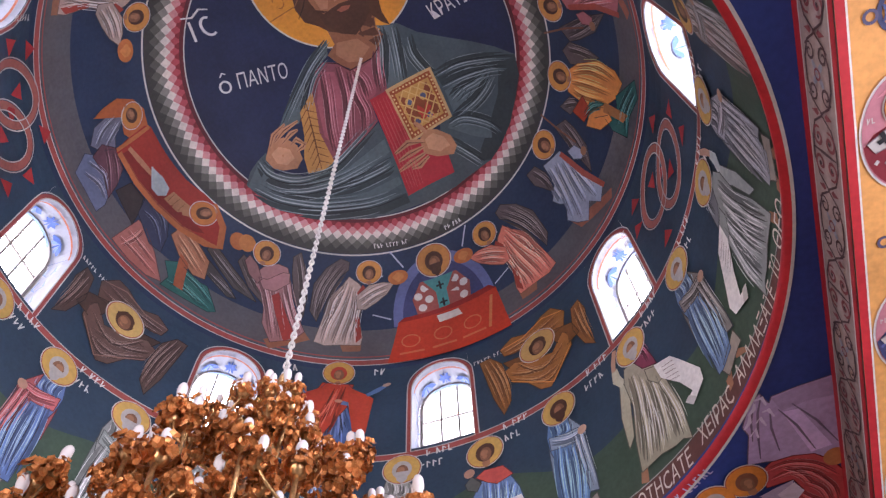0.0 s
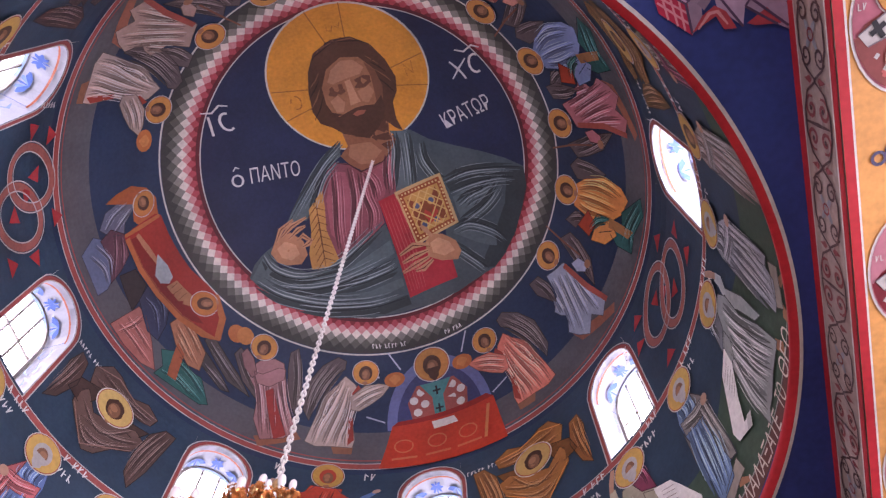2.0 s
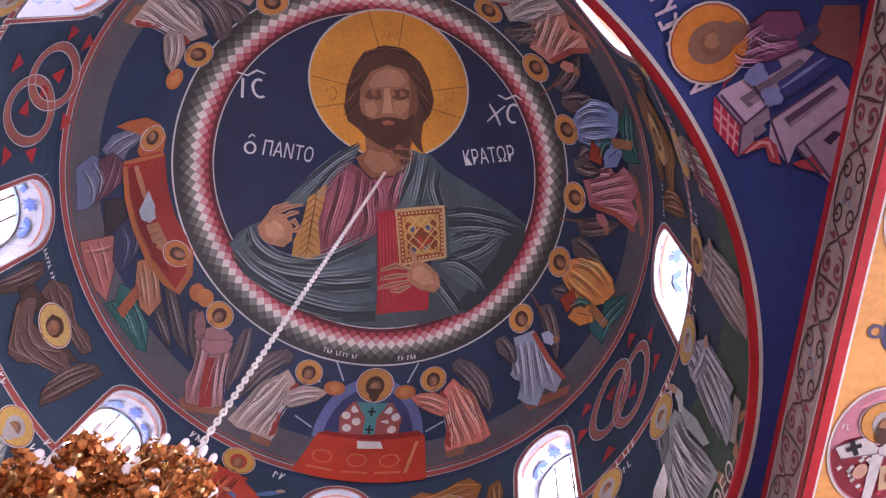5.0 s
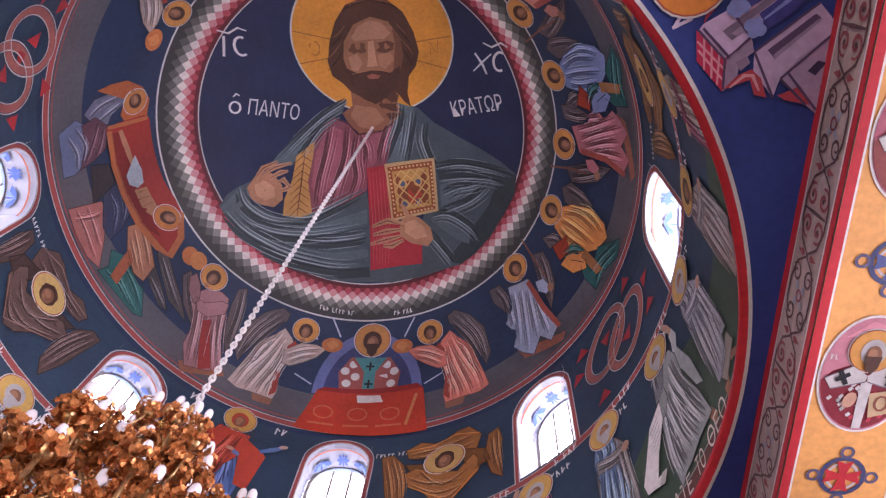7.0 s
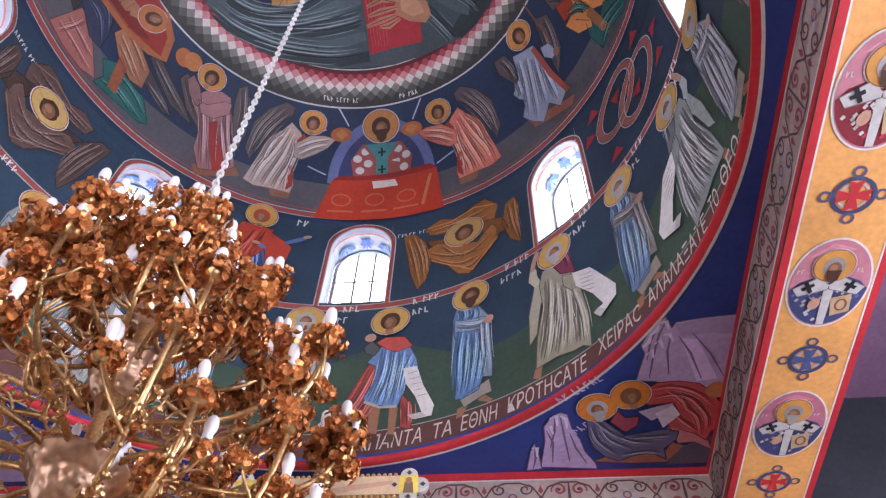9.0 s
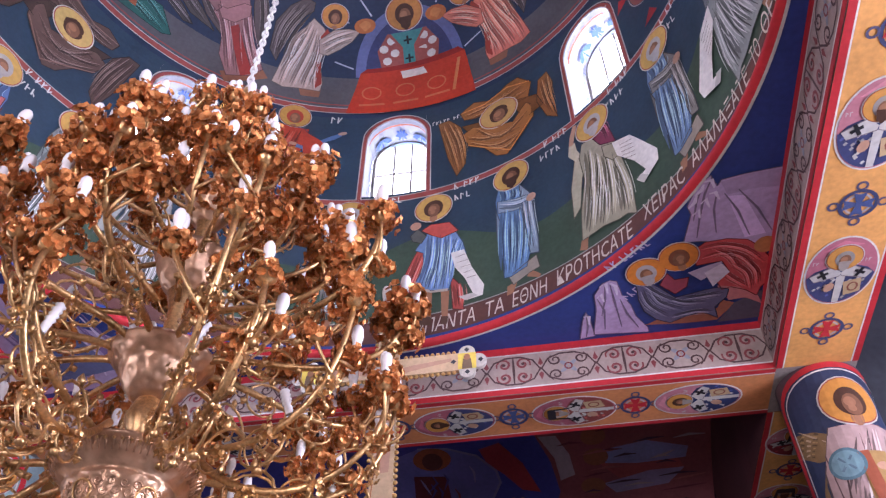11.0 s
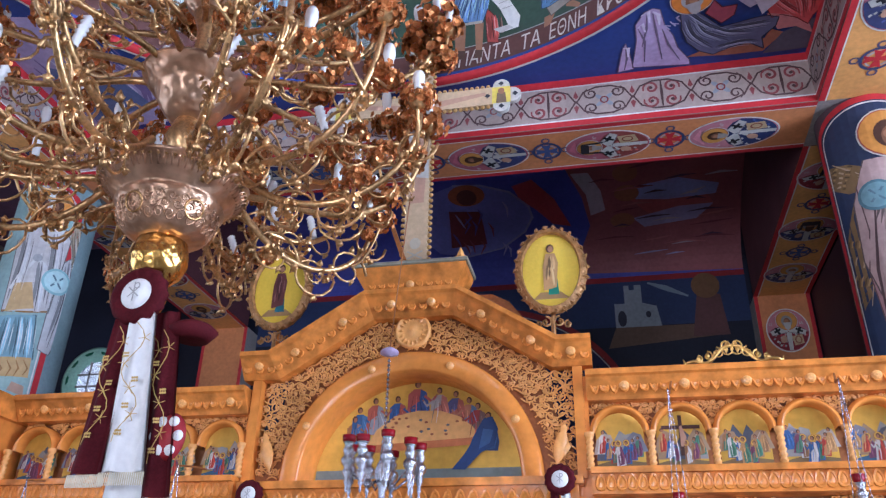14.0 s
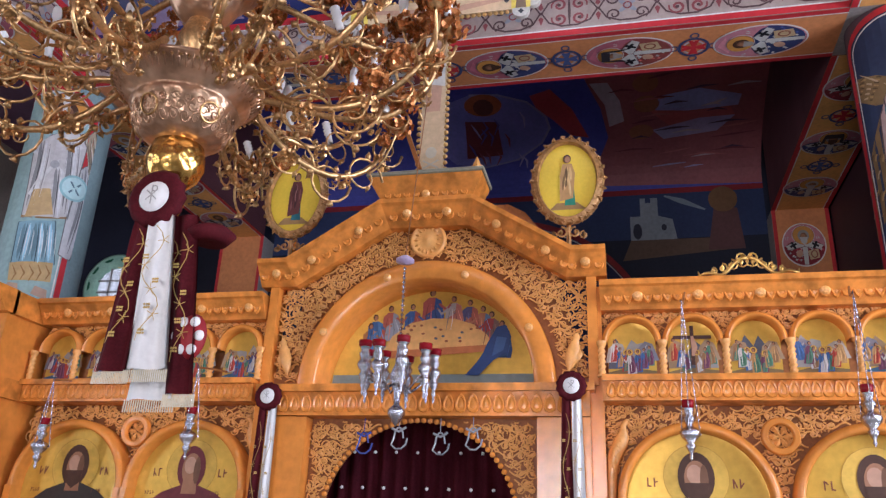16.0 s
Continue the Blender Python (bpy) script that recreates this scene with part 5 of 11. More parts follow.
def dome_window(az, k):
    """Glazed metal window with arched head at the outside of the drum wall."""
    w = tagged(new(f"window_{k}"), "arched metal window with white bars and clear glass", "window", kind="structure")
    m = Matrix.Rotation(-radians(az), 4, "Z") @ Matrix.Translation((0, DR + WALL - 0.03, 0))
    w.matrix_basis = m
    hw, sp = WIN_HALF + 0.01, SPRING
    out = [(-hw, SILL), (hw, SILL)] + [(hw * math.cos(t), sp + 0.37 * math.sin(t)) for t in [math.pi * i / 16 for i in range(17)]]
    inn = [(x * 0.90, SILL + 0.04 + (z - SILL) * 0.955) for x, z in out]
    n = len(out)
    V = [(x, -0.02, z) for x, z in out] + [(x, -0.02, z) for x, z in inn] + [(x, 0.02, z) for x, z in out] + [(x, 0.02, z) for x, z in inn]
    F = []
    for i in range(n):
        j = (i + 1) % n
        F += [(i, j, n + j, n + i), (2 * n + i, 3 * n + i, 3 * n + j, 2 * n + j), (n + i, n + j, 3 * n + j, 3 * n + i)]
    metal = paint((0.30, 0.27, 0.24), 0.5, grain=0.05)
    raw("window_frame", V, F, metal, w)
    for x in (-0.10, 0.10):
        part("mullion", box_bm(x - 0.011, -0.012, SILL + 0.03, x + 0.011, 0.012, sp + 0.30), metal, w)
    gl = raw("pane", [(x * 0.97, 0.004, z) for x, z in inn], [tuple(range(n))], clear_glass, w)
    gl.visible_shadow = False
    for z in (8.06, 8.42):
        part("glazing_bar", box_bm(-hw * 0.9, -0.01, z - 0.008, hw * 0.9, 0.01, z + 0.008), metal, w)
    window_light("window_daylight", m @ Vector((0, 0.12, 8.3)), m @ Vector((0, -2, 8.1)), 0.66, 1.24, DRUM_WATTS * (1 + 2.8 * max(0.0, math.cos(radians(az - 110)))))
    # painted reveal ornament on the arch soffit and jambs
    half = WIN_HALF

    def soffit(u, d, lift):
        t = math.pi / 2 - u
        r = DR + 0.02 + d
        return Vector(((half - lift) * math.cos(t), r - (DR + WALL - 0.03), SPRING + (0.345 - lift) * math.sin(t)))
    cv = Canvas(soffit, cell=0.1, base=0.006)
    c1, c2 = (0.05, 0.11, 0.34), (0.16, 0.26, 0.46)
    for s in (-1, 1):
        cv.line([(s * 1.45, 0.03), (s * 1.45, 0.28)], 0.02, 0.02, c1, 0)
        for q in range(5):
            a = radians(-60 + 30 * q)
            cv.line([(s * 0.75, 0.14), (s * 0.75 + 0.25 * math.sin(a), 0.14 + 0.08 * math.cos(a)), (s * 0.75 + 0.42 * math.sin(a), 0.14 + 0.11 * math.cos(a))], 0.07, 0.015, c2 if q % 2 else c1, 0)
    for q in range(8):
        a = radians(45 * q)
        cv.line([(0, 0.16), (0.12 * math.sin(a), 0.16 + 0.05 * math.cos(a)), (0.22 * math.sin(a), 0.16 + 0.09 * math.cos(a))], 0.055, 0.01, c1, 0)
    cv.line([(-1.5 + 0.25 * q, 0.02) for q in range(13)], 0.02, 0.02, (0.40, 0.12, 0.06), 0)
    cv.line([(-1.5 + 0.25 * q, 0.29) for q in range(13)], 0.035, 0.035, (0.20, 0.30, 0.55), 0)
    cv.done("reveal_ornament", w)
    for s in (-1, 1):
        jm = lambda x, y, lift, s=s: Vector((s * (half - lift), x - 0.28, y))
        jc = Canvas(jm, cell=0.5, base=0.006)
        for q in range(3):
            z0 = SILL + 0.12 + 0.28 * q
            for e in (-1, 1):
                jc.line([(0.14, z0), (0.14 + e * 0.06, z0 + 0.08), (0.14 + e * 0.03, z0 + 0.2)], 0.03, 0.008, c2, 0)
        jc.done("jamb_ornament", w)
    return w


for k, a in enumerate(WIN_AZ):
    dome_window(a, k + 1)


def ring_band(v0, v1, col, layer, name, label=""):
    cv = Canvas(lambda x, y, lift: on_dome(x, y, lift), cell=9, base=0.003)
    n = 192
    for k in range(n):
        a, b = 2 * math.pi * k / n, 2 * math.pi * (k + 1) / n
        for j in range(max(1, math.ceil((v1 - v0) / 0.15))):
            m = max(1, math.ceil((v1 - v0) / 0.15))
            p, q = v0 + (v1 - v0) * j / m, v0 + (v1 - v0) * (j + 1) / m
            cv.emit([(a, p), (b, p), (b, q), (a, q)], col, layer)
    return cv.done(name, dome, label)


# painted zones and lines of the drum and dome
ring_band(-3.02, -2.60, (0.12, 0.045, 0.035), 0, "text_band", "red-brown painted band with white lettering")
ring_band(-2.60, -2.59, shade(WHITE, 0.5), 2, "band_line")
ring_band(0.62, 1.06, GREYB, 0, "grey_ground")
for v, w in ((-0.985, 0.07), (0.565, 0.07)):
    ring_band(v - w / 2, v + w / 2, BRICK, 2, "red_line")
    ring_band(v - w / 2 - 0.012, v - w / 2, shade(WHITE, 0.7), 2, "white_line")
    ring_band(v + w / 2, v + w / 2 + 0.012, shade(WHITE, 0.7), 2, "white_line")
ring_band(0.645, 0.66, BRICK, 2, "red_line")


def green_ground():
    cv = Canvas(lambda x, y, lift: on_dome(x, y, lift), cell=9, base=0.004)
    n = 192
    g = lambda a: -1.84 + 0.16 * math.sin(a * 5 + 1.0) + 0.10 * math.sin(a * 11)
    for k in range(n):
        a, b = 2 * math.pi * k / n, 2 * math.pi * (k + 1) / n
        cv.emit([(a, -2.6), (b, -2.6), (b, g(b)), (a, g(a))], GREEN, 0)
    return cv.done("green_ground", dome, "painted green hills behind the standing figures")


green_ground()

# window surrounds
for w in WIN_AZ:
    cv = Canvas(dome_map(w, 0), cell=9)
    hw = WIN_HALF
    pts = [(-hw, -0.95), (-hw, -0.4), (-hw, 0.0)] + [(-hw * math.cos(t), 0.02 + 0.36 * math.sin(t)) for t in [math.pi * i / 14 for i in range(1, 14)]] + [(hw, 0.0), (hw, -0.4), (hw, -0.95)]
    grow = lambda e: [(x * (1 + e / hw), y + (e if y > 0 else 0)) for x, y in pts]
    cv.line(grow(0.022), 0.044, 0.044, BRICK, 2)
    cv.line(grow(0.05), 0.012, 0.012, shade(WHITE, 0.8), 2)
    cv.line(grow(0.002), 0.012, 0.012, shade(WHITE, 0.8), 3)
    cv.done("window_surround", dome)

# red stone lip at the foot of the drum
lip = Shape().add(lathe([(3.02, 5.625), (2.86, 5.63), (2.845, 5.615), (2.84, 5.567), (2.90, 5.562)], 192))
lip.done("drum_lip", fresco(*RED), dome, "bright red ring moulding at the foot of the drum", True)
raw("lip_line", *lathe([(2.882, 5.558), (2.902, 5.558)], 192), fresco(*shade(WHITE, 0.8)), dome)

def ring_word(body, a0, a1, v):
    """A word of the inscription stretched between two azimuths in degrees."""
    V, F = tube_mesh_text(body, 0.215)
    w = max(p[0] for p in V)
    span = radians(a1 - a0) * DR
    fm = dome_map(a0, v - 0.075)
    raw("lettering", [fm(p[0] / w * span + 0.12 * p[1], p[1], 0.010) for p in V], F, fresco(0.66, 0.60, 0.52), dome)


for body, a0, a1, v in (("«ΠΑΝΤΑ", 5.3, 15.4, -2.72), ("ΤΑ", 16.9, 20.4, -2.72), ("ΕΘΝΗ", 21.7, 28.0, -2.72), ("ΚΡΟΤΗCΑΤΕ", 29.7, 44.2, -2.71), ("ΧΕΙΡΑC", 46.6, 55.2, -2.66), ("ΑΛΑΛΑΞΑΤΕ", 57.0, 71.2, -2.64), ("ΤΟ", 72.6, 75.0, -2.62), ("ΘΕΟ", 76.4, 82.5, -2.60)):
    ring_word(body, a0, a1, v)

# ---- beams, spandrels, piers ----
BEIGE = (0.42, 0.33, 0.29)
OR2 = (0.60, 0.23, 0.085)


def scroll_face(name, fmap, length, h, parent):
    """Painted scrollwork band with red borders, seen along a beam."""
    cv = Canvas(fmap, cell=9)
    cv.poly([(0, 0), (length, 0), (length, h), (0, h)], BEIGE, 0)
    for y0, y1, c in ((0, 0.05, RED), (h - 0.07, h, RED), (0.05, 0.062, WHITE), (h - 0.082, h - 0.07, shade(WHITE, 0.8))):
        cv.poly([(0, y0), (length, y0), (length, y1), (0, y1)], c, 1)
    n = 2 * round(length / 0.84)
    c = h / 2 - 0.01
    dk, md = (0.10, 0.055, 0.055), (0.28, 0.07, 0.075)
    u = length / n

    def volute(x, y, r, a0, turn, col, w):
        cv.line([(x + r * (1 - 0.8 * i / 14) * math.cos(radians(a0) + turn * 8.2 * i / 14), y + r * (1 - 0.8 * i / 14) * math.sin(radians(a0) + turn * 8.2 * i / 14)) for i in range(15)], w, w * 0.6, col, 2)
    for k in range(n):
        x = (k + 0.5) * u
        if k % 2:
            for sx in (-1, 1):
                for sy in (-1, 1):
                    volute(x + sx * 0.075, c + sy * 0.062, 0.062, 90 * (1 - sx) - 20 * sy * sx, sx * sy, md, 0.02)
                    cv.ell(x + sx * 0.075, c + sy * 0.062, 0.014, 0.014, dk, 3, n=8)
            cv.line([(x, c - 0.12), (x, c), (x, c + 0.12)], 0.022, 0.01, dk, 3)
        else:
            for sx in (-1, 1):
                for sy in (-1, 1):
                    volute(x + sx * 0.10, c + sy * 0.07, 0.055, 90 * (1 - sx) + 60 * sy * sx, -sx * sy, dk, 0.016)
                    cv.ell(x + sx * 0.035, c + sy * 0.03, 0.036, 0.018, (0.30, 0.32, 0.36), 2, rot=40 * sx * sy, n=10)
            cv.loop(x, c, 0.028, 0.028, 0.012, md, 3, 12)
        for sy in (-1, 1):
            cv.line([(x - u / 2, c - sy * 0.01), (x - 0.36 * u, c + sy * 0.09), (x - 0.14 * u, c + sy * 0.128), (x + 0.14 * u, c + sy * 0.128), (x + 0.36 * u, c + sy * 0.09), (x + u / 2, c - sy * 0.01)], 0.016, 0.012, dk, 2)
        for sy in (-1, 1):
            cv.poly([(x - u / 2 - 0.02, c + sy * 0.05), (x - u / 2, c + sy * 0.03), (x - u / 2 + 0.02, c + sy * 0.05), (x - u / 2, c + sy * 0.11)], md, 2)
    return cv.done(name, parent, "beige painted scrollwork band between red borders")


def cross_star(cv, x, y, r, rot, col):
    cv.at(x, y, 1, rot)
    cv.loop(0, 0, r * 0.62, r * 0.62, r * 0.14, (0.05, 0.06, 0.14), 2, 20)
    cv.loop(0, 0, r * 0.45, r * 0.45, r * 0.08, (0.5, 0.45, 0.45), 2, 20)
    for q in range(4):
        a = radians(90 * q)
        c, s = math.cos(a), math.sin(a)
        T = lambda u, v: (u * c - v * s, u * s + v * c)
        cv.poly([T(0.0, -0.07 * r), T(0.55 * r, -0.24 * r), T(0.46 * r, 0), T(0.55 * r, 0.24 * r), T(0, 0.07 * r)], col, 3)
        cv.loop(*T(0.84 * r, 0), r * 0.17, r * 0.17, r * 0.09, (0.10, 0.09, 0.16), 2, 12)
    cv.at()


def medallion(cv, x, y, rx, ry, rot, rng, long=False):
    """Painted oval with a half-length vested figure of plain shapes."""
    cv.at(x, y, 1, rot)
    ground = rng.choice(((0.46, 0.15, 0.20), (0.50, 0.20, 0.24), (0.42, 0.12, 0.16)))
    cv.ell(0, 0, rx, ry, shade(WHITE, 0.95), 2, n=36)
    cv.ell(0, 0, rx - 0.012, ry - 0.012, ground, 3, n=36)
    cv.poly([(-rx * 0.6, ry * 0.62), (rx * 0.45, ry * 0.75), (-rx * 0.1, ry * 0.9)], shade(ground, 1.35), 4)
    robe = rng.choice(((0.22, 0.02, 0.03), (0.03, 0.045, 0.14), (0.26, 0.06, 0.05), (0.05, 0.06, 0.16)))
    ins = 0.93
    body = [(rx * ins * math.cos(t), ry * ins * math.sin(t)) for t in [math.pi * (1.03 + 0.94 * k / 16) for k in range(17)]]
    cv.poly([(-rx * 0.9, -ry * 0.1), (-rx * 0.72, ry * 0.06), (-rx * 0.4, ry * 0.16), (rx * 0.4, ry * 0.16), (rx * 0.72, ry * 0.06), (rx * 0.9, -ry * 0.1)] + body[::-1], robe, 4)
    for k in range(34):
        t, q = rng.uniform(1.05, 1.95) * math.pi, rng.uniform(0.25, 0.85)
        px, py = rx * q * math.cos(t), ry * q * math.sin(t)
        cv.poly([(px - 0.013, py - 0.004), (px, py - 0.016), (px + 0.015, py + 0.002), (px + 0.002, py + 0.014)], rng.choice((shade(WHITE, 0.75), shade(WHITE, 0.5), shade(robe, 2.2))), 5)
    pale = shade(WHITE, 0.72)
    for s in (-1, 1):
        cv.poly([(s * 0.30 * rx, ry * 0.17), (s * 0.86 * rx, -ry * 0.06), (s * 0.70 * rx, -ry * 0.24), (s * 0.02 * rx, -ry * 0.10), (0, 0)], pale, 6)
        cv.line([(s * 0.30 * rx, ry * 0.17), (s * 0.86 * rx, -ry * 0.06)], 0.008, 0.006, (0.2, 0.16, 0.18), 7)
        cv.line([(s * 0.70 * rx, -ry * 0.24), (s * 0.02 * rx, -ry * 0.10)], 0.008, 0.006, (0.2, 0.16, 0.18), 7)
        cx, cy = s * 0.50 * rx, -ry * 0.03
        cv.line([(cx - 0.032, cy + s * 0.018), (cx + 0.032, cy - s * 0.018)], 0.02, 0.024, BLACKP, 8)
        cv.line([(cx - s * 0.02, cy - 0.04), (cx + s * 0.016, cy + 0.036)], 0.02, 0.024, BLACKP, 8)
    cv.poly([(-0.10 * rx, -ry * 0.10), (0.14 * rx, -ry * 0.10), (0.10 * rx, -ry * 0.92), (-0.08 * rx, -ry * 0.92)], pale, 6)
    cv.poly([(0.12 * rx, -ry * 0.30), (0.60 * rx, -ry * 0.22), (0.64 * rx, -ry * 0.62), (0.20 * rx, -ry * 0.72)], (0.50, 0.36, 0.20), 7)
    cv.loop(0.40 * rx, -ry * 0.46, 0.03, 0.04, 0.012, (0.26, 0.08, 0.05), 8, 10)
    cv.ell(-0.26 * rx, -ry * 0.42, 0.032, 0.045, SKIN2, 8, rot=-20, n=10)
    a = min(rx, ry)
    hy = ry * 0.42
    beard = rng.choice(((0.34, 0.30, 0.27), HAIR, (0.5, 0.48, 0.46)))
    halo_head(cv, 0, hy, a * 0.52, rng, rng.choice((HAIR, (0.3, 0.28, 0.26), (0.42, 0.40, 0.38))), beard, (0.60, 0.28, 0.06), 6)
    if rng.random() < 0.4:
        cv.poly([(-a * 0.26, hy + a * 0.02), (a * 0.26, hy + a * 0.02), (a * 0.30, hy + a * 0.34), (-a * 0.30, hy + a * 0.34)], (0.03, 0.025, 0.03), 13)
        cv.poly([(-a * 0.27, hy + a * 0.3), (-a * 0.33, hy + a * 0.3), (-a * 0.42, -ry * 0.05), (-a * 0.26, hy - a * 0.3)], (0.03, 0.025, 0.03), 12)
        cv.poly([(a * 0.27, hy + a * 0.3), (a * 0.33, hy + a * 0.3), (a * 0.42, -ry * 0.05), (a * 0.26, hy - a * 0.3)], (0.03, 0.025, 0.03), 12)
    for s in (-1, 1):
        cv.bars(s * rx * 0.70 - 0.03, ry * 0.30, (2,), 0.03, shade(WHITE, 0.7), 5)
    cv.at()


def soffit_paint(name, fmap, length, depth, parent, rng, start=0.3, pitch=1.17, oval=(0.235, 0.29), turn=0, n=9, warm_tone=False):
    cv = Canvas(fmap, cell=9)
    cv.poly([(0, 0), (length, 0), (length, depth), (0, depth)], OR2 if warm_tone else ORANGE, 0)
    for y0, y1, c in ((0, 0.045, RED), (depth - 0.045, depth, RED), (0.045, 0.055, WHITE), (depth - 0.055, depth - 0.045, WHITE)):
        cv.poly([(0, y0), (length, y0), (length, y1), (0, y1)], c, 1)
    for k in range(n):
        x = start + k * pitch
        if x + 0.3 < length:
            medallion(cv, x, depth / 2, *oval, turn, rng)
        if 0.2 < x + pitch / 2 < length - 0.2:
            cross_star(cv, x + pitch / 2, depth / 2, 0.17, 0, (0.07, 0.10, 0.25) if k % 2 else RED)
    return cv.done(name, parent, "orange painted soffit with oval medallions and cross ornaments")


rngs = random.Random(5)
BEAM_D = 0.58
core = paint((0.30, 0.26, 0.24), 0.8)
for nm, ax, sg in (("beam_east", 1, 1), ("beam_west", 1, -1), ("beam_south", 0, 1), ("beam_north", 0, -1)):
    b = tagged(new(nm), "square painted church beam with scrollwork face and orange soffit", "beam", kind="structure")
    lo, hi = (HS, HS + BEAM_D) if sg > 0 else (-HS - BEAM_D, -HS)
    ext = HS + BEAM_D if ax == 0 else HS
    L = (-ext, ext)
    bx = (L[0], lo, BEAM_LO, L[1], hi, 6.6) if ax == 1 else (lo, L[0], BEAM_LO, hi, L[1], 6.6)
    part("beam_core", box_bm(*bx), core, b)
    if ax == 1:
        fm = flat_map((-HS, HS * sg, BEAM_LO), (1, 0, 0), (0, 0, 1)) if sg > 0 else flat_map((HS, -HS, BEAM_LO), (-1, 0, 0), (0, 0, 1))
        sm = flat_map((-HS, sg * (HS + BEAM_D), BEAM_LO), (1, 0, 0), (0, -1, 0)) if sg > 0 else flat_map((-HS, -HS, BEAM_LO), (1, 0, 0), (0, -1, 0))
    else:
        fm = flat_map((HS, HS, BEAM_LO), (0, -1, 0), (0, 0, 1)) if sg > 0 else flat_map((-HS, -HS, BEAM_LO), (0, 1, 0), (0, 0, 1))
        sm = flat_map((HS, -HS, BEAM_LO), (0, 1, 0), (1, 0, 0)) if sg > 0 else flat_map((-HS - BEAM_D, -HS, BEAM_LO), (0, 1, 0), (1, 0, 0))
    scroll_face("scroll_band", fm, 2 * HS, SPAN_Z - BEAM_LO, b)
    if nm == "beam_east":
        soffit_paint("soffit", sm, 2 * HS, BEAM_D, b, rngs, 0.70, 0.95, (0.20, 0.335), 90, 7, True)
    else:
        soffit_paint("soffit", sm, 2 * HS, BEAM_D, b, rngs, 0.32, 1.17, (0.23, 0.32), (90 if nm == "beam_south" else -90), 6)


def spandrels():
    """Flat corner ceilings between the round opening and the square of beams."""
    n = 96
    V, F = [], []
    for k in range(n):
        a = 2 * math.pi * k / n
        c, s = math.sin(a), math.cos(a)
        q = HS / max(abs(c), abs(s))
        V += [(2.875 * c, 2.875 * s, SPAN_Z), (q * c, q * s, SPAN_Z), (2.875 * c, 2.875 * s, SPAN_Z + 0.1), (q * c, q * s, SPAN_Z + 0.1)]
    for k in range(n):
        i, j = 4 * k, 4 * ((k + 1) % n)
        F += [(i, i + 1, j + 1, j), (i + 2, j + 2, j + 3, i + 3), (i, j, j + 2, i + 2)]
    sp = tagged(raw("spandrel_ceiling", V, F, fresco(*VIOLET)), "deep blue painted corner ceiling round the drum opening", "ceiling", kind="structure")
    return sp


span = spandrels()

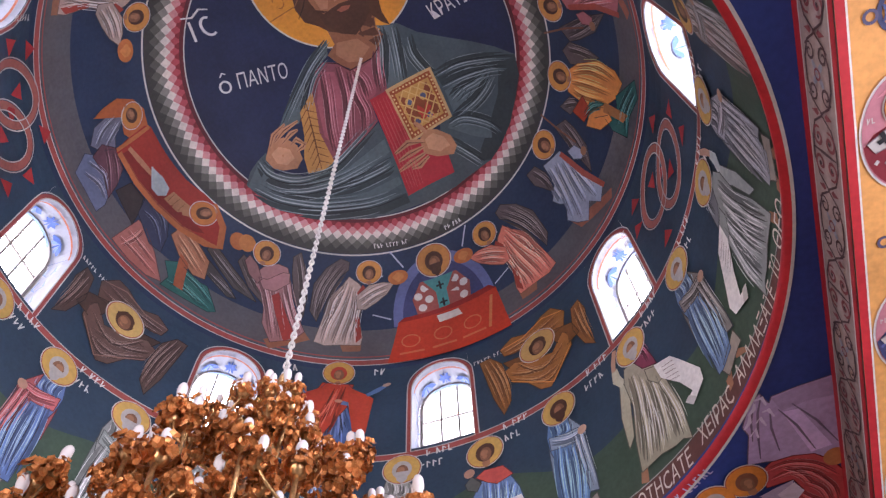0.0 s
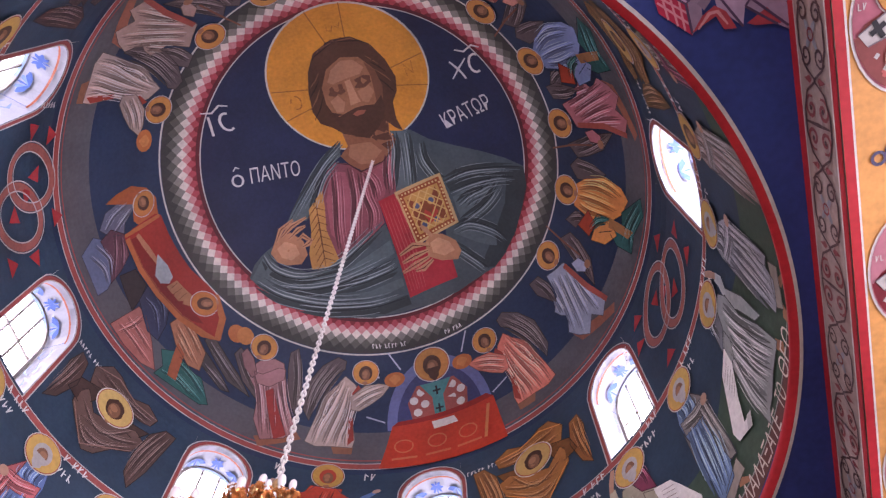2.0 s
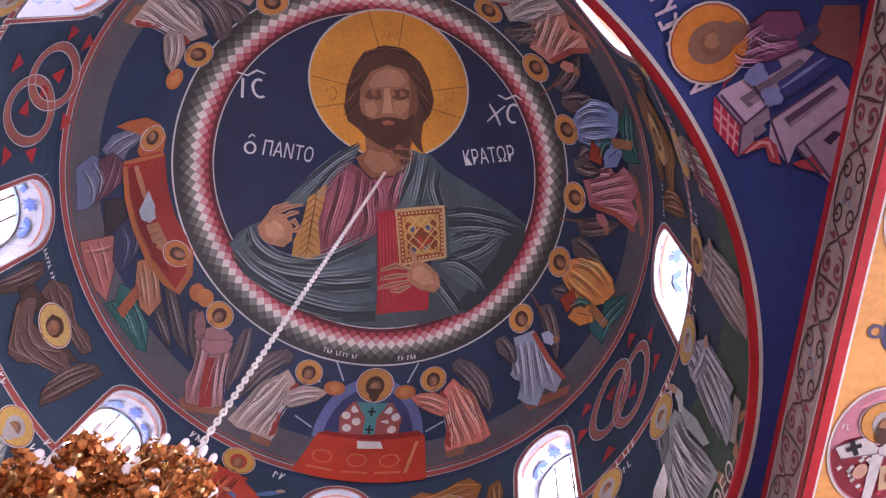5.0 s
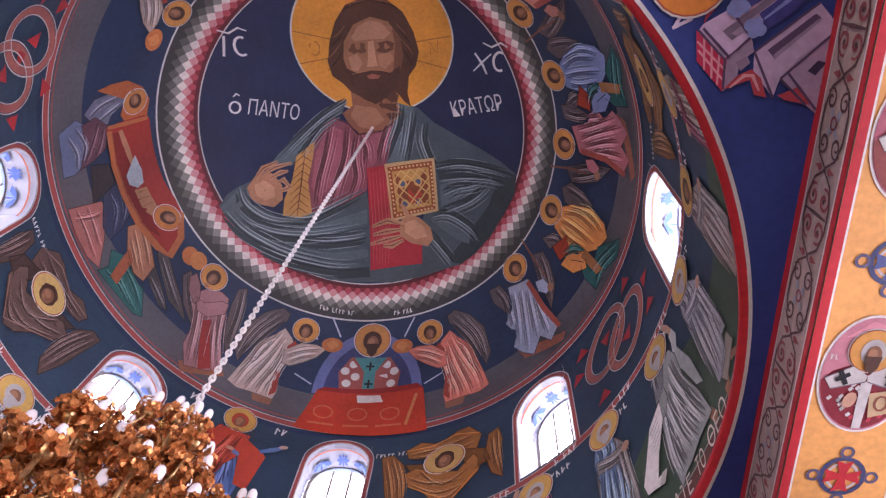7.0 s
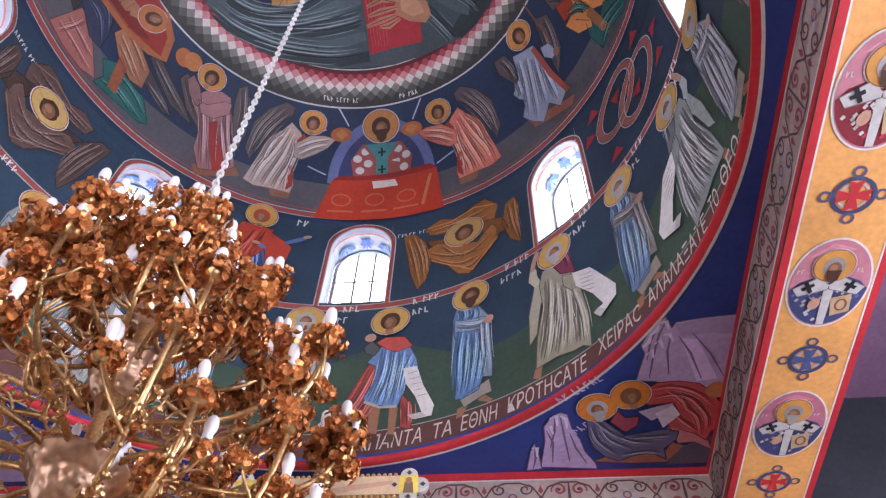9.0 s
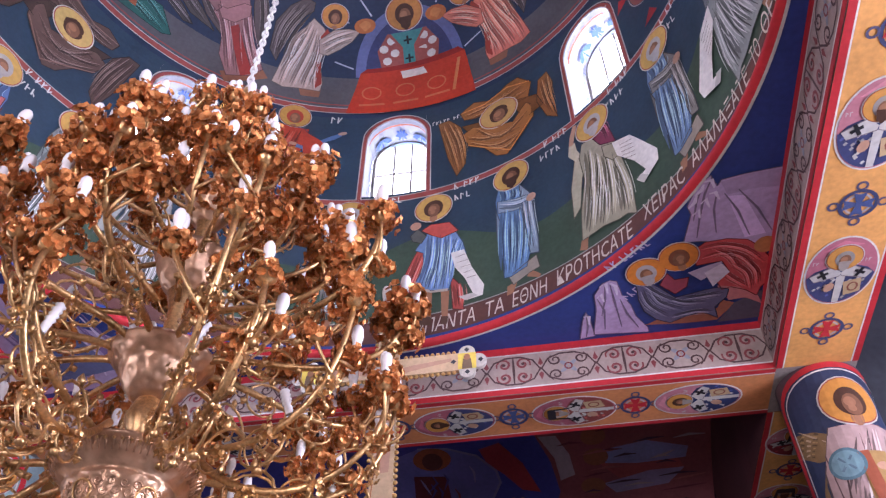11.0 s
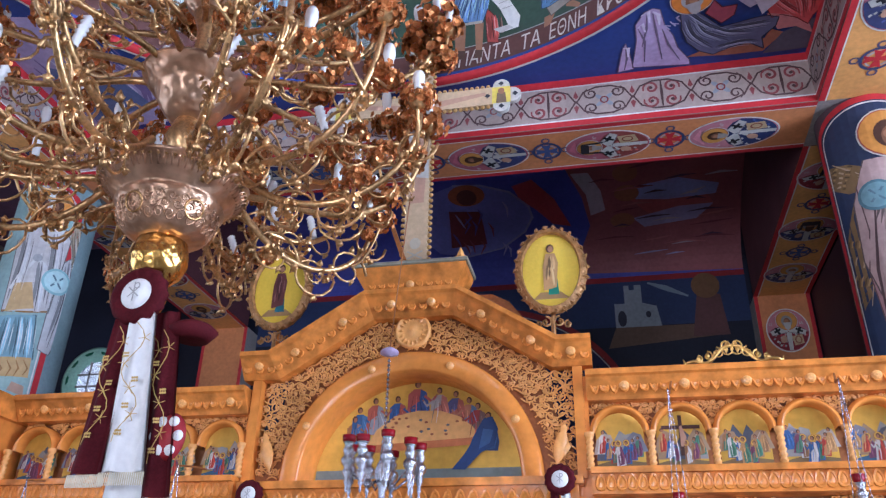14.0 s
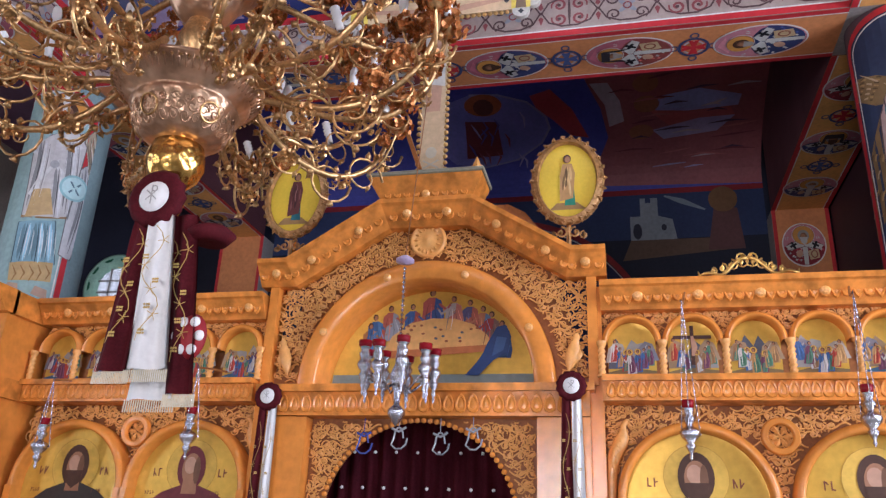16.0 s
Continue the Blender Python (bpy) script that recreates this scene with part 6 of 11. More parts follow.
# ---- paintings of the dome ----
def crown_painting():
    """Great round painting under the crown: half figure with halo and book, of plain shapes, in a chequered ring."""
    cv = Canvas(top_map, cell=0.14, base=0.004)
    # ring of small diamonds
    cx, cy = -0.05, 0.04
    N = 104
    rows = [(2.235, (0.05, 0.05, 0.045)), (2.19, (0.10, 0.105, 0.085)), (2.145, (0.24, 0.24, 0.21)), (2.10, (0.74, 0.68, 0.62)), (2.055, (0.62, 0.28, 0.28)), (2.01, (0.46, 0.07, 0.08)), (1.98, (0.24, 0.025, 0.03))]
    for k in range(N):
        for j, (r, c) in enumerate(rows):
            a = 2 * math.pi * (k + 0.5 * (j % 2)) / N
            w = math.pi / N
            P = lambda rr, aa: (cx + rr * math.cos(aa), cy + rr * math.sin(aa))
            h = 0.047
            cv.emit([P(r, a - w), P(r - h, a), P(r, a + w), P(r + h, a)], c, 1)
    for r, c, w, l in ((2.29, shade(WHITE, 0.8), 0.014, 1), (2.235, (0.05, 0.045, 0.045), 0.085, 0), (2.155, (0.05, 0.045, 0.045), 0.085, 0), (2.075, (0.05, 0.045, 0.045), 0.085, 0), (1.995, (0.05, 0.045, 0.045), 0.085, 0), (1.935, shade(WHITE, 0.7), 0.012, 2), (1.955, (0.12, 0.015, 0.02), 0.045, 1)):
        cv.loop(cx, cy, r, r, w, c, l, 120)
    n = 96
    cv.poly([(cx + 1.93 * math.cos(2 * math.pi * k / n), cy + 1.93 * math.sin(2 * math.pi * k / n)) for k in range(n)], NAVY, 0)
    hx, hy = 0.05, 1.10
    cv.ell(hx, hy, 0.97, 0.93, shade(WHITE, 0.7), 2, n=60)
    cv.ell(hx, hy, 0.95, 0.91, (0.66, 0.275, 0.03), 3, n=60)
    for ax, ay, bx, by in ((-0.12, 0.5, -0.2, 0.9), (0.12, 0.5, 0.2, 0.9), (-0.5, 0.0, -0.93, 0.1), (-0.5, -0.22, -0.9, -0.3), (0.5, 0.0, 0.93, 0.1), (0.5, -0.22, 0.9, -0.3)):
        cv.line([(hx + ax, hy + ay), (hx + bx, hy + by)], 0.012, 0.012, (0.30, 0.12, 0.02), 4)
    teal, wine = (0.062, 0.090, 0.098), (0.235, 0.070, 0.085)
    # mantle: far arm, shoulder strip, near shoulder and the wrap below
    cv.poly([(0.36, 0.33), (0.58, 0.28), (0.78, 0.11), (1.08, -0.03), (1.38, -0.15), (1.63, -0.26), (1.83, -0.38), (1.81, -0.62), (1.69, -0.89), (1.55, -1.16), (1.36, -1.40), (1.20, -1.54), (0.95, -1.65), (0.67, -1.77), (0.32, -1.86), (-0.12, -1.88), (-0.02, -1.60), (0.67, -1.19), (0.76, -0.41), (0.15, -0.45), (0.23, 0.04)], teal, 3)
    cv.poly([(1.47, -0.34), (1.83, -0.38), (1.81, -0.62), (1.69, -0.89), (1.55, -1.16), (1.36, -1.40), (1.20, -1.54), (1.01, -1.54), (1.27, -1.20), (1.51, -0.81), (1.59, -0.55)], shade(teal, 0.5), 4)
    cv.poly([(0.82, -0.45), (1.18, -0.36), (1.61, -0.34), (1.48, -0.46), (1.12, -0.53), (0.87, -0.60)], shade(teal, 0.55), 4)
    cv.poly([(0.88, -0.67), (1.20, -0.54), (1.55, -0.47), (1.37, -0.78), (1.16, -0.93), (0.91, -0.95)], shade(teal, 1.5), 4)
    cv.poly([(0.77, -1.11), (0.95, -0.99), (1.17, -1.03), (1.33, -1.12), (1.28, -1.32), (1.05, -1.25)], shade(teal, 1.35), 4)
    cv.poly([(-0.32, 0.36), (-0.60, 0.19), (-0.87, -0.04), (-1.10, -0.26), (-1.26, -0.44), (-1.02, -0.49), (-0.92, -0.37), (-0.75, -0.11), (-0.52, 0.09), (-0.38, 0.17)], shade(teal, 1.35), 4)
    cv.poly([(0.31, 0.33), (0.42, 0.17), (0.30, -0.18), (0.17, -0.47), (0.41, -0.47), (0.50, -0.19), (0.57, 0.08), (0.52, 0.28)], shade(teal, 1.5), 4)
    cv.poly([(-1.81, -0.88), (-1.73, -0.76), (-1.62, -0.69), (-1.49, -0.64), (-1.52, -0.74), (-1.47, -0.92), (-1.28, -1.01), (-1.17, -1.10), (-0.80, -1.15), (-0.53, -1.04), (-0.25, -0.93), (-0.07, -0.82), (-0.04, -1.00), (0.03, -1.74), (-0.12, -1.88), (-0.48, -1.85), (-0.92, -1.72), (-1.28, -1.51), (-1.56, -1.25), (-1.73, -1.04)], teal, 4)
    cv.poly([(-1.80, -0.90), (-1.62, -0.72), (-1.54, -0.81), (-1.41, -1.02), (-1.06, -1.18), (-0.65, -1.23), (-0.23, -1.10), (-0.06, -1.04), (-0.04, -1.21), (-0.35, -1.31), (-0.78, -1.32), (-1.19, -1.23), (-1.52, -1.09), (-1.70, -1.04)], shade(teal, 1.45), 5)
    cv.poly([(-1.37, -1.32), (-0.96, -1.49), (-0.46, -1.56), (-0.02, -1.51), (-0.01, -1.60), (-0.44, -1.69), (-0.93, -1.62), (-1.22, -1.47)], shade(teal, 1.4), 5)
    cv.poly([(-0.71, -1.72), (-0.43, -1.76), (0.01, -1.71), (0.03, -1.82), (-0.34, -1.85)], shade(teal, 0.5), 5)
    pleat(cv, [(-1.75, -0.98), (-1.50, -1.27), (-1.01, -1.56), (-0.37, -1.72)], teal, 6, 0.022)
    pleat(cv, [(-1.62, -0.72), (-1.54, -0.94), (-1.26, -1.15), (-0.79, -1.23)], teal, 6, 0.022)
    pleat(cv, [(-1.17, -1.11), (-0.80, -1.16), (-0.46, -1.03), (-0.08, -0.83)], teal, 6, 0.022)
    pleat(cv, [(-1.51, -1.14), (-1.18, -1.31), (-0.70, -1.37), (-0.05, -1.27)], teal, 6, 0.022)
    pleat(cv, [(-0.90, -1.41), (-0.55, -1.45), (-0.19, -1.42), (-0.04, -1.38)], teal, 6, 0.022)
    pleat(cv, [(-1.35, -1.44), (-1.00, -1.61), (-0.50, -1.74), (-0.04, -1.74)], teal, 6, 0.022)
    pleat(cv, [(0.36, 0.31), (0.33, 0.05), (0.23, -0.22), (0.15, -0.44)], teal, 6, -0.02)
    pleat(cv, [(0.52, 0.25), (0.49, -0.01), (0.45, -0.27), (0.41, -0.46)], teal, 6, -0.02)
    pleat(cv, [(0.67, 0.09), (0.66, -0.13), (0.76, -0.37), (0.82, -0.41)], teal, 6, -0.02)
    pleat(cv, [(0.82, -0.45), (1.11, -0.37), (1.40, -0.36), (1.78, -0.38)], teal, 6, -0.02)
    pleat(cv, [(0.87, -0.60), (1.16, -0.53), (1.48, -0.49), (1.69, -0.50)], teal, 6, -0.02)
    pleat(cv, [(0.93, -0.98), (1.19, -0.85), (1.37, -0.71), (1.52, -0.53)], teal, 6, -0.02)
    pleat(cv, [(0.81, -1.05), (1.02, -1.00), (1.29, -1.10), (1.43, -1.22)], teal, 6, -0.02)
    pleat(cv, [(0.75, -1.24), (0.92, -1.38), (1.04, -1.48), (1.12, -1.55)], teal, 6, -0.02)
    pleat(cv, [(0.93, -0.77), (1.10, -0.67), (1.28, -0.61), (1.48, -0.51)], teal, 6, -0.02)
    pleat(cv, [(-0.32, 0.34), (-0.60, 0.16), (-0.87, -0.08), (-1.23, -0.44)], teal, 6, 0.018)
    pleat(cv, [(-0.43, 0.14), (-0.67, -0.02), (-0.86, -0.29), (-0.94, -0.42)], teal, 6, 0.018)
    cv.line([(0.95, -0.43), (1.02, -0.31)], 0.016, 0.0064, (0.02, 0.022, 0.028), 8)
    cv.line([(0.98, -0.44), (1.07, -0.34)], 0.016, 0.0064, (0.02, 0.022, 0.028), 8)
    cv.line([(1.02, -0.77), (1.14, -0.66)], 0.016, 0.0064, (0.02, 0.022, 0.028), 8)
    cv.line([(1.06, -0.79), (1.18, -0.68)], 0.016, 0.0064, (0.02, 0.022, 0.028), 8)
    cv.line([(1.12, -0.82), (1.23, -0.71)], 0.016, 0.0064, (0.02, 0.022, 0.028), 8)
    # tunic, gold band and neck
    cv.poly([(-0.47, 0.11), (-0.32, 0.05), (-0.20, -0.09), (0.12, -0.03), (0.28, 0.10), (0.24, -0.18), (0.17, -0.49), (-0.08, -0.54), (-0.07, -0.81), (-0.25, -0.93), (-0.53, -1.04), (-0.76, -1.09), (-0.83, -0.69), (-0.78, -0.40), (-0.72, -0.12), (-0.60, 0.03)], wine, 5)
    cv.poly([(-0.56, 0.01), (-0.38, -0.05), (-0.40, -0.39), (-0.52, -0.75), (-0.68, -0.93), (-0.78, -0.76), (-0.72, -0.33)], shade(wine, 1.5), 6)
    cv.poly([(-0.13, -0.15), (0.13, -0.06), (0.11, -0.31), (0.01, -0.49), (-0.14, -0.53), (-0.19, -0.33)], shade(wine, 1.35), 6)
    pleat(cv, [(-0.51, 0.03), (-0.58, -0.32), (-0.67, -0.69), (-0.71, -1.04)], wine, 7, 0.018)
    pleat(cv, [(-0.31, -0.01), (-0.35, -0.38), (-0.45, -0.71), (-0.53, -1.00)], wine, 7, 0.018)
    pleat(cv, [(-0.20, -0.11), (-0.23, -0.41), (-0.20, -0.66), (-0.29, -0.92)], wine, 7, 0.018)
    pleat(cv, [(-0.16, -0.11), (-0.08, -0.29), (-0.08, -0.51)], wine, 7, 0.018)
    pleat(cv, [(0.21, 0.03), (0.13, -0.20), (0.09, -0.46)], wine, 7, 0.018)
    cv.line([(-0.46, 0.10), (-0.30, 0.03), (-0.19, -0.10), (0.13, -0.04), (0.28, 0.09)], 0.018, 0.0072, (0.05, 0.012, 0.016), 8)
    cv.poly([(-0.73, -0.18), (-0.76, -0.40), (-0.82, -0.69), (-0.76, -1.09), (-0.90, -1.13), (-1.11, -1.09), (-1.10, -0.90), (-1.01, -0.66), (-0.96, -0.37)], (0.48, 0.24, 0.065), 7)
    cv.line([(-0.85, -0.29), (-0.90, -0.69), (-0.94, -1.11)], 0.018, 0.0072, (0.13, 0.05, 0.015), 8)
    cv.line([(-1.01, -0.48), (-0.88, -0.37), (-0.76, -0.45)], 0.015, 0.006, (0.15, 0.06, 0.015), 8)
    cv.line([(-1.01, -0.58), (-0.88, -0.46), (-0.77, -0.55)], 0.015, 0.006, (0.15, 0.06, 0.015), 8)
    cv.line([(-1.02, -0.67), (-0.89, -0.56), (-0.78, -0.64)], 0.015, 0.006, (0.15, 0.06, 0.015), 8)
    cv.line([(-1.02, -0.76), (-0.91, -0.65), (-0.79, -0.73)], 0.015, 0.006, (0.15, 0.06, 0.015), 8)
    cv.line([(-1.03, -0.85), (-0.91, -0.74), (-0.80, -0.82)], 0.015, 0.006, (0.15, 0.06, 0.015), 8)
    cv.line([(-1.03, -0.94), (-0.92, -0.83), (-0.80, -0.92)], 0.015, 0.006, (0.15, 0.06, 0.015), 8)
    cv.line([(-1.04, -1.03), (-0.92, -0.92), (-0.81, -1.01)], 0.015, 0.006, (0.15, 0.06, 0.015), 8)
    cv.line([(-1.04, -1.12), (-0.93, -1.01), (-0.81, -1.09)], 0.015, 0.006, (0.15, 0.06, 0.015), 8)
    cv.poly([(-0.27, 0.49), (0.37, 0.55), (0.31, 0.30), (0.37, 0.20), (0.28, 0.09), (0.13, -0.04), (-0.16, -0.10), (-0.30, 0.03), (-0.38, 0.17), (-0.25, 0.27)], (0.26, 0.11, 0.055), 6)
    cv.poly([(-0.22, 0.28), (0.04, 0.25), (0.15, 0.10), (-0.02, -0.03), (-0.17, -0.00), (-0.28, 0.14)], (0.36, 0.17, 0.09), 7)
    cv.poly([(0.03, 0.35), (0.35, 0.55), (0.30, 0.28), (0.35, 0.18), (0.23, 0.09), (0.15, 0.21)], (0.10, 0.04, 0.022), 7)
    # jewelled book
    cv.poly([(-0.08, -0.53), (0.17, -0.48), (0.28, -1.18), (0.67, -1.20), (0.70, -1.62), (0.03, -1.75)], (0.42, 0.03, 0.04), 8)
    cv.line([(-0.05, -0.56), (0.02, -1.17), (0.07, -1.69)], 0.012, 0.0048, (0.52, 0.09, 0.09), 9)
    cv.line([(-0.00, -0.56), (0.06, -1.17), (0.11, -1.68)], 0.012, 0.0048, (0.52, 0.09, 0.09), 9)
    cv.line([(0.04, -0.56), (0.11, -1.16), (0.15, -1.68)], 0.012, 0.0048, (0.52, 0.09, 0.09), 9)
    cv.line([(0.09, -0.55), (0.15, -1.16), (0.18, -1.68)], 0.012, 0.0048, (0.52, 0.09, 0.09), 9)
    cv.line([(0.13, -0.55), (0.20, -1.15), (0.22, -1.67)], 0.012, 0.0048, (0.52, 0.09, 0.09), 9)
    cv.line([(0.17, -0.54), (0.24, -1.15), (0.26, -1.67)], 0.012, 0.0048, (0.52, 0.09, 0.09), 9)
    cv.poly([(0.15, -0.47), (0.80, -0.34), (0.88, -0.99), (0.27, -1.18)], (0.52, 0.34, 0.16), 9)
    cv.poly([(0.19, -0.51), (0.77, -0.38), (0.84, -0.97), (0.29, -1.14)], (0.30, 0.075, 0.02), 10)
    cv.poly([(0.25, -0.56), (0.73, -0.46), (0.79, -0.93), (0.34, -1.06)], (0.50, 0.27, 0.07), 11)
    cv.poly([(0.29, -0.59), (0.43, -0.67), (0.61, -0.62), (0.69, -0.50), (0.74, -0.71), (0.75, -0.91), (0.57, -0.91), (0.37, -1.02), (0.33, -0.79)], (0.24, 0.06, 0.02), 12)
    cv.ell(0.40, -0.70, 0.055, 0.055, (0.55, 0.34, 0.12), 13)
    cv.ell(0.40, -0.70, 0.036, 0.036, (0.08, 0.10, 0.20), 14)
    cv.ell(0.60, -0.66, 0.055, 0.055, (0.55, 0.34, 0.12), 13)
    cv.ell(0.60, -0.66, 0.036, 0.036, (0.08, 0.10, 0.20), 14)
    cv.ell(0.44, -0.95, 0.055, 0.055, (0.55, 0.34, 0.12), 13)
    cv.ell(0.44, -0.95, 0.036, 0.036, (0.08, 0.10, 0.20), 14)
    cv.ell(0.61, -0.91, 0.055, 0.055, (0.55, 0.34, 0.12), 13)
    cv.ell(0.61, -0.91, 0.036, 0.036, (0.08, 0.10, 0.20), 14)
    cv.poly([(0.46, -0.84), (0.49, -0.76), (0.56, -0.82), (0.61, -0.75), (0.66, -0.81), (0.61, -0.87), (0.67, -0.93), (0.57, -0.92), (0.48, -0.97), (0.50, -0.89)], (0.50, 0.05, 0.03), 13)
    # lattice and studded border of the book cover
    cover = lambda u, v: (0.25 + 0.48 * u + v * (0.09 - 0.03 * u), -0.56 + 0.10 * u - v * (0.50 - 0.03 * u))
    for k in range(1, 4):
        cv.line([cover(k / 4, 0), cover(1, 1 - k / 4)], 0.016, 0.016, (0.62, 0.40, 0.14), 12)
        cv.line([cover(0, k / 4), cover(1 - k / 4, 1)], 0.016, 0.016, (0.62, 0.40, 0.14), 12)
        cv.line([cover(k / 4, 0), cover(0, k / 4)], 0.016, 0.016, (0.62, 0.40, 0.14), 12)
        cv.line([cover(1, k / 4), cover(k / 4, 1)], 0.016, 0.016, (0.62, 0.40, 0.14), 12)
    for k in range(11):
        for u, v in ((k / 10, -0.075), (k / 10, 1.075), (-0.065, k / 10), (1.065, k / 10)):
            cv.ell(*cover(u, v), 0.014, 0.014, (0.66, 0.46, 0.20), 12, n=8)
    # holding hand and blessing hand
    cv.poly([(0.38, -1.17), (0.49, -1.07), (0.64, -1.10), (0.79, -1.20), (0.83, -1.33), (0.76, -1.42), (0.55, -1.41), (0.39, -1.34)], (0.42, 0.20, 0.10), 13)
    cv.poly([(0.45, -1.18), (0.57, -1.13), (0.70, -1.20), (0.75, -1.31), (0.60, -1.36), (0.46, -1.30)], (0.54, 0.29, 0.16), 14)
    cv.line([(0.43, -1.19), (0.22, -1.17), (0.02, -1.25)], 0.075, 0.035, (0.46, 0.23, 0.125), 15)
    cv.line([(0.44, -1.22), (0.22, -1.17), (0.02, -1.25)], 0.012, 0.0048, (0.10, 0.035, 0.018), 16)
    cv.line([(0.41, -1.26), (0.21, -1.30), (0.03, -1.35)], 0.075, 0.035, (0.46, 0.23, 0.125), 15)
    cv.line([(0.41, -1.26), (0.21, -1.30), (0.03, -1.35)], 0.012, 0.0048, (0.10, 0.035, 0.018), 16)
    cv.line([(0.40, -1.34), (0.20, -1.40), (0.01, -1.46)], 0.075, 0.035, (0.46, 0.23, 0.125), 15)
    cv.line([(0.40, -1.34), (0.20, -1.40), (0.01, -1.46)], 0.012, 0.0048, (0.10, 0.035, 0.018), 16)
    cv.line([(0.44, -1.38), (0.29, -1.46), (0.18, -1.47)], 0.075, 0.035, (0.46, 0.23, 0.125), 15)
    cv.line([(0.44, -1.38), (0.29, -1.46), (0.18, -1.47)], 0.012, 0.0048, (0.10, 0.035, 0.018), 16)
    cv.line([(0.50, -1.11), (0.43, -1.01), (0.38, -0.95)], 0.07, 0.035, (0.46, 0.23, 0.125), 15)
    cv.poly([(-1.53, -0.71), (-1.44, -0.58), (-1.25, -0.56), (-1.13, -0.72), (-1.12, -0.90), (-1.22, -0.98), (-1.38, -0.93), (-1.48, -0.85)], (0.42, 0.20, 0.10), 13)
    cv.poly([(-1.45, -0.69), (-1.34, -0.64), (-1.23, -0.73), (-1.21, -0.86), (-1.32, -0.89), (-1.42, -0.82)], (0.54, 0.29, 0.16), 14)
    cv.line([(-1.44, -0.61), (-1.35, -0.49), (-1.18, -0.42)], 0.07, 0.03, (0.46, 0.23, 0.125), 15)
    cv.line([(-1.44, -0.61), (-1.35, -0.49), (-1.18, -0.42)], 0.011, 0.0044, (0.10, 0.035, 0.018), 16)
    cv.line([(-1.37, -0.58), (-1.22, -0.49), (-1.02, -0.45)], 0.07, 0.03, (0.46, 0.23, 0.125), 15)
    cv.line([(-1.37, -0.58), (-1.22, -0.49), (-1.02, -0.45)], 0.011, 0.0044, (0.10, 0.035, 0.018), 16)
    cv.line([(-1.29, -0.63), (-1.15, -0.56), (-1.06, -0.55)], 0.07, 0.03, (0.46, 0.23, 0.125), 15)
    cv.line([(-1.29, -0.63), (-1.15, -0.56), (-1.06, -0.55)], 0.011, 0.0044, (0.10, 0.035, 0.018), 16)
    cv.line([(-1.20, -0.69), (-1.12, -0.65), (-1.03, -0.76)], 0.07, 0.03, (0.46, 0.23, 0.125), 15)
    cv.line([(-1.20, -0.69), (-1.12, -0.65), (-1.03, -0.76)], 0.011, 0.0044, (0.10, 0.035, 0.018), 16)
    cv.line([(-1.16, -0.79), (-1.07, -0.77), (-1.02, -0.73)], 0.07, 0.03, (0.46, 0.23, 0.125), 15)
    cv.line([(-1.16, -0.79), (-1.07, -0.77), (-1.02, -0.73)], 0.011, 0.0044, (0.10, 0.035, 0.018), 16)
    # hair, face planes and beard
    cv.poly([(-0.00, 1.62), (-0.25, 1.52), (-0.39, 1.32), (-0.48, 1.07), (-0.52, 0.82), (-0.48, 0.65), (-0.35, 0.55), (-0.25, 0.44), (0.04, 0.30), (0.30, 0.49), (0.40, 0.36), (0.49, 0.29), (0.45, 0.47), (0.47, 0.68), (0.56, 0.81), (0.60, 0.99), (0.54, 1.23), (0.42, 1.46), (0.23, 1.60)], (0.085, 0.036, 0.018), 8)
    cv.line([(-0.33, 0.97), (-0.42, 0.83), (-0.53, 0.71)], 0.016, 0.0064, (0.035, 0.014, 0.008), 9)
    cv.line([(-0.34, 1.07), (-0.42, 0.96), (-0.53, 0.85)], 0.016, 0.0064, (0.20, 0.09, 0.045), 9)
    cv.line([(-0.31, 1.18), (-0.40, 1.08), (-0.50, 0.99)], 0.016, 0.0064, (0.035, 0.014, 0.008), 9)
    cv.line([(-0.28, 1.27), (-0.35, 1.19), (-0.44, 1.12)], 0.016, 0.0064, (0.20, 0.09, 0.045), 9)
    cv.line([(0.02, 1.59), (-0.25, 1.48), (-0.32, 1.42)], 0.016, 0.0064, (0.035, 0.014, 0.008), 9)
    cv.line([(0.02, 1.59), (-0.16, 1.55), (-0.21, 1.51)], 0.016, 0.0064, (0.20, 0.09, 0.045), 9)
    cv.line([(0.02, 1.59), (-0.07, 1.60), (-0.10, 1.57)], 0.016, 0.0064, (0.035, 0.014, 0.008), 9)
    cv.line([(0.02, 1.59), (0.03, 1.62), (0.03, 1.59)], 0.016, 0.0064, (0.20, 0.09, 0.045), 9)
    cv.line([(0.02, 1.59), (0.13, 1.61), (0.16, 1.59)], 0.016, 0.0064, (0.035, 0.014, 0.008), 9)
    cv.line([(0.02, 1.59), (0.22, 1.58), (0.27, 1.55)], 0.016, 0.0064, (0.20, 0.09, 0.045), 9)
    cv.line([(0.02, 1.59), (0.30, 1.53), (0.38, 1.48)], 0.016, 0.0064, (0.035, 0.014, 0.008), 9)
    cv.line([(0.32, 1.33), (0.39, 1.26), (0.44, 1.20)], 0.016, 0.0064, (0.20, 0.09, 0.045), 9)
    cv.line([(0.36, 1.24), (0.44, 1.16), (0.50, 1.08)], 0.016, 0.0064, (0.035, 0.014, 0.008), 9)
    cv.line([(0.38, 1.14), (0.47, 1.04), (0.53, 0.95)], 0.016, 0.0064, (0.20, 0.09, 0.045), 9)
    cv.line([(0.38, 1.04), (0.47, 0.91), (0.53, 0.80)], 0.016, 0.0064, (0.035, 0.014, 0.008), 9)
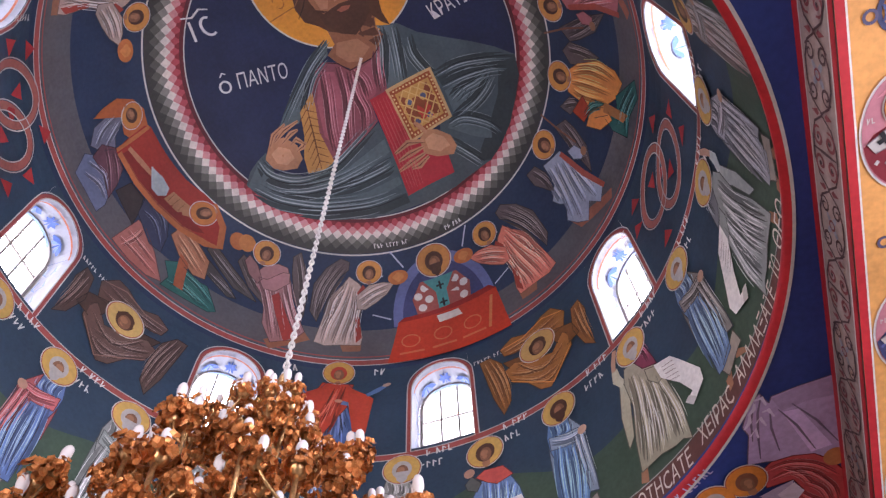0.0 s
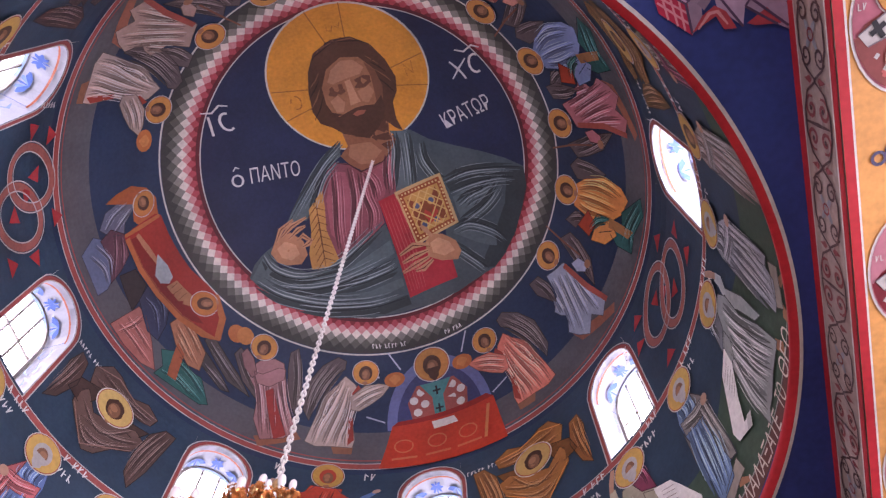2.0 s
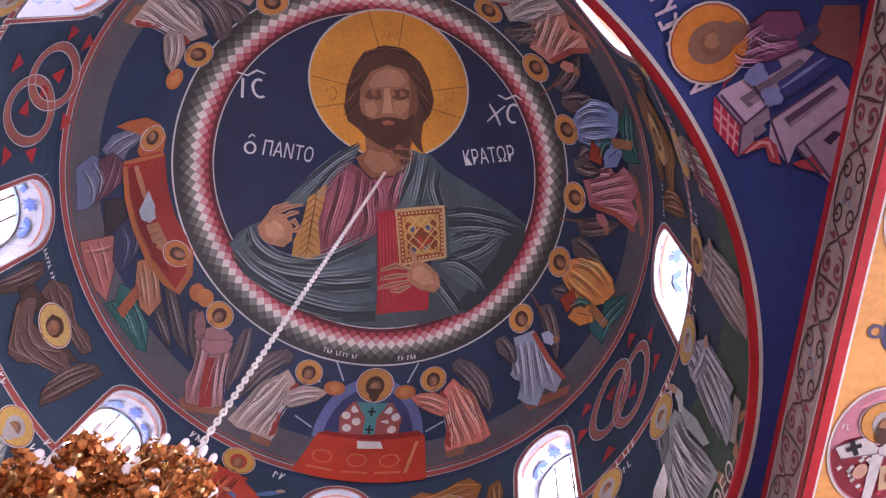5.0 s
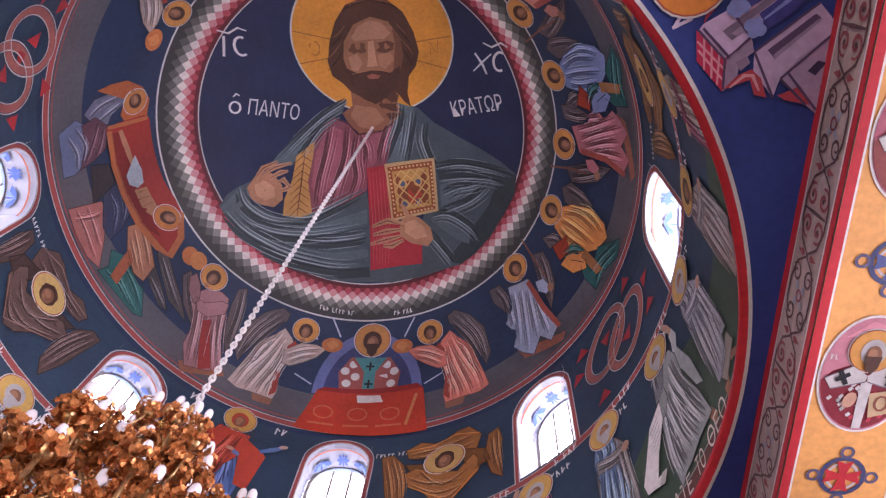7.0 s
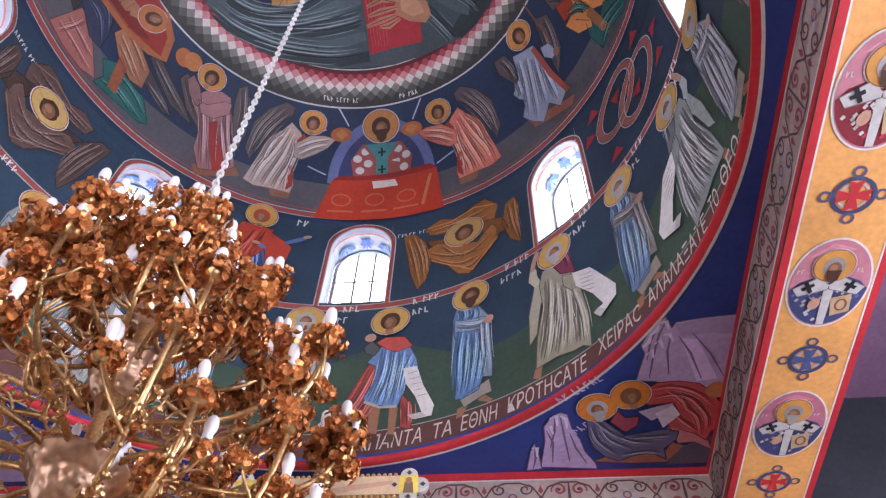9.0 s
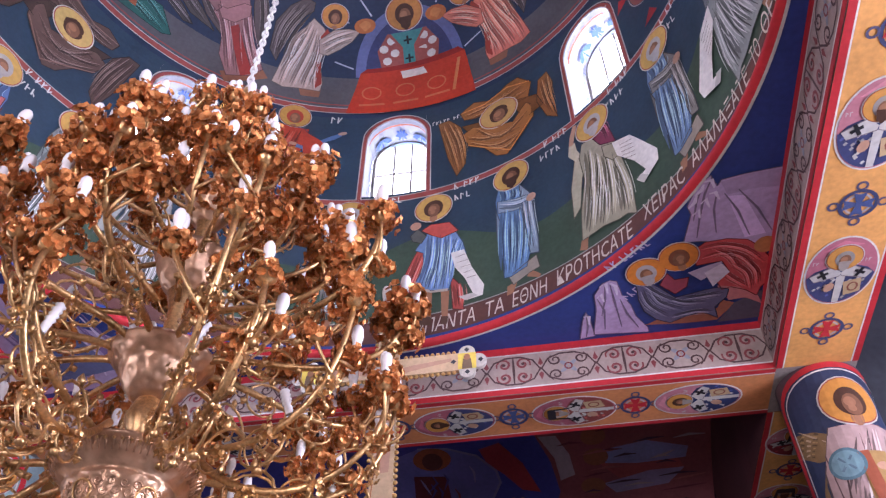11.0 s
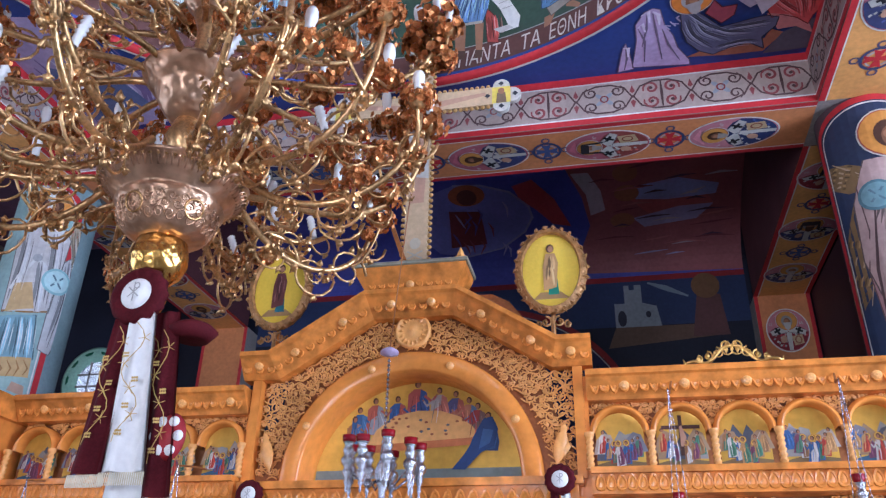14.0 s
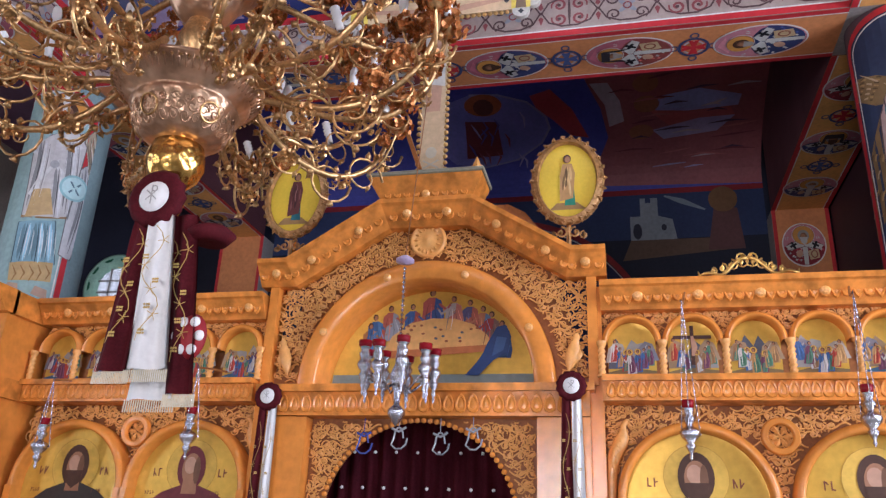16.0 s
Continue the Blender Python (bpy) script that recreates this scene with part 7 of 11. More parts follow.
    cv.poly([(0.03, 1.39), (-0.18, 1.29), (-0.31, 1.08), (-0.33, 0.87), (-0.27, 0.65), (-0.17, 0.48), (0.03, 0.41), (0.22, 0.49), (0.35, 0.71), (0.40, 0.93), (0.38, 1.14), (0.24, 1.34)], (0.30, 0.135, 0.065), 10)
    cv.poly([(0.02, 1.35), (-0.13, 1.27), (-0.22, 1.13), (-0.17, 1.09), (0.02, 1.12), (0.19, 1.13), (0.26, 1.20), (0.17, 1.32)], (0.42, 0.21, 0.115), 11)
    cv.poly([(-0.27, 0.89), (-0.16, 0.94), (-0.10, 0.83), (-0.16, 0.71), (-0.24, 0.73)], (0.42, 0.21, 0.115), 11)
    cv.poly([(0.09, 0.93), (0.25, 0.97), (0.29, 0.88), (0.18, 0.75), (0.11, 0.79)], (0.39, 0.19, 0.10), 11)
    cv.poly([(-0.02, 1.09), (0.05, 1.10), (0.07, 0.86), (0.09, 0.79), (-0.05, 0.77), (-0.03, 0.89)], (0.47, 0.25, 0.14), 12)
    cv.poly([(-0.26, 1.03), (-0.16, 1.08), (-0.03, 1.06), (-0.05, 0.96), (-0.16, 0.92), (-0.26, 0.96)], (0.15, 0.06, 0.03), 11)
    cv.poly([(0.07, 1.07), (0.22, 1.11), (0.31, 1.08), (0.30, 1.01), (0.19, 0.95), (0.08, 0.97)], (0.13, 0.05, 0.026), 11)
    cv.poly([(0.28, 1.27), (0.38, 1.14), (0.41, 0.92), (0.35, 0.70), (0.26, 0.58), (0.29, 0.85), (0.31, 1.07)], (0.17, 0.07, 0.035), 12)
    cv.poly([(-0.30, 0.75), (-0.23, 0.67), (-0.12, 0.70), (-0.00, 0.73), (0.12, 0.73), (0.24, 0.71), (0.36, 0.81), (0.36, 0.62), (0.22, 0.42), (0.05, 0.30), (-0.12, 0.37), (-0.26, 0.52)], (0.075, 0.032, 0.018), 13)
    cv.poly([(-0.06, 0.66), (0.02, 0.69), (0.12, 0.67), (0.08, 0.63), (-0.02, 0.62)], (0.30, 0.10, 0.06), 14)
    # faint letters in the halo
    cv.line([(0.03, 1.81), (-0.00, 1.73), (0.05, 1.71), (0.09, 1.78), (0.14, 1.72), (0.18, 1.80)], 0.012, 0.0048, (0.34, 0.13, 0.02), 4)
    cv.loop(-0.66, 0.99, 0.06, 0.085, 0.014, (0.34, 0.13, 0.02), 4, 14)
    cv.line([(0.74, 0.96), (0.73, 1.11), (0.82, 0.98), (0.83, 1.14)], 0.016, 0.0064, (0.34, 0.13, 0.02), 4)
    return cv.done("crown_painting", dome, "round painting of a haloed half figure holding a jewelled book")


crown_painting()
WRITING = (0.62, 0.60, 0.58)


def turned(x0, y0, rot):
    c, sn = math.cos(radians(rot)), math.sin(radians(rot))
    return lambda x, y, lift: top_map(x0 + x * c - y * sn, y0 + x * sn + y * c, lift)


lettering("lettering", "ΠΑΝΤΟ", 0.27, turned(-1.50, 0.20, -11), WRITING, dome, 0.012, 0.0, 0.62)
lettering("lettering", "ΚΡΑΤΩΡ", 0.27, turned(1.02, 0.20, 16), WRITING, dome, 0.012, 0.0, 0.60)
cvb = Canvas(top_map, cell=9)
cvb.loop(-1.61, 0.29, 0.055, 0.07, 0.024, WRITING, 2, 14)
cvb.line([(-1.62, 0.42), (-1.58, 0.46), (-1.55, 0.43)], 0.022, 0.012, WRITING, 2)
cvb.line([(-1.64, 0.92), (-1.60, 1.16)], 0.03, 0.026, WRITING, 2)
cvb.line([(1.27, 1.02), (1.36, 0.90), (1.42, 0.78)], 0.03, 0.02, WRITING, 2)
cvb.line([(1.26, 0.80), (1.36, 0.92), (1.46, 1.03)], 0.024, 0.014, WRITING, 2)
for x, y in ((-1.45, 1.03), (1.56, 0.95)):
    cvb.loop(x, y, 0.07, 0.11, 0.028, WRITING, 2, 14, a0=60, a1=300)
    cvb.line([(x - 0.2, y + 0.2), (x - 0.1, y + 0.16), (x, y + 0.22), (x + 0.08, y + 0.18)], 0.025, 0.015, WRITING, 2)
cvb.done("lettering", dome)

ROBES = [((0.14, 0.16, 0.15), (0.20, 0.21, 0.20)), (BLUE, (0.34, 0.04, 0.04)), ((0.24, 0.26, 0.28), (0.10, 0.17, 0.33)), ((0.22, 0.19, 0.13), (0.26, 0.23, 0.17)), ((0.12, 0.20, 0.34), (0.19, 0.175, 0.16)), ((0.10, 0.12, 0.115), (0.055, 0.065, 0.065)), ((0.16, 0.165, 0.18), (0.20, 0.20, 0.22)), ((0.34, 0.25, 0.22), (0.28, 0.25, 0.23)), ((0.09, 0.16, 0.34), (0.40, 0.10, 0.10)), ((0.23, 0.25, 0.24), (0.20, 0.23, 0.22))]
GREYH = (0.42, 0.41, 0.40)
PROPHETS = [(-74.5, 8, GREYH, 0), (-59.2, 9, GREYH, 0), (-42, 0, HAIR, 1), (-25, 4, GREYH, 0), (-8, 0, GREYH, 0), (8.4, 1, HAIR, 1), (24, 2, HAIR, 0), (43, 3, GREYH, 1), (58, 4, GREYH, 0), (72.5, 5, GREYH, 1), (86.5, 6, GREYH, 0), (100.5, 7, HAIR, 0), (115, 3, GREYH, 0), (130, 1, HAIR, 0), (146, 5, GREYH, 1), (162, 2, HAIR, 0), (180, 8, GREYH, 0), (-164, 6, GREYH, 0), (-148, 3, HAIR, 1), (-133, 4, GREYH, 0), (-119, 0, HAIR, 0), (-104, 7, GREYH, 0), (-90, 2, GREYH, 0)]
ROBES[0] = ((0.26, 0.27, 0.25), (0.32, 0.32, 0.30))
ROBES[5] = ((0.24, 0.26, 0.25), (0.16, 0.17, 0.18))
ROBES[6] = ((0.26, 0.27, 0.30), (0.30, 0.30, 0.33))
ROBES[1] = ((0.13, 0.23, 0.44), (0.36, 0.06, 0.045))
ROBES[2] = ((0.10, 0.20, 0.38), (0.20, 0.26, 0.34))
ROBES[3] = ((0.30, 0.28, 0.20), (0.17, 0.03, 0.06))
for k, (az, ri, hr, sc) in enumerate(PROPHETS):
    R = random.Random(100 + k)
    cv = Canvas(dome_map(az, -2.57), cell=0.22, base=0.008)
    robe, cloak = ROBES[ri]
    cv.at(0, 0, 1, 0, -1 if k % 3 == 0 and az not in (8.4, 24, 43) else 1)
    style = robed_elder if not sc else scroll_youth if ri == 1 else hooded_elder
    style(cv, shade(robe, 1.35), shade(cloak, 1.35), R, hr, hr if hr == GREYH or k % 2 == 0 else None)
    cv.at()
    cv.bars(-0.62, 1.56, (1, 3), 0.085)
    cv.bars(-0.68, 1.40, (4,), 0.085)
    cv.done("painted_figure", dome, "painted standing robed figure with a gold halo")


def seraph(az, v, col, halo, rng):
    cv = Canvas(dome_map(az, v), cell=0.22, base=0.008)
    cv.at(0, 0, 1, 0, 1 if az in (22.0, 112.5) else -1)
    seraph_wings(cv, col, rng)
    cv.at()
    halo_head(cv, 0.03 if az in (22.0, 112.5) else -0.03, 0.12, 0.235, rng, gold=halo, layer=5)
    cv.bars(-0.75, 0.38, (5, 3), 0.06)
    cv.done("painted_figure", dome, "painted six-winged figure with a gold halo")


def wheels(az, v):
    cv = Canvas(dome_map(az, v), cell=9, base=0.008)
    for x, y, r in ((0.17, -0.1, 0.40), (-0.15, 0.12, 0.40)):
        cv.loop(x, y, 0.27, r, 0.075, (0.36, 0.11, 0.085), 1, 34, rot=-35)
        cv.loop(x, y, 0.32, r + 0.05, 0.012, shade(WHITE, 0.6), 2, 34, rot=-35)
        cv.loop(x, y, 0.225, r - 0.05, 0.012, shade(WHITE, 0.6), 2, 34, rot=-35)
    for x, y, a in ((-0.5, 0.42, 0), (-0.62, 0.1, 20), (0.55, -0.35, 0), (0.62, 0.05, 40), (0.0, 0.05, 10), (-0.15, 0.2, 60), (0.15, -0.18, 200), (0.35, 0.5, 0), (-0.35, -0.55, 0)):
        cv.at(x, y, 1, a)
        cv.poly([(-0.10, -0.05), (0.10, -0.05), (0.02, 0.10)], (0.40, 0.03, 0.03), 0)
        cv.at()
    cv.bars(-0.85, 0.15, (6,), 0.06, rot=80)
    cv.done("painted_wheels", dome, "painted interlocked red wheels with small red wings")


R = random.Random(3)
wheels(66.2, -0.20), wheels(-113.2, 0.02), wheels(157.5, -0.1)
seraph(22.0, -0.22, (0.36, 0.14, 0.035), (0.52, 0.33, 0.11), R)
seraph(-68.2, -0.20, (0.12, 0.07, 0.055), (0.58, 0.40, 0.13), R)
seraph(112.5, -0.2, (0.24, 0.12, 0.04), (0.56, 0.36, 0.10), R)
seraph(-157.5, -0.2, (0.10, 0.05, 0.04), (0.56, 0.36, 0.10), R)

# orans figure between two windows
cv = Canvas(dome_map(-22.5, -0.92), cell=0.22, base=0.008)
saint(cv, 1.30, (0.07, 0.13, 0.30), (0.46, 0.055, 0.025), random.Random(8), hair=(0.46, 0.055, 0.025), gold=(0.58, 0.34, 0.07), slim=1.25)
for s in (-1, 1):
    cv.poly([(s * 0.12, 1.08), (s * 0.36, 0.92), (s * 0.42, 0.86), (s * 0.36, 0.30), (s * 0.22, 0.34), (s * 0.16, 0.7)], (0.50, 0.06, 0.028), 8)
    cv.line([(s * 0.34, 0.92), (s * 0.46, 1.0), (s * 0.54, 1.06)], 0.07, 0.05, BLUE, 9)
    cv.ell(s * 0.56, 1.08, 0.05, 0.028, SKIN2, 10, rot=20 * s)
    cv.bars(s * 0.5 - 0.1, 1.32, (2,), 0.10)
cv.done("painted_figure", dome, "painted praying figure in a red mantle with raised hands")

# procession zone
ANG = [(-47, (0.20, 0.10, 0.10), (0.24, 0.13, 0.13), 1), (-17, (0.30, 0.235, 0.20), (0.32, 0.26, 0.23), -1), (21.3, (0.42, 0.13, 0.09), (0.46, 0.16, 0.12), 1), (51, (0.20, 0.23, 0.30), (0.22, 0.26, 0.33), -1), (72, (0.42, 0.16, 0.04), (0.02, 0.13, 0.12), 1), (94, (0.26, 0.09, 0.10), (0.24, 0.08, 0.09), -1), (112, (0.11, 0.15, 0.27), (0.14, 0.17, 0.28), 1), (132, (0.34, 0.15, 0.11), (0.05, 0.2, 0.17), -1), (151, (0.28, 0.25, 0.22), (0.3, 0.1, 0.08), 1), (170, (0.2, 0.22, 0.28), (0.26, 0.2, 0.17), -1), (-170, (0.4, 0.16, 0.06), (0.1, 0.13, 0.24), 1), (-150, (0.24, 0.17, 0.14), (0.28, 0.2, 0.17), -1), (-126, (0.27, 0.21, 0.18), (0.30, 0.24, 0.21), 1)]
for k, (az, robe, cloak, fl) in enumerate(ANG):
    cv = Canvas(dome_map(az, 0.80), cell=0.16, base=0.008)
    style = (standing_angel, bowing_angel, bowing_angel, staff_angel, mantled_angel)[k] if k < 5 else (bowing_angel, staff_angel, mantled_angel, staff_angel)[k % 4]
    cv.at(0 if k < 5 else -0.05 * fl, 0, 1, 0, -1 if k == 2 or (k > 4 and fl < 0) else 1)
    style(cv, shade(robe, 1.9), (0.13, 0.10, 0.095), random.Random(40 + k), (0.60, 0.27, 0.06))
    cv.at()
    cv.done("painted_figure", dome, "painted winged attendant in long robes with an ochre halo")

# veiled bier carried by bearers
cv = Canvas(dome_map(-84, 0.62), cell=0.16, base=0.008)
bier(cv, random.Random(77))
cv.done("painted_bier", dome, "painted red veil with a gold border borne by robed attendants")

# altar scene
cv = Canvas(dome_map(3.4, 0.52), cell=0.16, base=0.008)
n = 24
cv.poly([(0.66 * math.cos(math.pi * k / n), 0.55 + 0.92 * math.sin(math.pi * k / n)) for k in range(n + 1)], (0.13, 0.16, 0.34), 0)
cv.poly([(0.54 * math.cos(math.pi * k / n), 0.55 + 0.78 * math.sin(math.pi * k / n)) for k in range(n + 1)], (0.045, 0.055, 0.15), 1)
for s in (-1, 1):
    for a, b in ((0.12, 0.2), (0.75, 0.72)):
        cv.line([(s * 0.68, 0.55 + a), (s * 0.90, 0.56 + b)], 0.05, 0.02, (0.45, 0.47, 0.6), 1)
    cv.line([(s * 0.4, 1.38), (s * 0.52, 1.62)], 0.05, 0.02, (0.45, 0.47, 0.6), 1)
cv.poly([(-0.34, 0.62), (-0.38, 0.9), (-0.24, 1.12), (0.24, 1.12), (0.38, 0.9), (0.34, 0.62)], (0.34, 0.09, 0.07), 3)
for x, y in ((-0.27, 0.75), (-0.3, 0.92), (-0.17, 0.85), (0.27, 0.75), (0.3, 0.92), (0.17, 0.85), (-0.2, 1.02), (0.2, 1.02)):
    cv.ell(x, y, 0.055, 0.055, shade(WHITE, 0.85), 4, n=10)
cv.poly([(-0.2, 1.12), (0.2, 1.12), (0.07, 0.92), (0.07, 0.58), (-0.07, 0.58), (-0.07, 0.92)], (0.05, 0.24, 0.24), 5)
for y in (1.0, 0.75):
    cv.line([(-0.05, y), (0.05, y)], 0.025, 0.025, BLACKP, 6)
    cv.line([(0, y - 0.06), (0, y + 0.06)], 0.025, 0.025, BLACKP, 6)
halo_head(cv, 0, 1.36, 0.235, R, beard=HAIR, gold=(0.50, 0.22, 0.05), layer=5)
cv.poly([(-0.78, 0.0), (0.76, -0.04), (0.68, 0.62), (0.6, 0.70), (-0.52, 0.66), (-0.6, 0.6)], (0.50, 0.045, 0.016), 6)
cv.poly([(-0.6, 0.6), (0.68, 0.62), (0.6, 0.70), (-0.52, 0.66)], (0.30, 0.02, 0.015), 7)
cv.poly([(-0.12, 0.58), (0.16, 0.58), (0.2, 0.48), (-0.1, 0.47)], shade(WHITE, 0.95), 8)
for x in (-0.48, -0.08, 0.3):
    cv.loop(x, 0.3, 0.11, 0.09, 0.018, (0.55, 0.16, 0.07), 7, 14)
    cv.line([(x - 0.15, 0.12), (x + 0.15, 0.12)], 0.03, 0.03, (0.55, 0.16, 0.07), 7)
cv.line([(0.5, 0.1), (0.6, 0.55)], 0.05, 0.04, (0.55, 0.22, 0.08), 7)
cv.bars(-0.7, 1.72, (3, 4, 2), 0.06), cv.bars(0.25, 1.72, (2, 3), 0.06)
cv.done("painted_altar", dome, "painted red-clothed altar with a vested figure in a blue arch")


# ---- paintings of the spandrels ----
def spandrel_paint():
    # seen from below: x to the south, y to the west
    fm = lambda x, y, lift: Vector((x, y, SPAN_Z - lift))
    cv = Canvas(fm, cell=9)
    hill, hl, hd = (0.40, 0.33, 0.53), (0.60, 0.54, 0.72), (0.20, 0.14, 0.30)
    R = random.Random(2)
    reclining_pair(cv, R)
    cv.at(1.86, 2.62, 1, -38)
    cv.bars(0, 0, (1, 4), 0.07, (0.5, 0.42, 0.62), 3)
    cv.bars(0.25, -0.34, (2, 5), 0.07, (0.5, 0.42, 0.62), 3)
    cv.at()
    cv.done("spandrel_painting", span, "painted lilac rocks with a reclining red figure and a seated dark figure")
    # seated writer before a pink building, corner to the south-west
    cv = Canvas(fm, cell=9)
    R = random.Random(4)
    writer_and_city(cv, R)
    cv.at(2.06, -2.02, 1, -118)
    cv.bars(-0.05, 0.14, (5,), 0.1, (0.6, 0.5, 0.62), 3)
    cv.at(2.22, -1.86, 1, -118)
    cv.bars(-0.02, 0.1, (1, 4), 0.1, (0.6, 0.5, 0.62), 3)
    cv.at()
    cv.done("spandrel_painting", span, "painted seated writer in purple before a pink building")
    # the two northern corners
    for sy in (1, -1):
        cv = Canvas(fm, cell=9)
        cv.poly([(-3.0, sy * 1.5), (-2.5, sy * 1.6), (-2.3, sy * 2.1), (-1.8, sy * 2.5), (-1.6, sy * 2.93), (-3.0, sy * 2.93)], hill, 0)
        for k in range(16):
            x = R.uniform(-2.9, -2.1)
            cv.line([(x, sy * R.uniform(2.0, 2.3)), (x + 0.08, sy * 2.5), (x + 0.02, sy * R.uniform(2.6, 2.85))], 0.05, 0.01, R.choice((hl, hd)), 1)
        cv.poly([(-2.8, sy * 2.1), (-2.3, sy * 2.3), (-2.2, sy * 2.7), (-2.8, sy * 2.8)], (0.12, 0.15, 0.3), 3)
        halo_head(cv.at(-2.4, sy * 2.15, 1, 190), 0, 0, 0.15, R, gold=(0.60, 0.20, 0.03), layer=5)
        cv.at()
        cv.done("spandrel_painting", span, "painted lilac rocks with a seated figure")


spandrel_paint()

# ---- piers, sanctuary, side arms and outer walls ----
def tunic_angel(cv, rng):
    """Winged figure in a white tunic and a blue skirt with a gold hem."""
    garment(cv, [(-0.02, 2.11), (0.11, 2.23), (0.30, 2.30), (0.39, 2.19), (0.38, 1.98), (0.37, 1.72), (0.36, 1.51), (0.02, 1.47), (0.01, 1.75)], (0.62, 0.60, 0.60), 3)
    pleat(cv, [(0.06, 2.17), (0.07, 1.91), (0.06, 1.52)], (0.5, 0.5, 0.52), 5, 0.012)
    pleat(cv, [(0.27, 2.21), (0.30, 1.95), (0.33, 1.55)], (0.5, 0.5, 0.52), 5, 0.012)
    pleat(cv, [(0.22, 1.93), (0.24, 1.73), (0.26, 1.50)], (0.5, 0.5, 0.52), 5, 0.012)
    cv.poly([(0.07, 1.72), (0.19, 1.74), (0.25, 1.52), (0.05, 1.47)], (0.52, 0.36, 0.17), 6)
    cv.line([(0.02, 1.48), (0.20, 1.48), (0.35, 1.52)], 0.015, 0.015, (0.30, 0.17, 0.06), 7)
    garment(cv, [(0.01, 1.43), (0.28, 1.47), (0.34, 1.11), (0.03, 1.08)], (0.24, 0.42, 0.52), 3)
    pleat(cv, [(0.09, 1.42), (0.09, 1.25), (0.09, 1.09)], (0.28, 0.48, 0.58), 5, 0.012)
    pleat(cv, [(0.17, 1.43), (0.19, 1.26), (0.20, 1.09)], (0.28, 0.48, 0.58), 5, 0.012)
    pleat(cv, [(0.23, 1.44), (0.25, 1.28), (0.27, 1.11)], (0.28, 0.48, 0.58), 5, 0.012)
    cv.poly([(0.02, 1.08), (0.33, 1.12), (0.34, 0.96), (0.04, 0.93)], (0.50, 0.34, 0.15), 4)
    cv.line([(0.05, 1.06), (0.09, 0.99), (0.07, 0.93)], 0.014, 0.0056, (0.30, 0.16, 0.05), 5)
    cv.line([(0.11, 1.06), (0.15, 1.00), (0.13, 0.94)], 0.014, 0.0056, (0.30, 0.16, 0.05), 5)
    cv.line([(0.17, 1.07), (0.21, 1.01), (0.19, 0.94)], 0.014, 0.0056, (0.30, 0.16, 0.05), 5)
    cv.line([(0.23, 1.08), (0.26, 1.02), (0.24, 0.95)], 0.014, 0.0056, (0.30, 0.16, 0.05), 5)
    cv.line([(0.28, 1.09), (0.32, 1.03), (0.30, 0.97)], 0.014, 0.0056, (0.30, 0.16, 0.05), 5)
    garment(cv, [(0.38, 1.98), (0.46, 2.07), (0.49, 1.77), (0.52, 1.42), (0.45, 1.18), (0.35, 1.20), (0.35, 1.51)], (0.60, 0.60, 0.62), 4)
    pleat(cv, [(0.42, 1.95), (0.45, 1.64), (0.42, 1.23)], (0.5, 0.5, 0.54), 6, 0.012)
    pleat(cv, [(0.44, 2.01), (0.48, 1.71), (0.47, 1.35)], (0.5, 0.5, 0.54), 6, 0.012)
    garment(cv, [(0.36, 2.25), (0.43, 2.38), (0.56, 2.07), (0.74, 1.61), (0.52, 1.61), (0.46, 1.97)], (0.50, 0.42, 0.30), 2)
    pleat(cv, [(0.42, 2.30), (0.52, 2.00), (0.59, 1.63)], (0.5, 0.42, 0.3), 4, 0.01)
    pleat(cv, [(0.40, 2.25), (0.48, 1.98), (0.53, 1.68)], (0.5, 0.42, 0.3), 4, 0.01)
    cv.line([(-0.01, 2.07), (0.18, 1.96), (0.35, 2.18)], 0.035, 0.03, (0.66, 0.66, 0.66), 7)
    cv.line([(0.18, 1.96), (0.09, 1.80), (0.04, 1.67)], 0.035, 0.025, (0.66, 0.66, 0.66), 7)
    cv.line([(0.18, 1.96), (0.30, 1.85), (0.35, 1.73)], 0.035, 0.025, (0.66, 0.66, 0.66), 7)
    cv.ell(0.18, 1.96, 0.035, 0.035, (0.40, 0.40, 0.42), 8)
    cv.poly([(0.24, 0.91), (0.33, 0.89), (0.34, 0.81), (0.22, 0.84)], (0.46, 0.30, 0.22), 3)
    cv.poly([(0.04, 0.92), (0.12, 0.91), (0.13, 0.85), (0.03, 0.86)], (0.46, 0.30, 0.22), 3)
    halo_head(cv, 0.17, 2.46, 0.19, rng, gold=(0.62, 0.27, 0.05), layer=8)


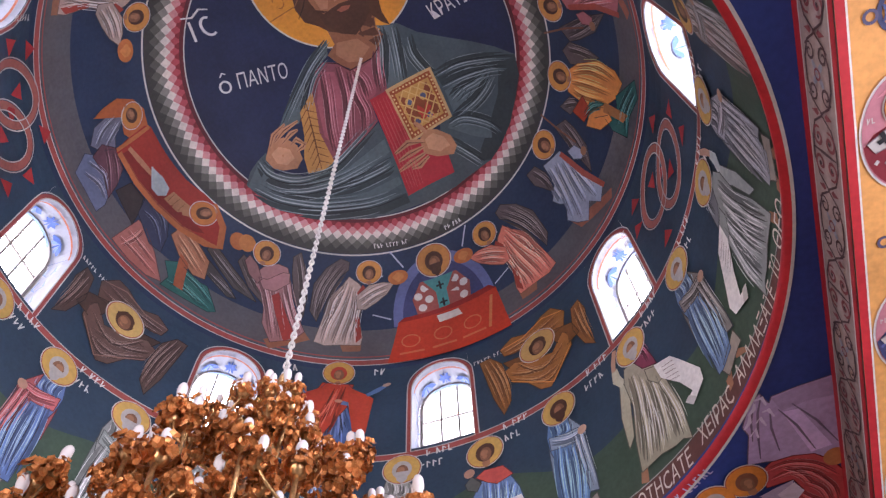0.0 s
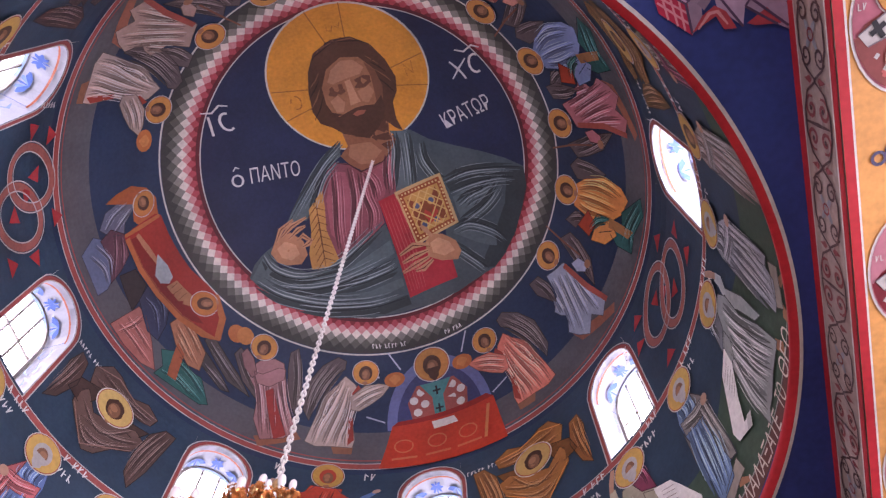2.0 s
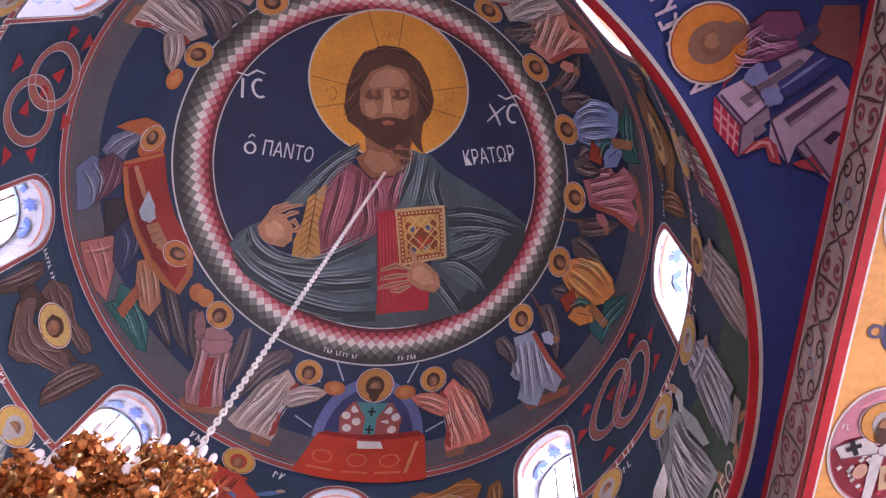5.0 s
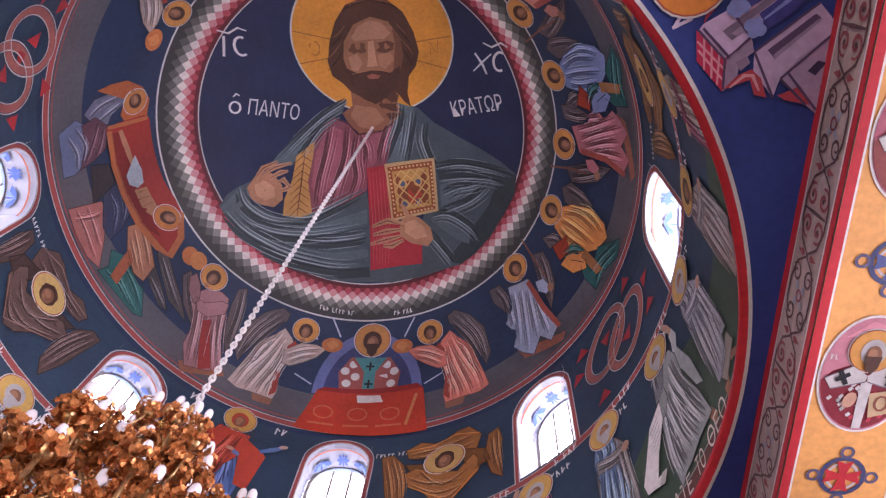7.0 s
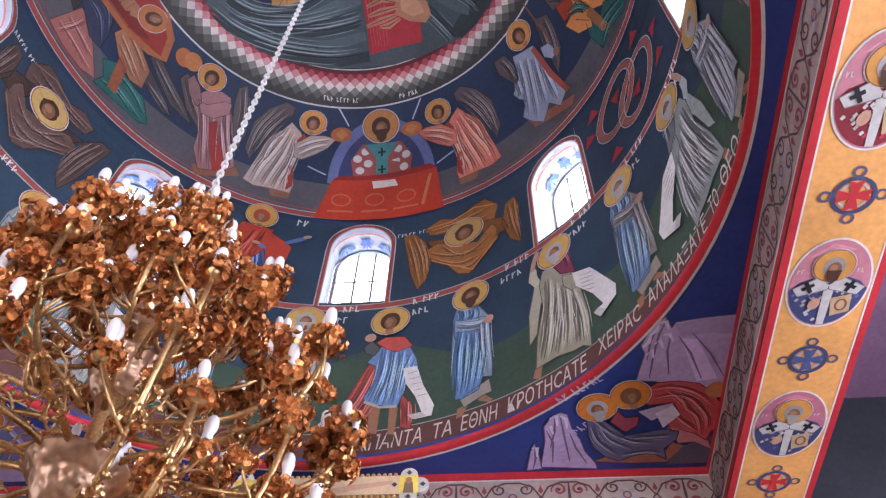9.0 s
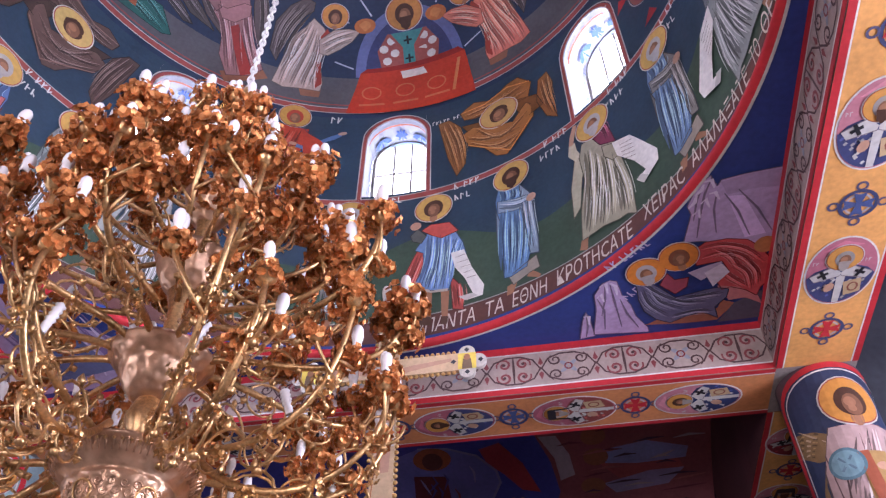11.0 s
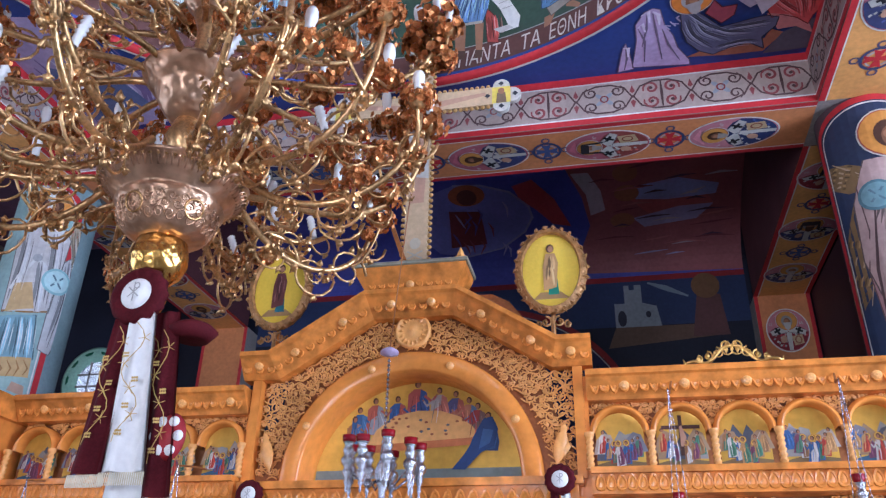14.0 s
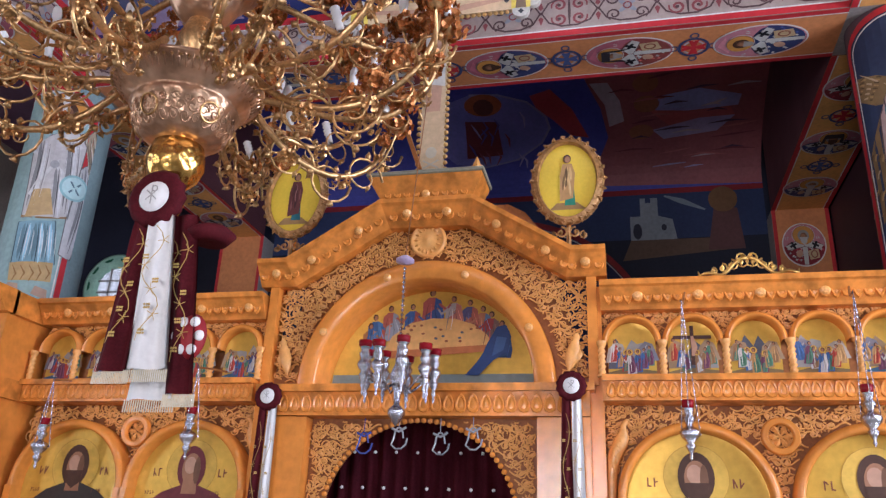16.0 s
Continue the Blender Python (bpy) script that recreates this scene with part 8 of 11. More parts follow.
def column(name, cx, cy, r, robe, cloak, seed, ground, foot=0.6, fh=1.45, disc=1.6):
    """Round church column painted with a winged figure under a red-edged arch."""
    p = tagged(new(name), "round church column painted with a winged figure", "column", kind="structure")
    raw("column_shaft", *move_xy(lathe([(r + 0.08, 0.0), (r + 0.08, 0.25), (r, 0.35), (r, BEAM_LO)], 48), cx, cy), paint(ground, 0.7, grain=0.1), p, None, True)
    z0 = 2.4
    h = BEAM_LO - z0

    def fm(x, y, lift):
        a = x / r
        return Vector((cx + (r + lift) * math.sin(a), cy - (r + lift) * math.cos(a), z0 + y))
    w = (1.5 if seed == 1 else 1.25) * r
    cv = Canvas(fm, cell=0.06, base=0.004)
    cv.lim = (-w - 0.05, w + 0.05, 0.0, h)
    arch = [(-w, 0.0), (w, 0.0), (w, h - 0.25)] + [(w * math.cos(t), h - 0.25 + 0.22 * math.sin(t)) for t in [math.pi * i / 14 for i in range(1, 14)]] + [(-w, h - 0.25)]
    cv.poly(arch, (0.03, 0.045, 0.10) if seed == 1 else (0.30, 0.44, 0.44), 0)
    for q in range(1, len(arch)):
        e = [arch[q], arch[(q + 1) % len(arch)]]
        m = [(e[0][0] + (e[1][0] - e[0][0]) * i / 6, e[0][1] + (e[1][1] - e[0][1]) * i / 6) for i in range(7)]
        cv.line(m, 0.05, 0.05, RED, 2)
        cv.line([(x * 0.9, y * 0.985) for x, y in m], 0.012, 0.012, WHITE, 2)
    cv.at(0.05 if seed != 2 else 0.0, foot if seed != 2 else 0.0, 1)
    if seed == 2:
        tunic_angel(cv, random.Random(seed))
    else:
        angel(cv, fh, robe, cloak, random.Random(seed), 1, gold=(0.62, 0.27, 0.05), wings=(0.24, 0.15, 0.06) if seed == 1 else (0.5, 0.42, 0.3))
        cv.poly([(-0.10, 0.40 * fh), (0.10, 0.40 * fh), (0.09, 0.72 * fh), (-0.09, 0.72 * fh)], (0.40, 0.24, 0.08), 6)
    cv.at()
    bx = 0.36 if seed == 2 else 0.14 if seed != 1 else -0.12
    disc = 1.79 if seed == 2 else disc
    rim, fill = ((0.10, 0.20, 0.24), (0.18, 0.32, 0.36)) if seed == 1 else ((0.30, 0.52, 0.56), (0.50, 0.70, 0.72))
    cv.ell(bx, disc, 0.115, 0.115, rim, 10, n=26)
    cv.ell(bx, disc, 0.095, 0.095, fill, 11, n=26)
    cv.line([(bx - 0.04, disc - 0.05), (bx + 0.04, disc + 0.05)], 0.02, 0.015, (0.12, 0.2, 0.25), 12)
    cv.line([(bx - 0.04, disc + 0.05), (bx + 0.04, disc - 0.05)], 0.02, 0.015, (0.12, 0.2, 0.25), 12)
    cv.done("column_painting", p, "painted winged figure holding a pale blue disc")
    return p


def move_xy(vf, x, y):
    return [(a + x, b + y, c) for a, b, c in vf[0]], vf[1]


column("column_southeast", 3.34, 3.29, 0.31, (0.36, 0.20, 0.20), (0.40, 0.28, 0.26), 1, (0.10, 0.06, 0.07), 0.95, 1.42, 1.90)
column("column_northeast", -3.36, 3.30, 0.33, (0.52, 0.50, 0.46), (0.58, 0.58, 0.56), 2, (0.24, 0.34, 0.36))
column("column_southwest", 3.29, -3.29, 0.31, (0.2, 0.2, 0.25), (0.3, 0.1, 0.1), 3, (0.24, 0.34, 0.36))
column("column_northwest", -3.29, -3.29, 0.31, (0.2, 0.2, 0.25), (0.3, 0.1, 0.1), 4, (0.24, 0.34, 0.36))

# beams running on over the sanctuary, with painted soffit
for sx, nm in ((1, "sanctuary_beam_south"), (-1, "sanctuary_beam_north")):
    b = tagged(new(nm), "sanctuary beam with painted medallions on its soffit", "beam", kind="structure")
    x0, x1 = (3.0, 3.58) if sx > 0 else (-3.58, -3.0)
    # core darker than on the dome beams: sanctuary dimness put into the colour
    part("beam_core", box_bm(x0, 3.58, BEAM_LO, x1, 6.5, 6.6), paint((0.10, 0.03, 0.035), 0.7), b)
    soffit_paint("soffit", flat_map((x0, 3.58, BEAM_LO), (0, 1, 0), (1, 0, 0)), 2.92, 0.58, b, rngs, 0.45, 0.95, (0.26, 0.235), 90, 3)
    pl = Canvas(flat_map((x0, 6.5, 0), (1, 0, 0), (0, 0, 1)), cell=9)
    pl.poly([(0, 0), (0.58, 0), (0.58, BEAM_LO), (0, BEAM_LO)], OR2, 0)
    for q in (0.02, 0.56):
        pl.line([(q, 0), (q, BEAM_LO)], 0.04, 0.04, RED, 1)
    for z in (4.7, 4.0, 3.3) if sx > 0 else ():
        medallion(pl, 0.29, z, 0.22, 0.25, 0, rngs)
    part("pilaster", box_bm(x0, 6.51, 0, x1, 6.8, BEAM_LO), core, b)
    pl.done("pilaster_painting", b)

dark_blue = fresco(0.085, 0.09, 0.42)
# near-black wall colour: the sanctuary's lack of light is put into the paint
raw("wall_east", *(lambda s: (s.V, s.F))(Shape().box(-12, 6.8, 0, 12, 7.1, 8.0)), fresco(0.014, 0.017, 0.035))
tagged(bpy.data.objects["wall_east"], "painted sanctuary wall, its colour darkened for the dim light", "wall", kind="structure")
VAULT_Y, VAULT_Z, VAULT_L, VAULT_H = 4.2, 5.6, 2.6, 1.0


def vault_map(x, y, lift):
    """Point of the vault over the sanctuary; y runs from the crown down to the east wall."""
    a = y / 2.0
    return Vector((x, VAULT_Y + (VAULT_L - lift) * math.sin(a), VAULT_Z + (VAULT_H - lift) * math.cos(a)))


Vv = [vault_map(x, 0.16 * j, -0.1 * k) for k in (0, 1) for j in range(-3, 21) for x in (-3.0, 3.0)]
Fv = [(48 * k + 2 * j, 48 * k + 2 * j + 1, 48 * k + 2 * j + 3, 48 * k + 2 * j + 2) for k in (0, 1) for j in range(23)]
raw("ceiling_sanctuary", Vv, Fv, dark_blue)
tagged(bpy.data.objects["ceiling_sanctuary"], "deep blue painted vault over the sanctuary", "ceiling", kind="structure")
cv = Canvas(vault_map, cell=0.2)
cv.poly([(-0.55, 1.34), (-0.26, 1.24), (0.07, 1.27), (0.39, 1.40), (0.59, 1.64), (0.62, 1.82), (0.51, 2.05), (0.21, 2.32), (-0.22, 2.44), (-0.57, 2.34), (-0.73, 2.11)], (0.22, 0.21, 0.56), 0)
cv.line([(-0.26, 1.24), (0.07, 1.27), (0.39, 1.40), (0.59, 1.64), (0.62, 1.82), (0.51, 2.05), (0.21, 2.32), (-0.22, 2.44)], 0.03, 0.03, (0.30, 0.28, 0.50), 1)
cv.poly([(-0.37, 1.62), (0.01, 1.66), (0.03, 2.22), (-0.42, 2.25)], (0.20, 0.04, 0.05), 2)
cv.ell(-0.12, 1.40, 0.22, 0.16, (0.45, 0.12, 0.05), 3)
cv.ell(-0.12, 1.43, 0.12, 0.12, (0.16, 0.05, 0.04), 4)
cv.poly([(0.43, 1.32), (0.67, 1.25), (0.90, 1.56), (1.07, 2.02), (0.86, 1.96), (0.68, 1.71), (0.50, 1.52)], (0.50, 0.07, 0.08), 1)
cv.poly([(1.06, 1.15), (1.56, 1.05), (3.0, 0.9), (3.0, 3.13), (0.94, 2.98), (1.17, 2.44), (1.29, 2.04), (1.22, 1.58)], (0.36, 0.11, 0.12), 0)
cv.poly([(1.11, 1.22), (1.31, 1.23), (1.44, 1.50), (1.48, 1.80), (1.31, 1.87), (1.27, 1.54)], (0.56, 0.44, 0.50), 1)
cv.poly([(1.81, 1.48), (2.30, 1.40), (2.75, 1.53), (2.72, 1.68), (2.18, 1.71), (1.83, 1.67)], (0.36, 0.36, 0.66), 2)
cv.poly([(1.79, 1.97), (2.31, 1.83), (2.70, 1.82), (2.51, 2.05), (1.92, 2.13)], (0.42, 0.34, 0.56), 2)
cv.poly([(1.74, 1.64), (2.62, 1.66), (2.70, 1.82), (1.99, 1.93)], (0.50, 0.12, 0.12), 1)
cv.ell(1.72, 1.28, 0.14, 0.12, (0.38, 0.14, 0.08), 3)
cv.ell(1.73, 1.57, 0.14, 0.12, (0.38, 0.14, 0.08), 3)
cv.ell(1.67, 1.99, 0.14, 0.12, (0.38, 0.14, 0.08), 3)
RV = random.Random(31)
for k in range(26):
    x, y = RV.uniform(1.3, 2.6), RV.uniform(1.2, 2.7)
    ln = RV.uniform(0.15, 0.5)
    cv.line([(x, y), (x + ln * 0.5, y - 0.03), (x + ln, y + RV.uniform(-0.08, 0.02))], 0.035, 0.008, RV.choice(((0.50, 0.16, 0.16), (0.20, 0.05, 0.07), (0.40, 0.38, 0.66), (0.10, 0.05, 0.09), (0.56, 0.42, 0.46))), 5)
for k in range(14):
    x, y = RV.uniform(-0.4, 0.5), RV.uniform(1.5, 2.3)
    cv.line([(x, y), (x + 0.04, y + 0.1), (x + RV.uniform(-0.1, 0.1), y + 0.25)], 0.03, 0.008, RV.choice(((0.30, 0.08, 0.10), (0.12, 0.10, 0.36), (0.40, 0.34, 0.60))), 5)
cv.done("ceiling_painting", bpy.data.objects["ceiling_sanctuary"], "dim painted oval with figures on dark blue")
# wall painting in darkened colours that carry the sanctuary's dimness
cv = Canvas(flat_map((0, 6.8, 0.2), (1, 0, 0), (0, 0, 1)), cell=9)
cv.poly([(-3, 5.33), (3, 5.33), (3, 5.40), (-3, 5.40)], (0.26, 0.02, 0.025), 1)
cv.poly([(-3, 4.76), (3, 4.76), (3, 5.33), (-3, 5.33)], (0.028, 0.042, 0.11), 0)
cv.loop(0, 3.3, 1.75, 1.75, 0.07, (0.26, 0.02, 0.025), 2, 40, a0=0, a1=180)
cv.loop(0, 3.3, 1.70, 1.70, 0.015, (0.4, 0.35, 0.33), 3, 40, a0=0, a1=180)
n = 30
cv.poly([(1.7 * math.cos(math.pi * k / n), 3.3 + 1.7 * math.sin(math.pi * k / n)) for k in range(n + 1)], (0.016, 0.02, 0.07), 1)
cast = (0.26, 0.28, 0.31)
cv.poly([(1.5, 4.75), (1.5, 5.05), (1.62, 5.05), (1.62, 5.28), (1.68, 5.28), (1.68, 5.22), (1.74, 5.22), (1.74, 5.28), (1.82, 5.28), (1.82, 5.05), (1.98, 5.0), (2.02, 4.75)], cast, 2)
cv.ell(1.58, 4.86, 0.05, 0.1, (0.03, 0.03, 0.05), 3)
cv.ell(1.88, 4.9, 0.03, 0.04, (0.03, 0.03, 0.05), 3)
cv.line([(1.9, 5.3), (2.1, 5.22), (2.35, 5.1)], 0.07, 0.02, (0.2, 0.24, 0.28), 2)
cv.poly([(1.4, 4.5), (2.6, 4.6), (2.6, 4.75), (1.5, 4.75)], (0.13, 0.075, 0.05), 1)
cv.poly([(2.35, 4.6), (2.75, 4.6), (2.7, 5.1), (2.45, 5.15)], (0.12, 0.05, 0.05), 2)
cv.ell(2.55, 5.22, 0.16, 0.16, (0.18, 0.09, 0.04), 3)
cv.done("wall_painting", bpy.data.objects["wall_east"], "painted city wall and red arch on blue, colours darkened for dim light")

# round window with a green ornamented reveal in the north bay of the east wall
rw = tagged(new("window_9"), "round window with a green and white ornamented ring", "window", kind="structure")
rw.matrix_basis = pose(-5.22, 6.77, 4.62)
V1, F1 = lathe([(0.42, 0.0), (0.44, -0.03), (0.40, -0.05), (0.26, 0.02), (0.25, 0.04)], 40)
raw("window_ring", [Vector((x, z, y)) for x, y, z in V1], F1, paint((0.34, 0.58, 0.45), 0.5), rw, None, True)
cv = Canvas(lambda x, y, lift: Vector((x, -0.03 - lift + 0.0, y)), cell=9)
for k in range(10):
    a = 36 * k
    cv.at(0.345 * math.cos(radians(a)), 0.345 * math.sin(radians(a)), 1, a)
    for q in range(3):
        b = radians(-60 + 60 * q)
        cv.ell(0.035 * math.cos(b), 0.035 * math.sin(b), 0.036, 0.022, (0.01, 0.12, 0.06), 3, rot=math.degrees(b), n=8)
cv.at()
cv.done("ring_ornament", rw)
glow = bpy.data.materials.new("bright_sky")
glow.use_nodes = True
g = glow.node_tree.nodes["Principled BSDF"]
g.inputs["Base Color"].default_value = (0, 0, 0, 1)
g.inputs["Emission Color"].default_value, g.inputs["Emission Strength"].default_value = (0.93, 0.97, 1.0, 1), 2.2
V1, F1 = lathe([(0.001, 0.03), (0.27, 0.03)], 32)
raw("sky_pane", [Vector((x, z, y)) for x, y, z in V1], F1, glow, rw)
for q in (-0.08, 0.08):
    part("glazing_bar", box_bm(q - 0.01, -0.0, -0.25, q + 0.01, 0.02, 0.25), core, rw)
    part("glazing_bar", box_bm(-0.25, -0.0, q - 0.01, 0.25, 0.02, q + 0.01), core, rw)

# bright sky beyond the drum windows
for k, a in enumerate(WIN_AZ):
    m = Matrix.Rotation(-radians(a), 4, "Z")
    Vq = [m @ Vector(p) for p in ((-0.6, 3.62, 7.3), (0.6, 3.62, 7.3), (0.6, 3.62, 9.6), (-0.6, 3.62, 9.6))]
    tagged(raw("backdrop", Vq, [(0, 1, 2, 3)], glow), "bright daylight sky beyond a window", "sky", kind="structure")

# side wall set here to stop leaking daylight; dimness is in its dark colour
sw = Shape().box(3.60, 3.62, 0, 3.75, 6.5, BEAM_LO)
tagged(sw.done("wall_sanctuary_south", fresco(0.05, 0.02, 0.03)), "sanctuary side wall holding back daylight, its colour darkened for dimness", "wall", kind="structure")
# unseen wall added only to block south window light from the sanctuary
for nm, xa, xb in (("light_block_south", 3.66, 7.0),):
    tagged(Shape().box(xa, 3.42, 0, xb, 3.58, 6.6).done(nm, fresco(0.035, 0.04, 0.05)), "added unseen wall that keeps side daylight off the sanctuary", "wall", kind="structure")
# outer walls and ceilings closing the side arms and the nave
warm = paint((0.46, 0.40, 0.34), 0.8)


def wall_with_windows(name, fm, length, height, wins, label):
    """A thick wall with rectangular openings cut through; wins: (centre, width, sill, head)."""
    s = Shape()
    d = 0.35
    x = 0.0
    def blk(xa, xb, za, zb):
        if xb - xa > 1e-4 and zb - za > 1e-4:
            q = [fm(a, b, c) for c in (0, -d) for b in (za, zb) for a in (xa, xb)]
            s.add((q, [(0, 1, 3, 2), (4, 6, 7, 5), (0, 4, 5, 1), (2, 3, 7, 6), (0, 2, 6, 4), (1, 5, 7, 3)]))
    for c, w, z0, z1 in wins:
        blk(x, c - w / 2, 0, height)
        blk(c - w / 2, c + w / 2, 0, z0)
        blk(c - w / 2, c + w / 2, z1, height)
        x = c + w / 2
    blk(x, length, 0, height)
    return tagged(s.done(name, warm), label, "wall", kind="structure")


wall_with_windows("wall_north", flat_map((-7.0, -9.0, 0), (0, 1, 0), (0, 0, 1)), 15.8, 6.6, [(4.0, 1.6, 1.4, 4.6), (9.0, 2.4, 1.4, 4.8)], "plastered north wall with tall windows")
wall_with_windows("wall_south", flat_map((7.0, 6.8, 0), (0, -1, 0), (0, 0, 1)), 15.8, 6.6, [(6.8, 2.4, 1.4, 4.8), (11.8, 1.6, 1.4, 4.6)], "plastered south wall with tall windows")
wall_with_windows("wall_west", flat_map((7.0, -9.0, 0), (-1, 0, 0), (0, 0, 1)), 14.0, 6.6, [(7.0, 2.4, 0.02, 3.6)], "plastered west wall with an open doorway")
ceil = Shape()
for b in ((-7.3, -9.3, 6.6, 7.3, -3.0, 6.8), (-7.3, -3.0, 6.6, -3.0, 6.9, 6.8), (3.0, -3.0, 6.6, 7.3, 6.9, 6.8), (-3.0, 3.0, 6.7, 3.0, 6.9, 6.8)):
    ceil.box(*b)
tagged(ceil.done("ceiling", fresco(0.22, 0.12, 0.20)), "painted ceilings of the side arms", "ceiling", kind="structure")
window_light("daylight_north", (-7.4, 0.0, 3.1), (0, 0.3, 3.6), 2.3, 3.3, SIDE_WATTS * 0.25)
window_light("daylight_north_west", (-7.4, -5.0, 3.0), (0, -4.0, 3.0), 1.5, 3.1, SIDE_WATTS * 0.4)
window_light("daylight_south", (7.4, 0.0, 3.1), (0, 0.3, 3.6), 2.3, 3.3, SIDE_WATTS * 1.9)
window_light("daylight_south_west", (7.4, -5.0, 3.0), (0, -4.0, 3.0), 1.5, 3.1, SIDE_WATTS)
window_light("daylight_door", (0, -9.4, 1.85), (0, 2.0, 3.2), 2.3, 3.4, DOOR_WATTS, (1.0, 0.96, 0.9))

# ---- carved wooden screen ----
XC, FY = 0.13, 2.75
wood = embossed((0.74, 0.265, 0.044), 0.22, 0.0, 26.0, 0.25, 0.006)
wood_plain = paint((0.76, 0.275, 0.044), 0.20, grain=0.14, scale=3.0, bump=0.03, spec=0.5)
wood_light = paint((0.84, 0.40, 0.11), 0.24, grain=0.12, scale=6.0, bump=0.03, spec=0.5)
# brown with the shade behind openwork put into its colour; also on brackets
shadow_brown = paint((0.30, 0.10, 0.02), 0.5, grain=0.2)
gold_leaf = paint((0.66, 0.40, 0.06), 0.32, 0.35, grain=0.12, scale=4.0, bump=0.03)
screen = tagged(new("altar_screen"), "carved honey-coloured wooden altar screen with painted icons", "altar screen")


def spiral(sh, x, y, z, r, turn, a0, rad=0.0075):
    P = []
    for i in range(11):
        f = i / 10
        a = radians(a0) + turn * 2 * math.pi * 1.15 * f
        q = r * (1 - 0.78 * f)
        P.append((x + q * math.cos(a), y - 0.004 * math.sin(3 * f), z + q * math.sin(a)))
    sh.add(tube(P, [rad * (1.1 - 0.4 * i / 10) for i in range(11)], 4))
    sh.add(leaf((x, y - 0.006, z), 0.020, a0))


def leaf(p, r, a):
    """Small carved leaf: a low faceted lozenge standing out from the ground."""
    x, y, z = p
    c, s = math.cos(radians(a)), math.sin(radians(a))
    q = [(1.5 * r, 0), (0.3 * r, 0.7 * r), (-1.2 * r, 0), (0.3 * r, -0.7 * r)]
    V = [(x + u * c - v * s, y + 0.012, z + u * s + v * c) for u, v in q] + [(x, y - 0.008, z)]
    return V, [(1, 0, 4), (2, 1, 4), (3, 2, 4), (0, 3, 4)]


def fretwork(name, inside, x0, x1, z0, z1, y, parent, pitch=0.088, seed=1, label=""):
    """Openwork vine carving: waving stems, curls and split leaves over the part of a rectangle where inside() holds."""
    R = random.Random(seed)
    sh = Shape()
    row = 0
    z = z0 + pitch * 0.3
    while z < z1:
        ph = R.uniform(0, 6.28)
        P, x = [], x0
        wave = lambda u: z + 0.30 * pitch * math.sin(u / pitch * 2.6 + ph)
        while x < x1 + 0.2 * pitch:
            if inside(x, wave(x), 0.12 * pitch):
                P.append((x, y + 0.002 * (row % 2), wave(x)))
            else:
                if len(P) > 2:
                    sh.add(tube(P, pitch * 0.10, 4))
                P = []
            x += pitch * 0.22
        if len(P) > 2:
            sh.add(tube(P, pitch * 0.10, 4))
        x = x0 + pitch * (0.3 + 0.5 * (row % 2))
        while x < x1:
            px, pz = x + R.uniform(-0.12, 0.12) * pitch, z + R.uniform(-0.12, 0.12) * pitch
            if inside(px, pz, 0.26 * pitch):
                spiral(sh, px, y, pz, pitch * R.uniform(0.40, 0.60), R.choice((-1, 1)), R.uniform(0, 360), pitch * 0.085)
                a = R.uniform(0, 360)
                for q in (-48, -16, 16, 48):
                    t = radians(a + q)
                    sh.add(leaf((px + 0.48 * pitch * math.cos(t), y - 0.004, pz + 0.48 * pitch * math.sin(t)), pitch * R.uniform(0.12, 0.17), a + q))
            x += pitch * 0.98
        z += pitch * 0.80
        row += 1
    return tagged(sh.done(name, wood_light, parent, label, True), kind="stuff")


def sweep(points, profile, closed=False):
    """Moulding of a given section (out, forward) along a line in the x-z plane, mitred at the bends."""
    V, F = [], []
    n, m = len(points), len(profile)
    for i, (x, z) in enumerate(points):
        p, q = points[max(0, i - 1)], points[min(n - 1, i + 1)]
        d0 = Vector((x - p[0], z - p[1])) if i else Vector((q[0] - x, q[1] - z))
        d1 = Vector((q[0] - x, q[1] - z)) if i < n - 1 else d0
        d0, d1 = d0.normalized(), d1.normalized()
        n0, n1 = Vector((-d0.y, d0.x)), Vector((-d1.y, d1.x))
        b = (n0 + n1)
        b = b / max(0.3, b.length_squared) * 2
        for o, f in profile:
            V.append((x + b.x * o, -f, z + b.y * o))
    for i in range(n - 1):
        for k in range(m - 1):
            F.append((i * m + k, (i + 1) * m + k, (i + 1) * m + k + 1, i * m + k + 1))
    F += [tuple(range(m)), tuple((n - 1) * m + k for k in range(m))[::-1]]
    return V, F


def move(vf, x=0, y=0, z=0):
    return [(a + x, b + y, c + z) for a, b, c in vf[0]], vf[1]


def stud(x, y, z, r=0.03):
    V, F = lathe([(r, 0), (r * 0.92, r * 0.35), (r * 0.6, r * 0.65), (0.001, r * 0.8)], 10)
    return [(x + a, y - c, z + b) for a, b, c in V], F


UNIT = {}


def tongue():
    """Low carved tongue with a raised rim and a hollow heart."""
    V, F, n = [], [], 10
    for f, y in ((1.0, 0.4), (0.86, 0.04), (0.66, 0.07), (0.52, 0.2)):
        for k in range(n):
            a = 2 * math.pi * k / n
            V.append((f * (1.35 * math.cos(a) + 0.12 * math.cos(2 * a)), y, f * 0.74 * math.sin(a) * (1.12 - 0.2 * math.cos(a))))
    V.append((0.1, 0.1, 0))
    for j in range(3):
        F += [(j * n + k, (j + 1) * n + k, (j + 1) * n + (k + 1) % n, j * n + (k + 1) % n) for k in range(n)]
    F += [(3 * n + k, 4 * n, 3 * n + (k + 1) % n) for k in range(n)]
    return V, F


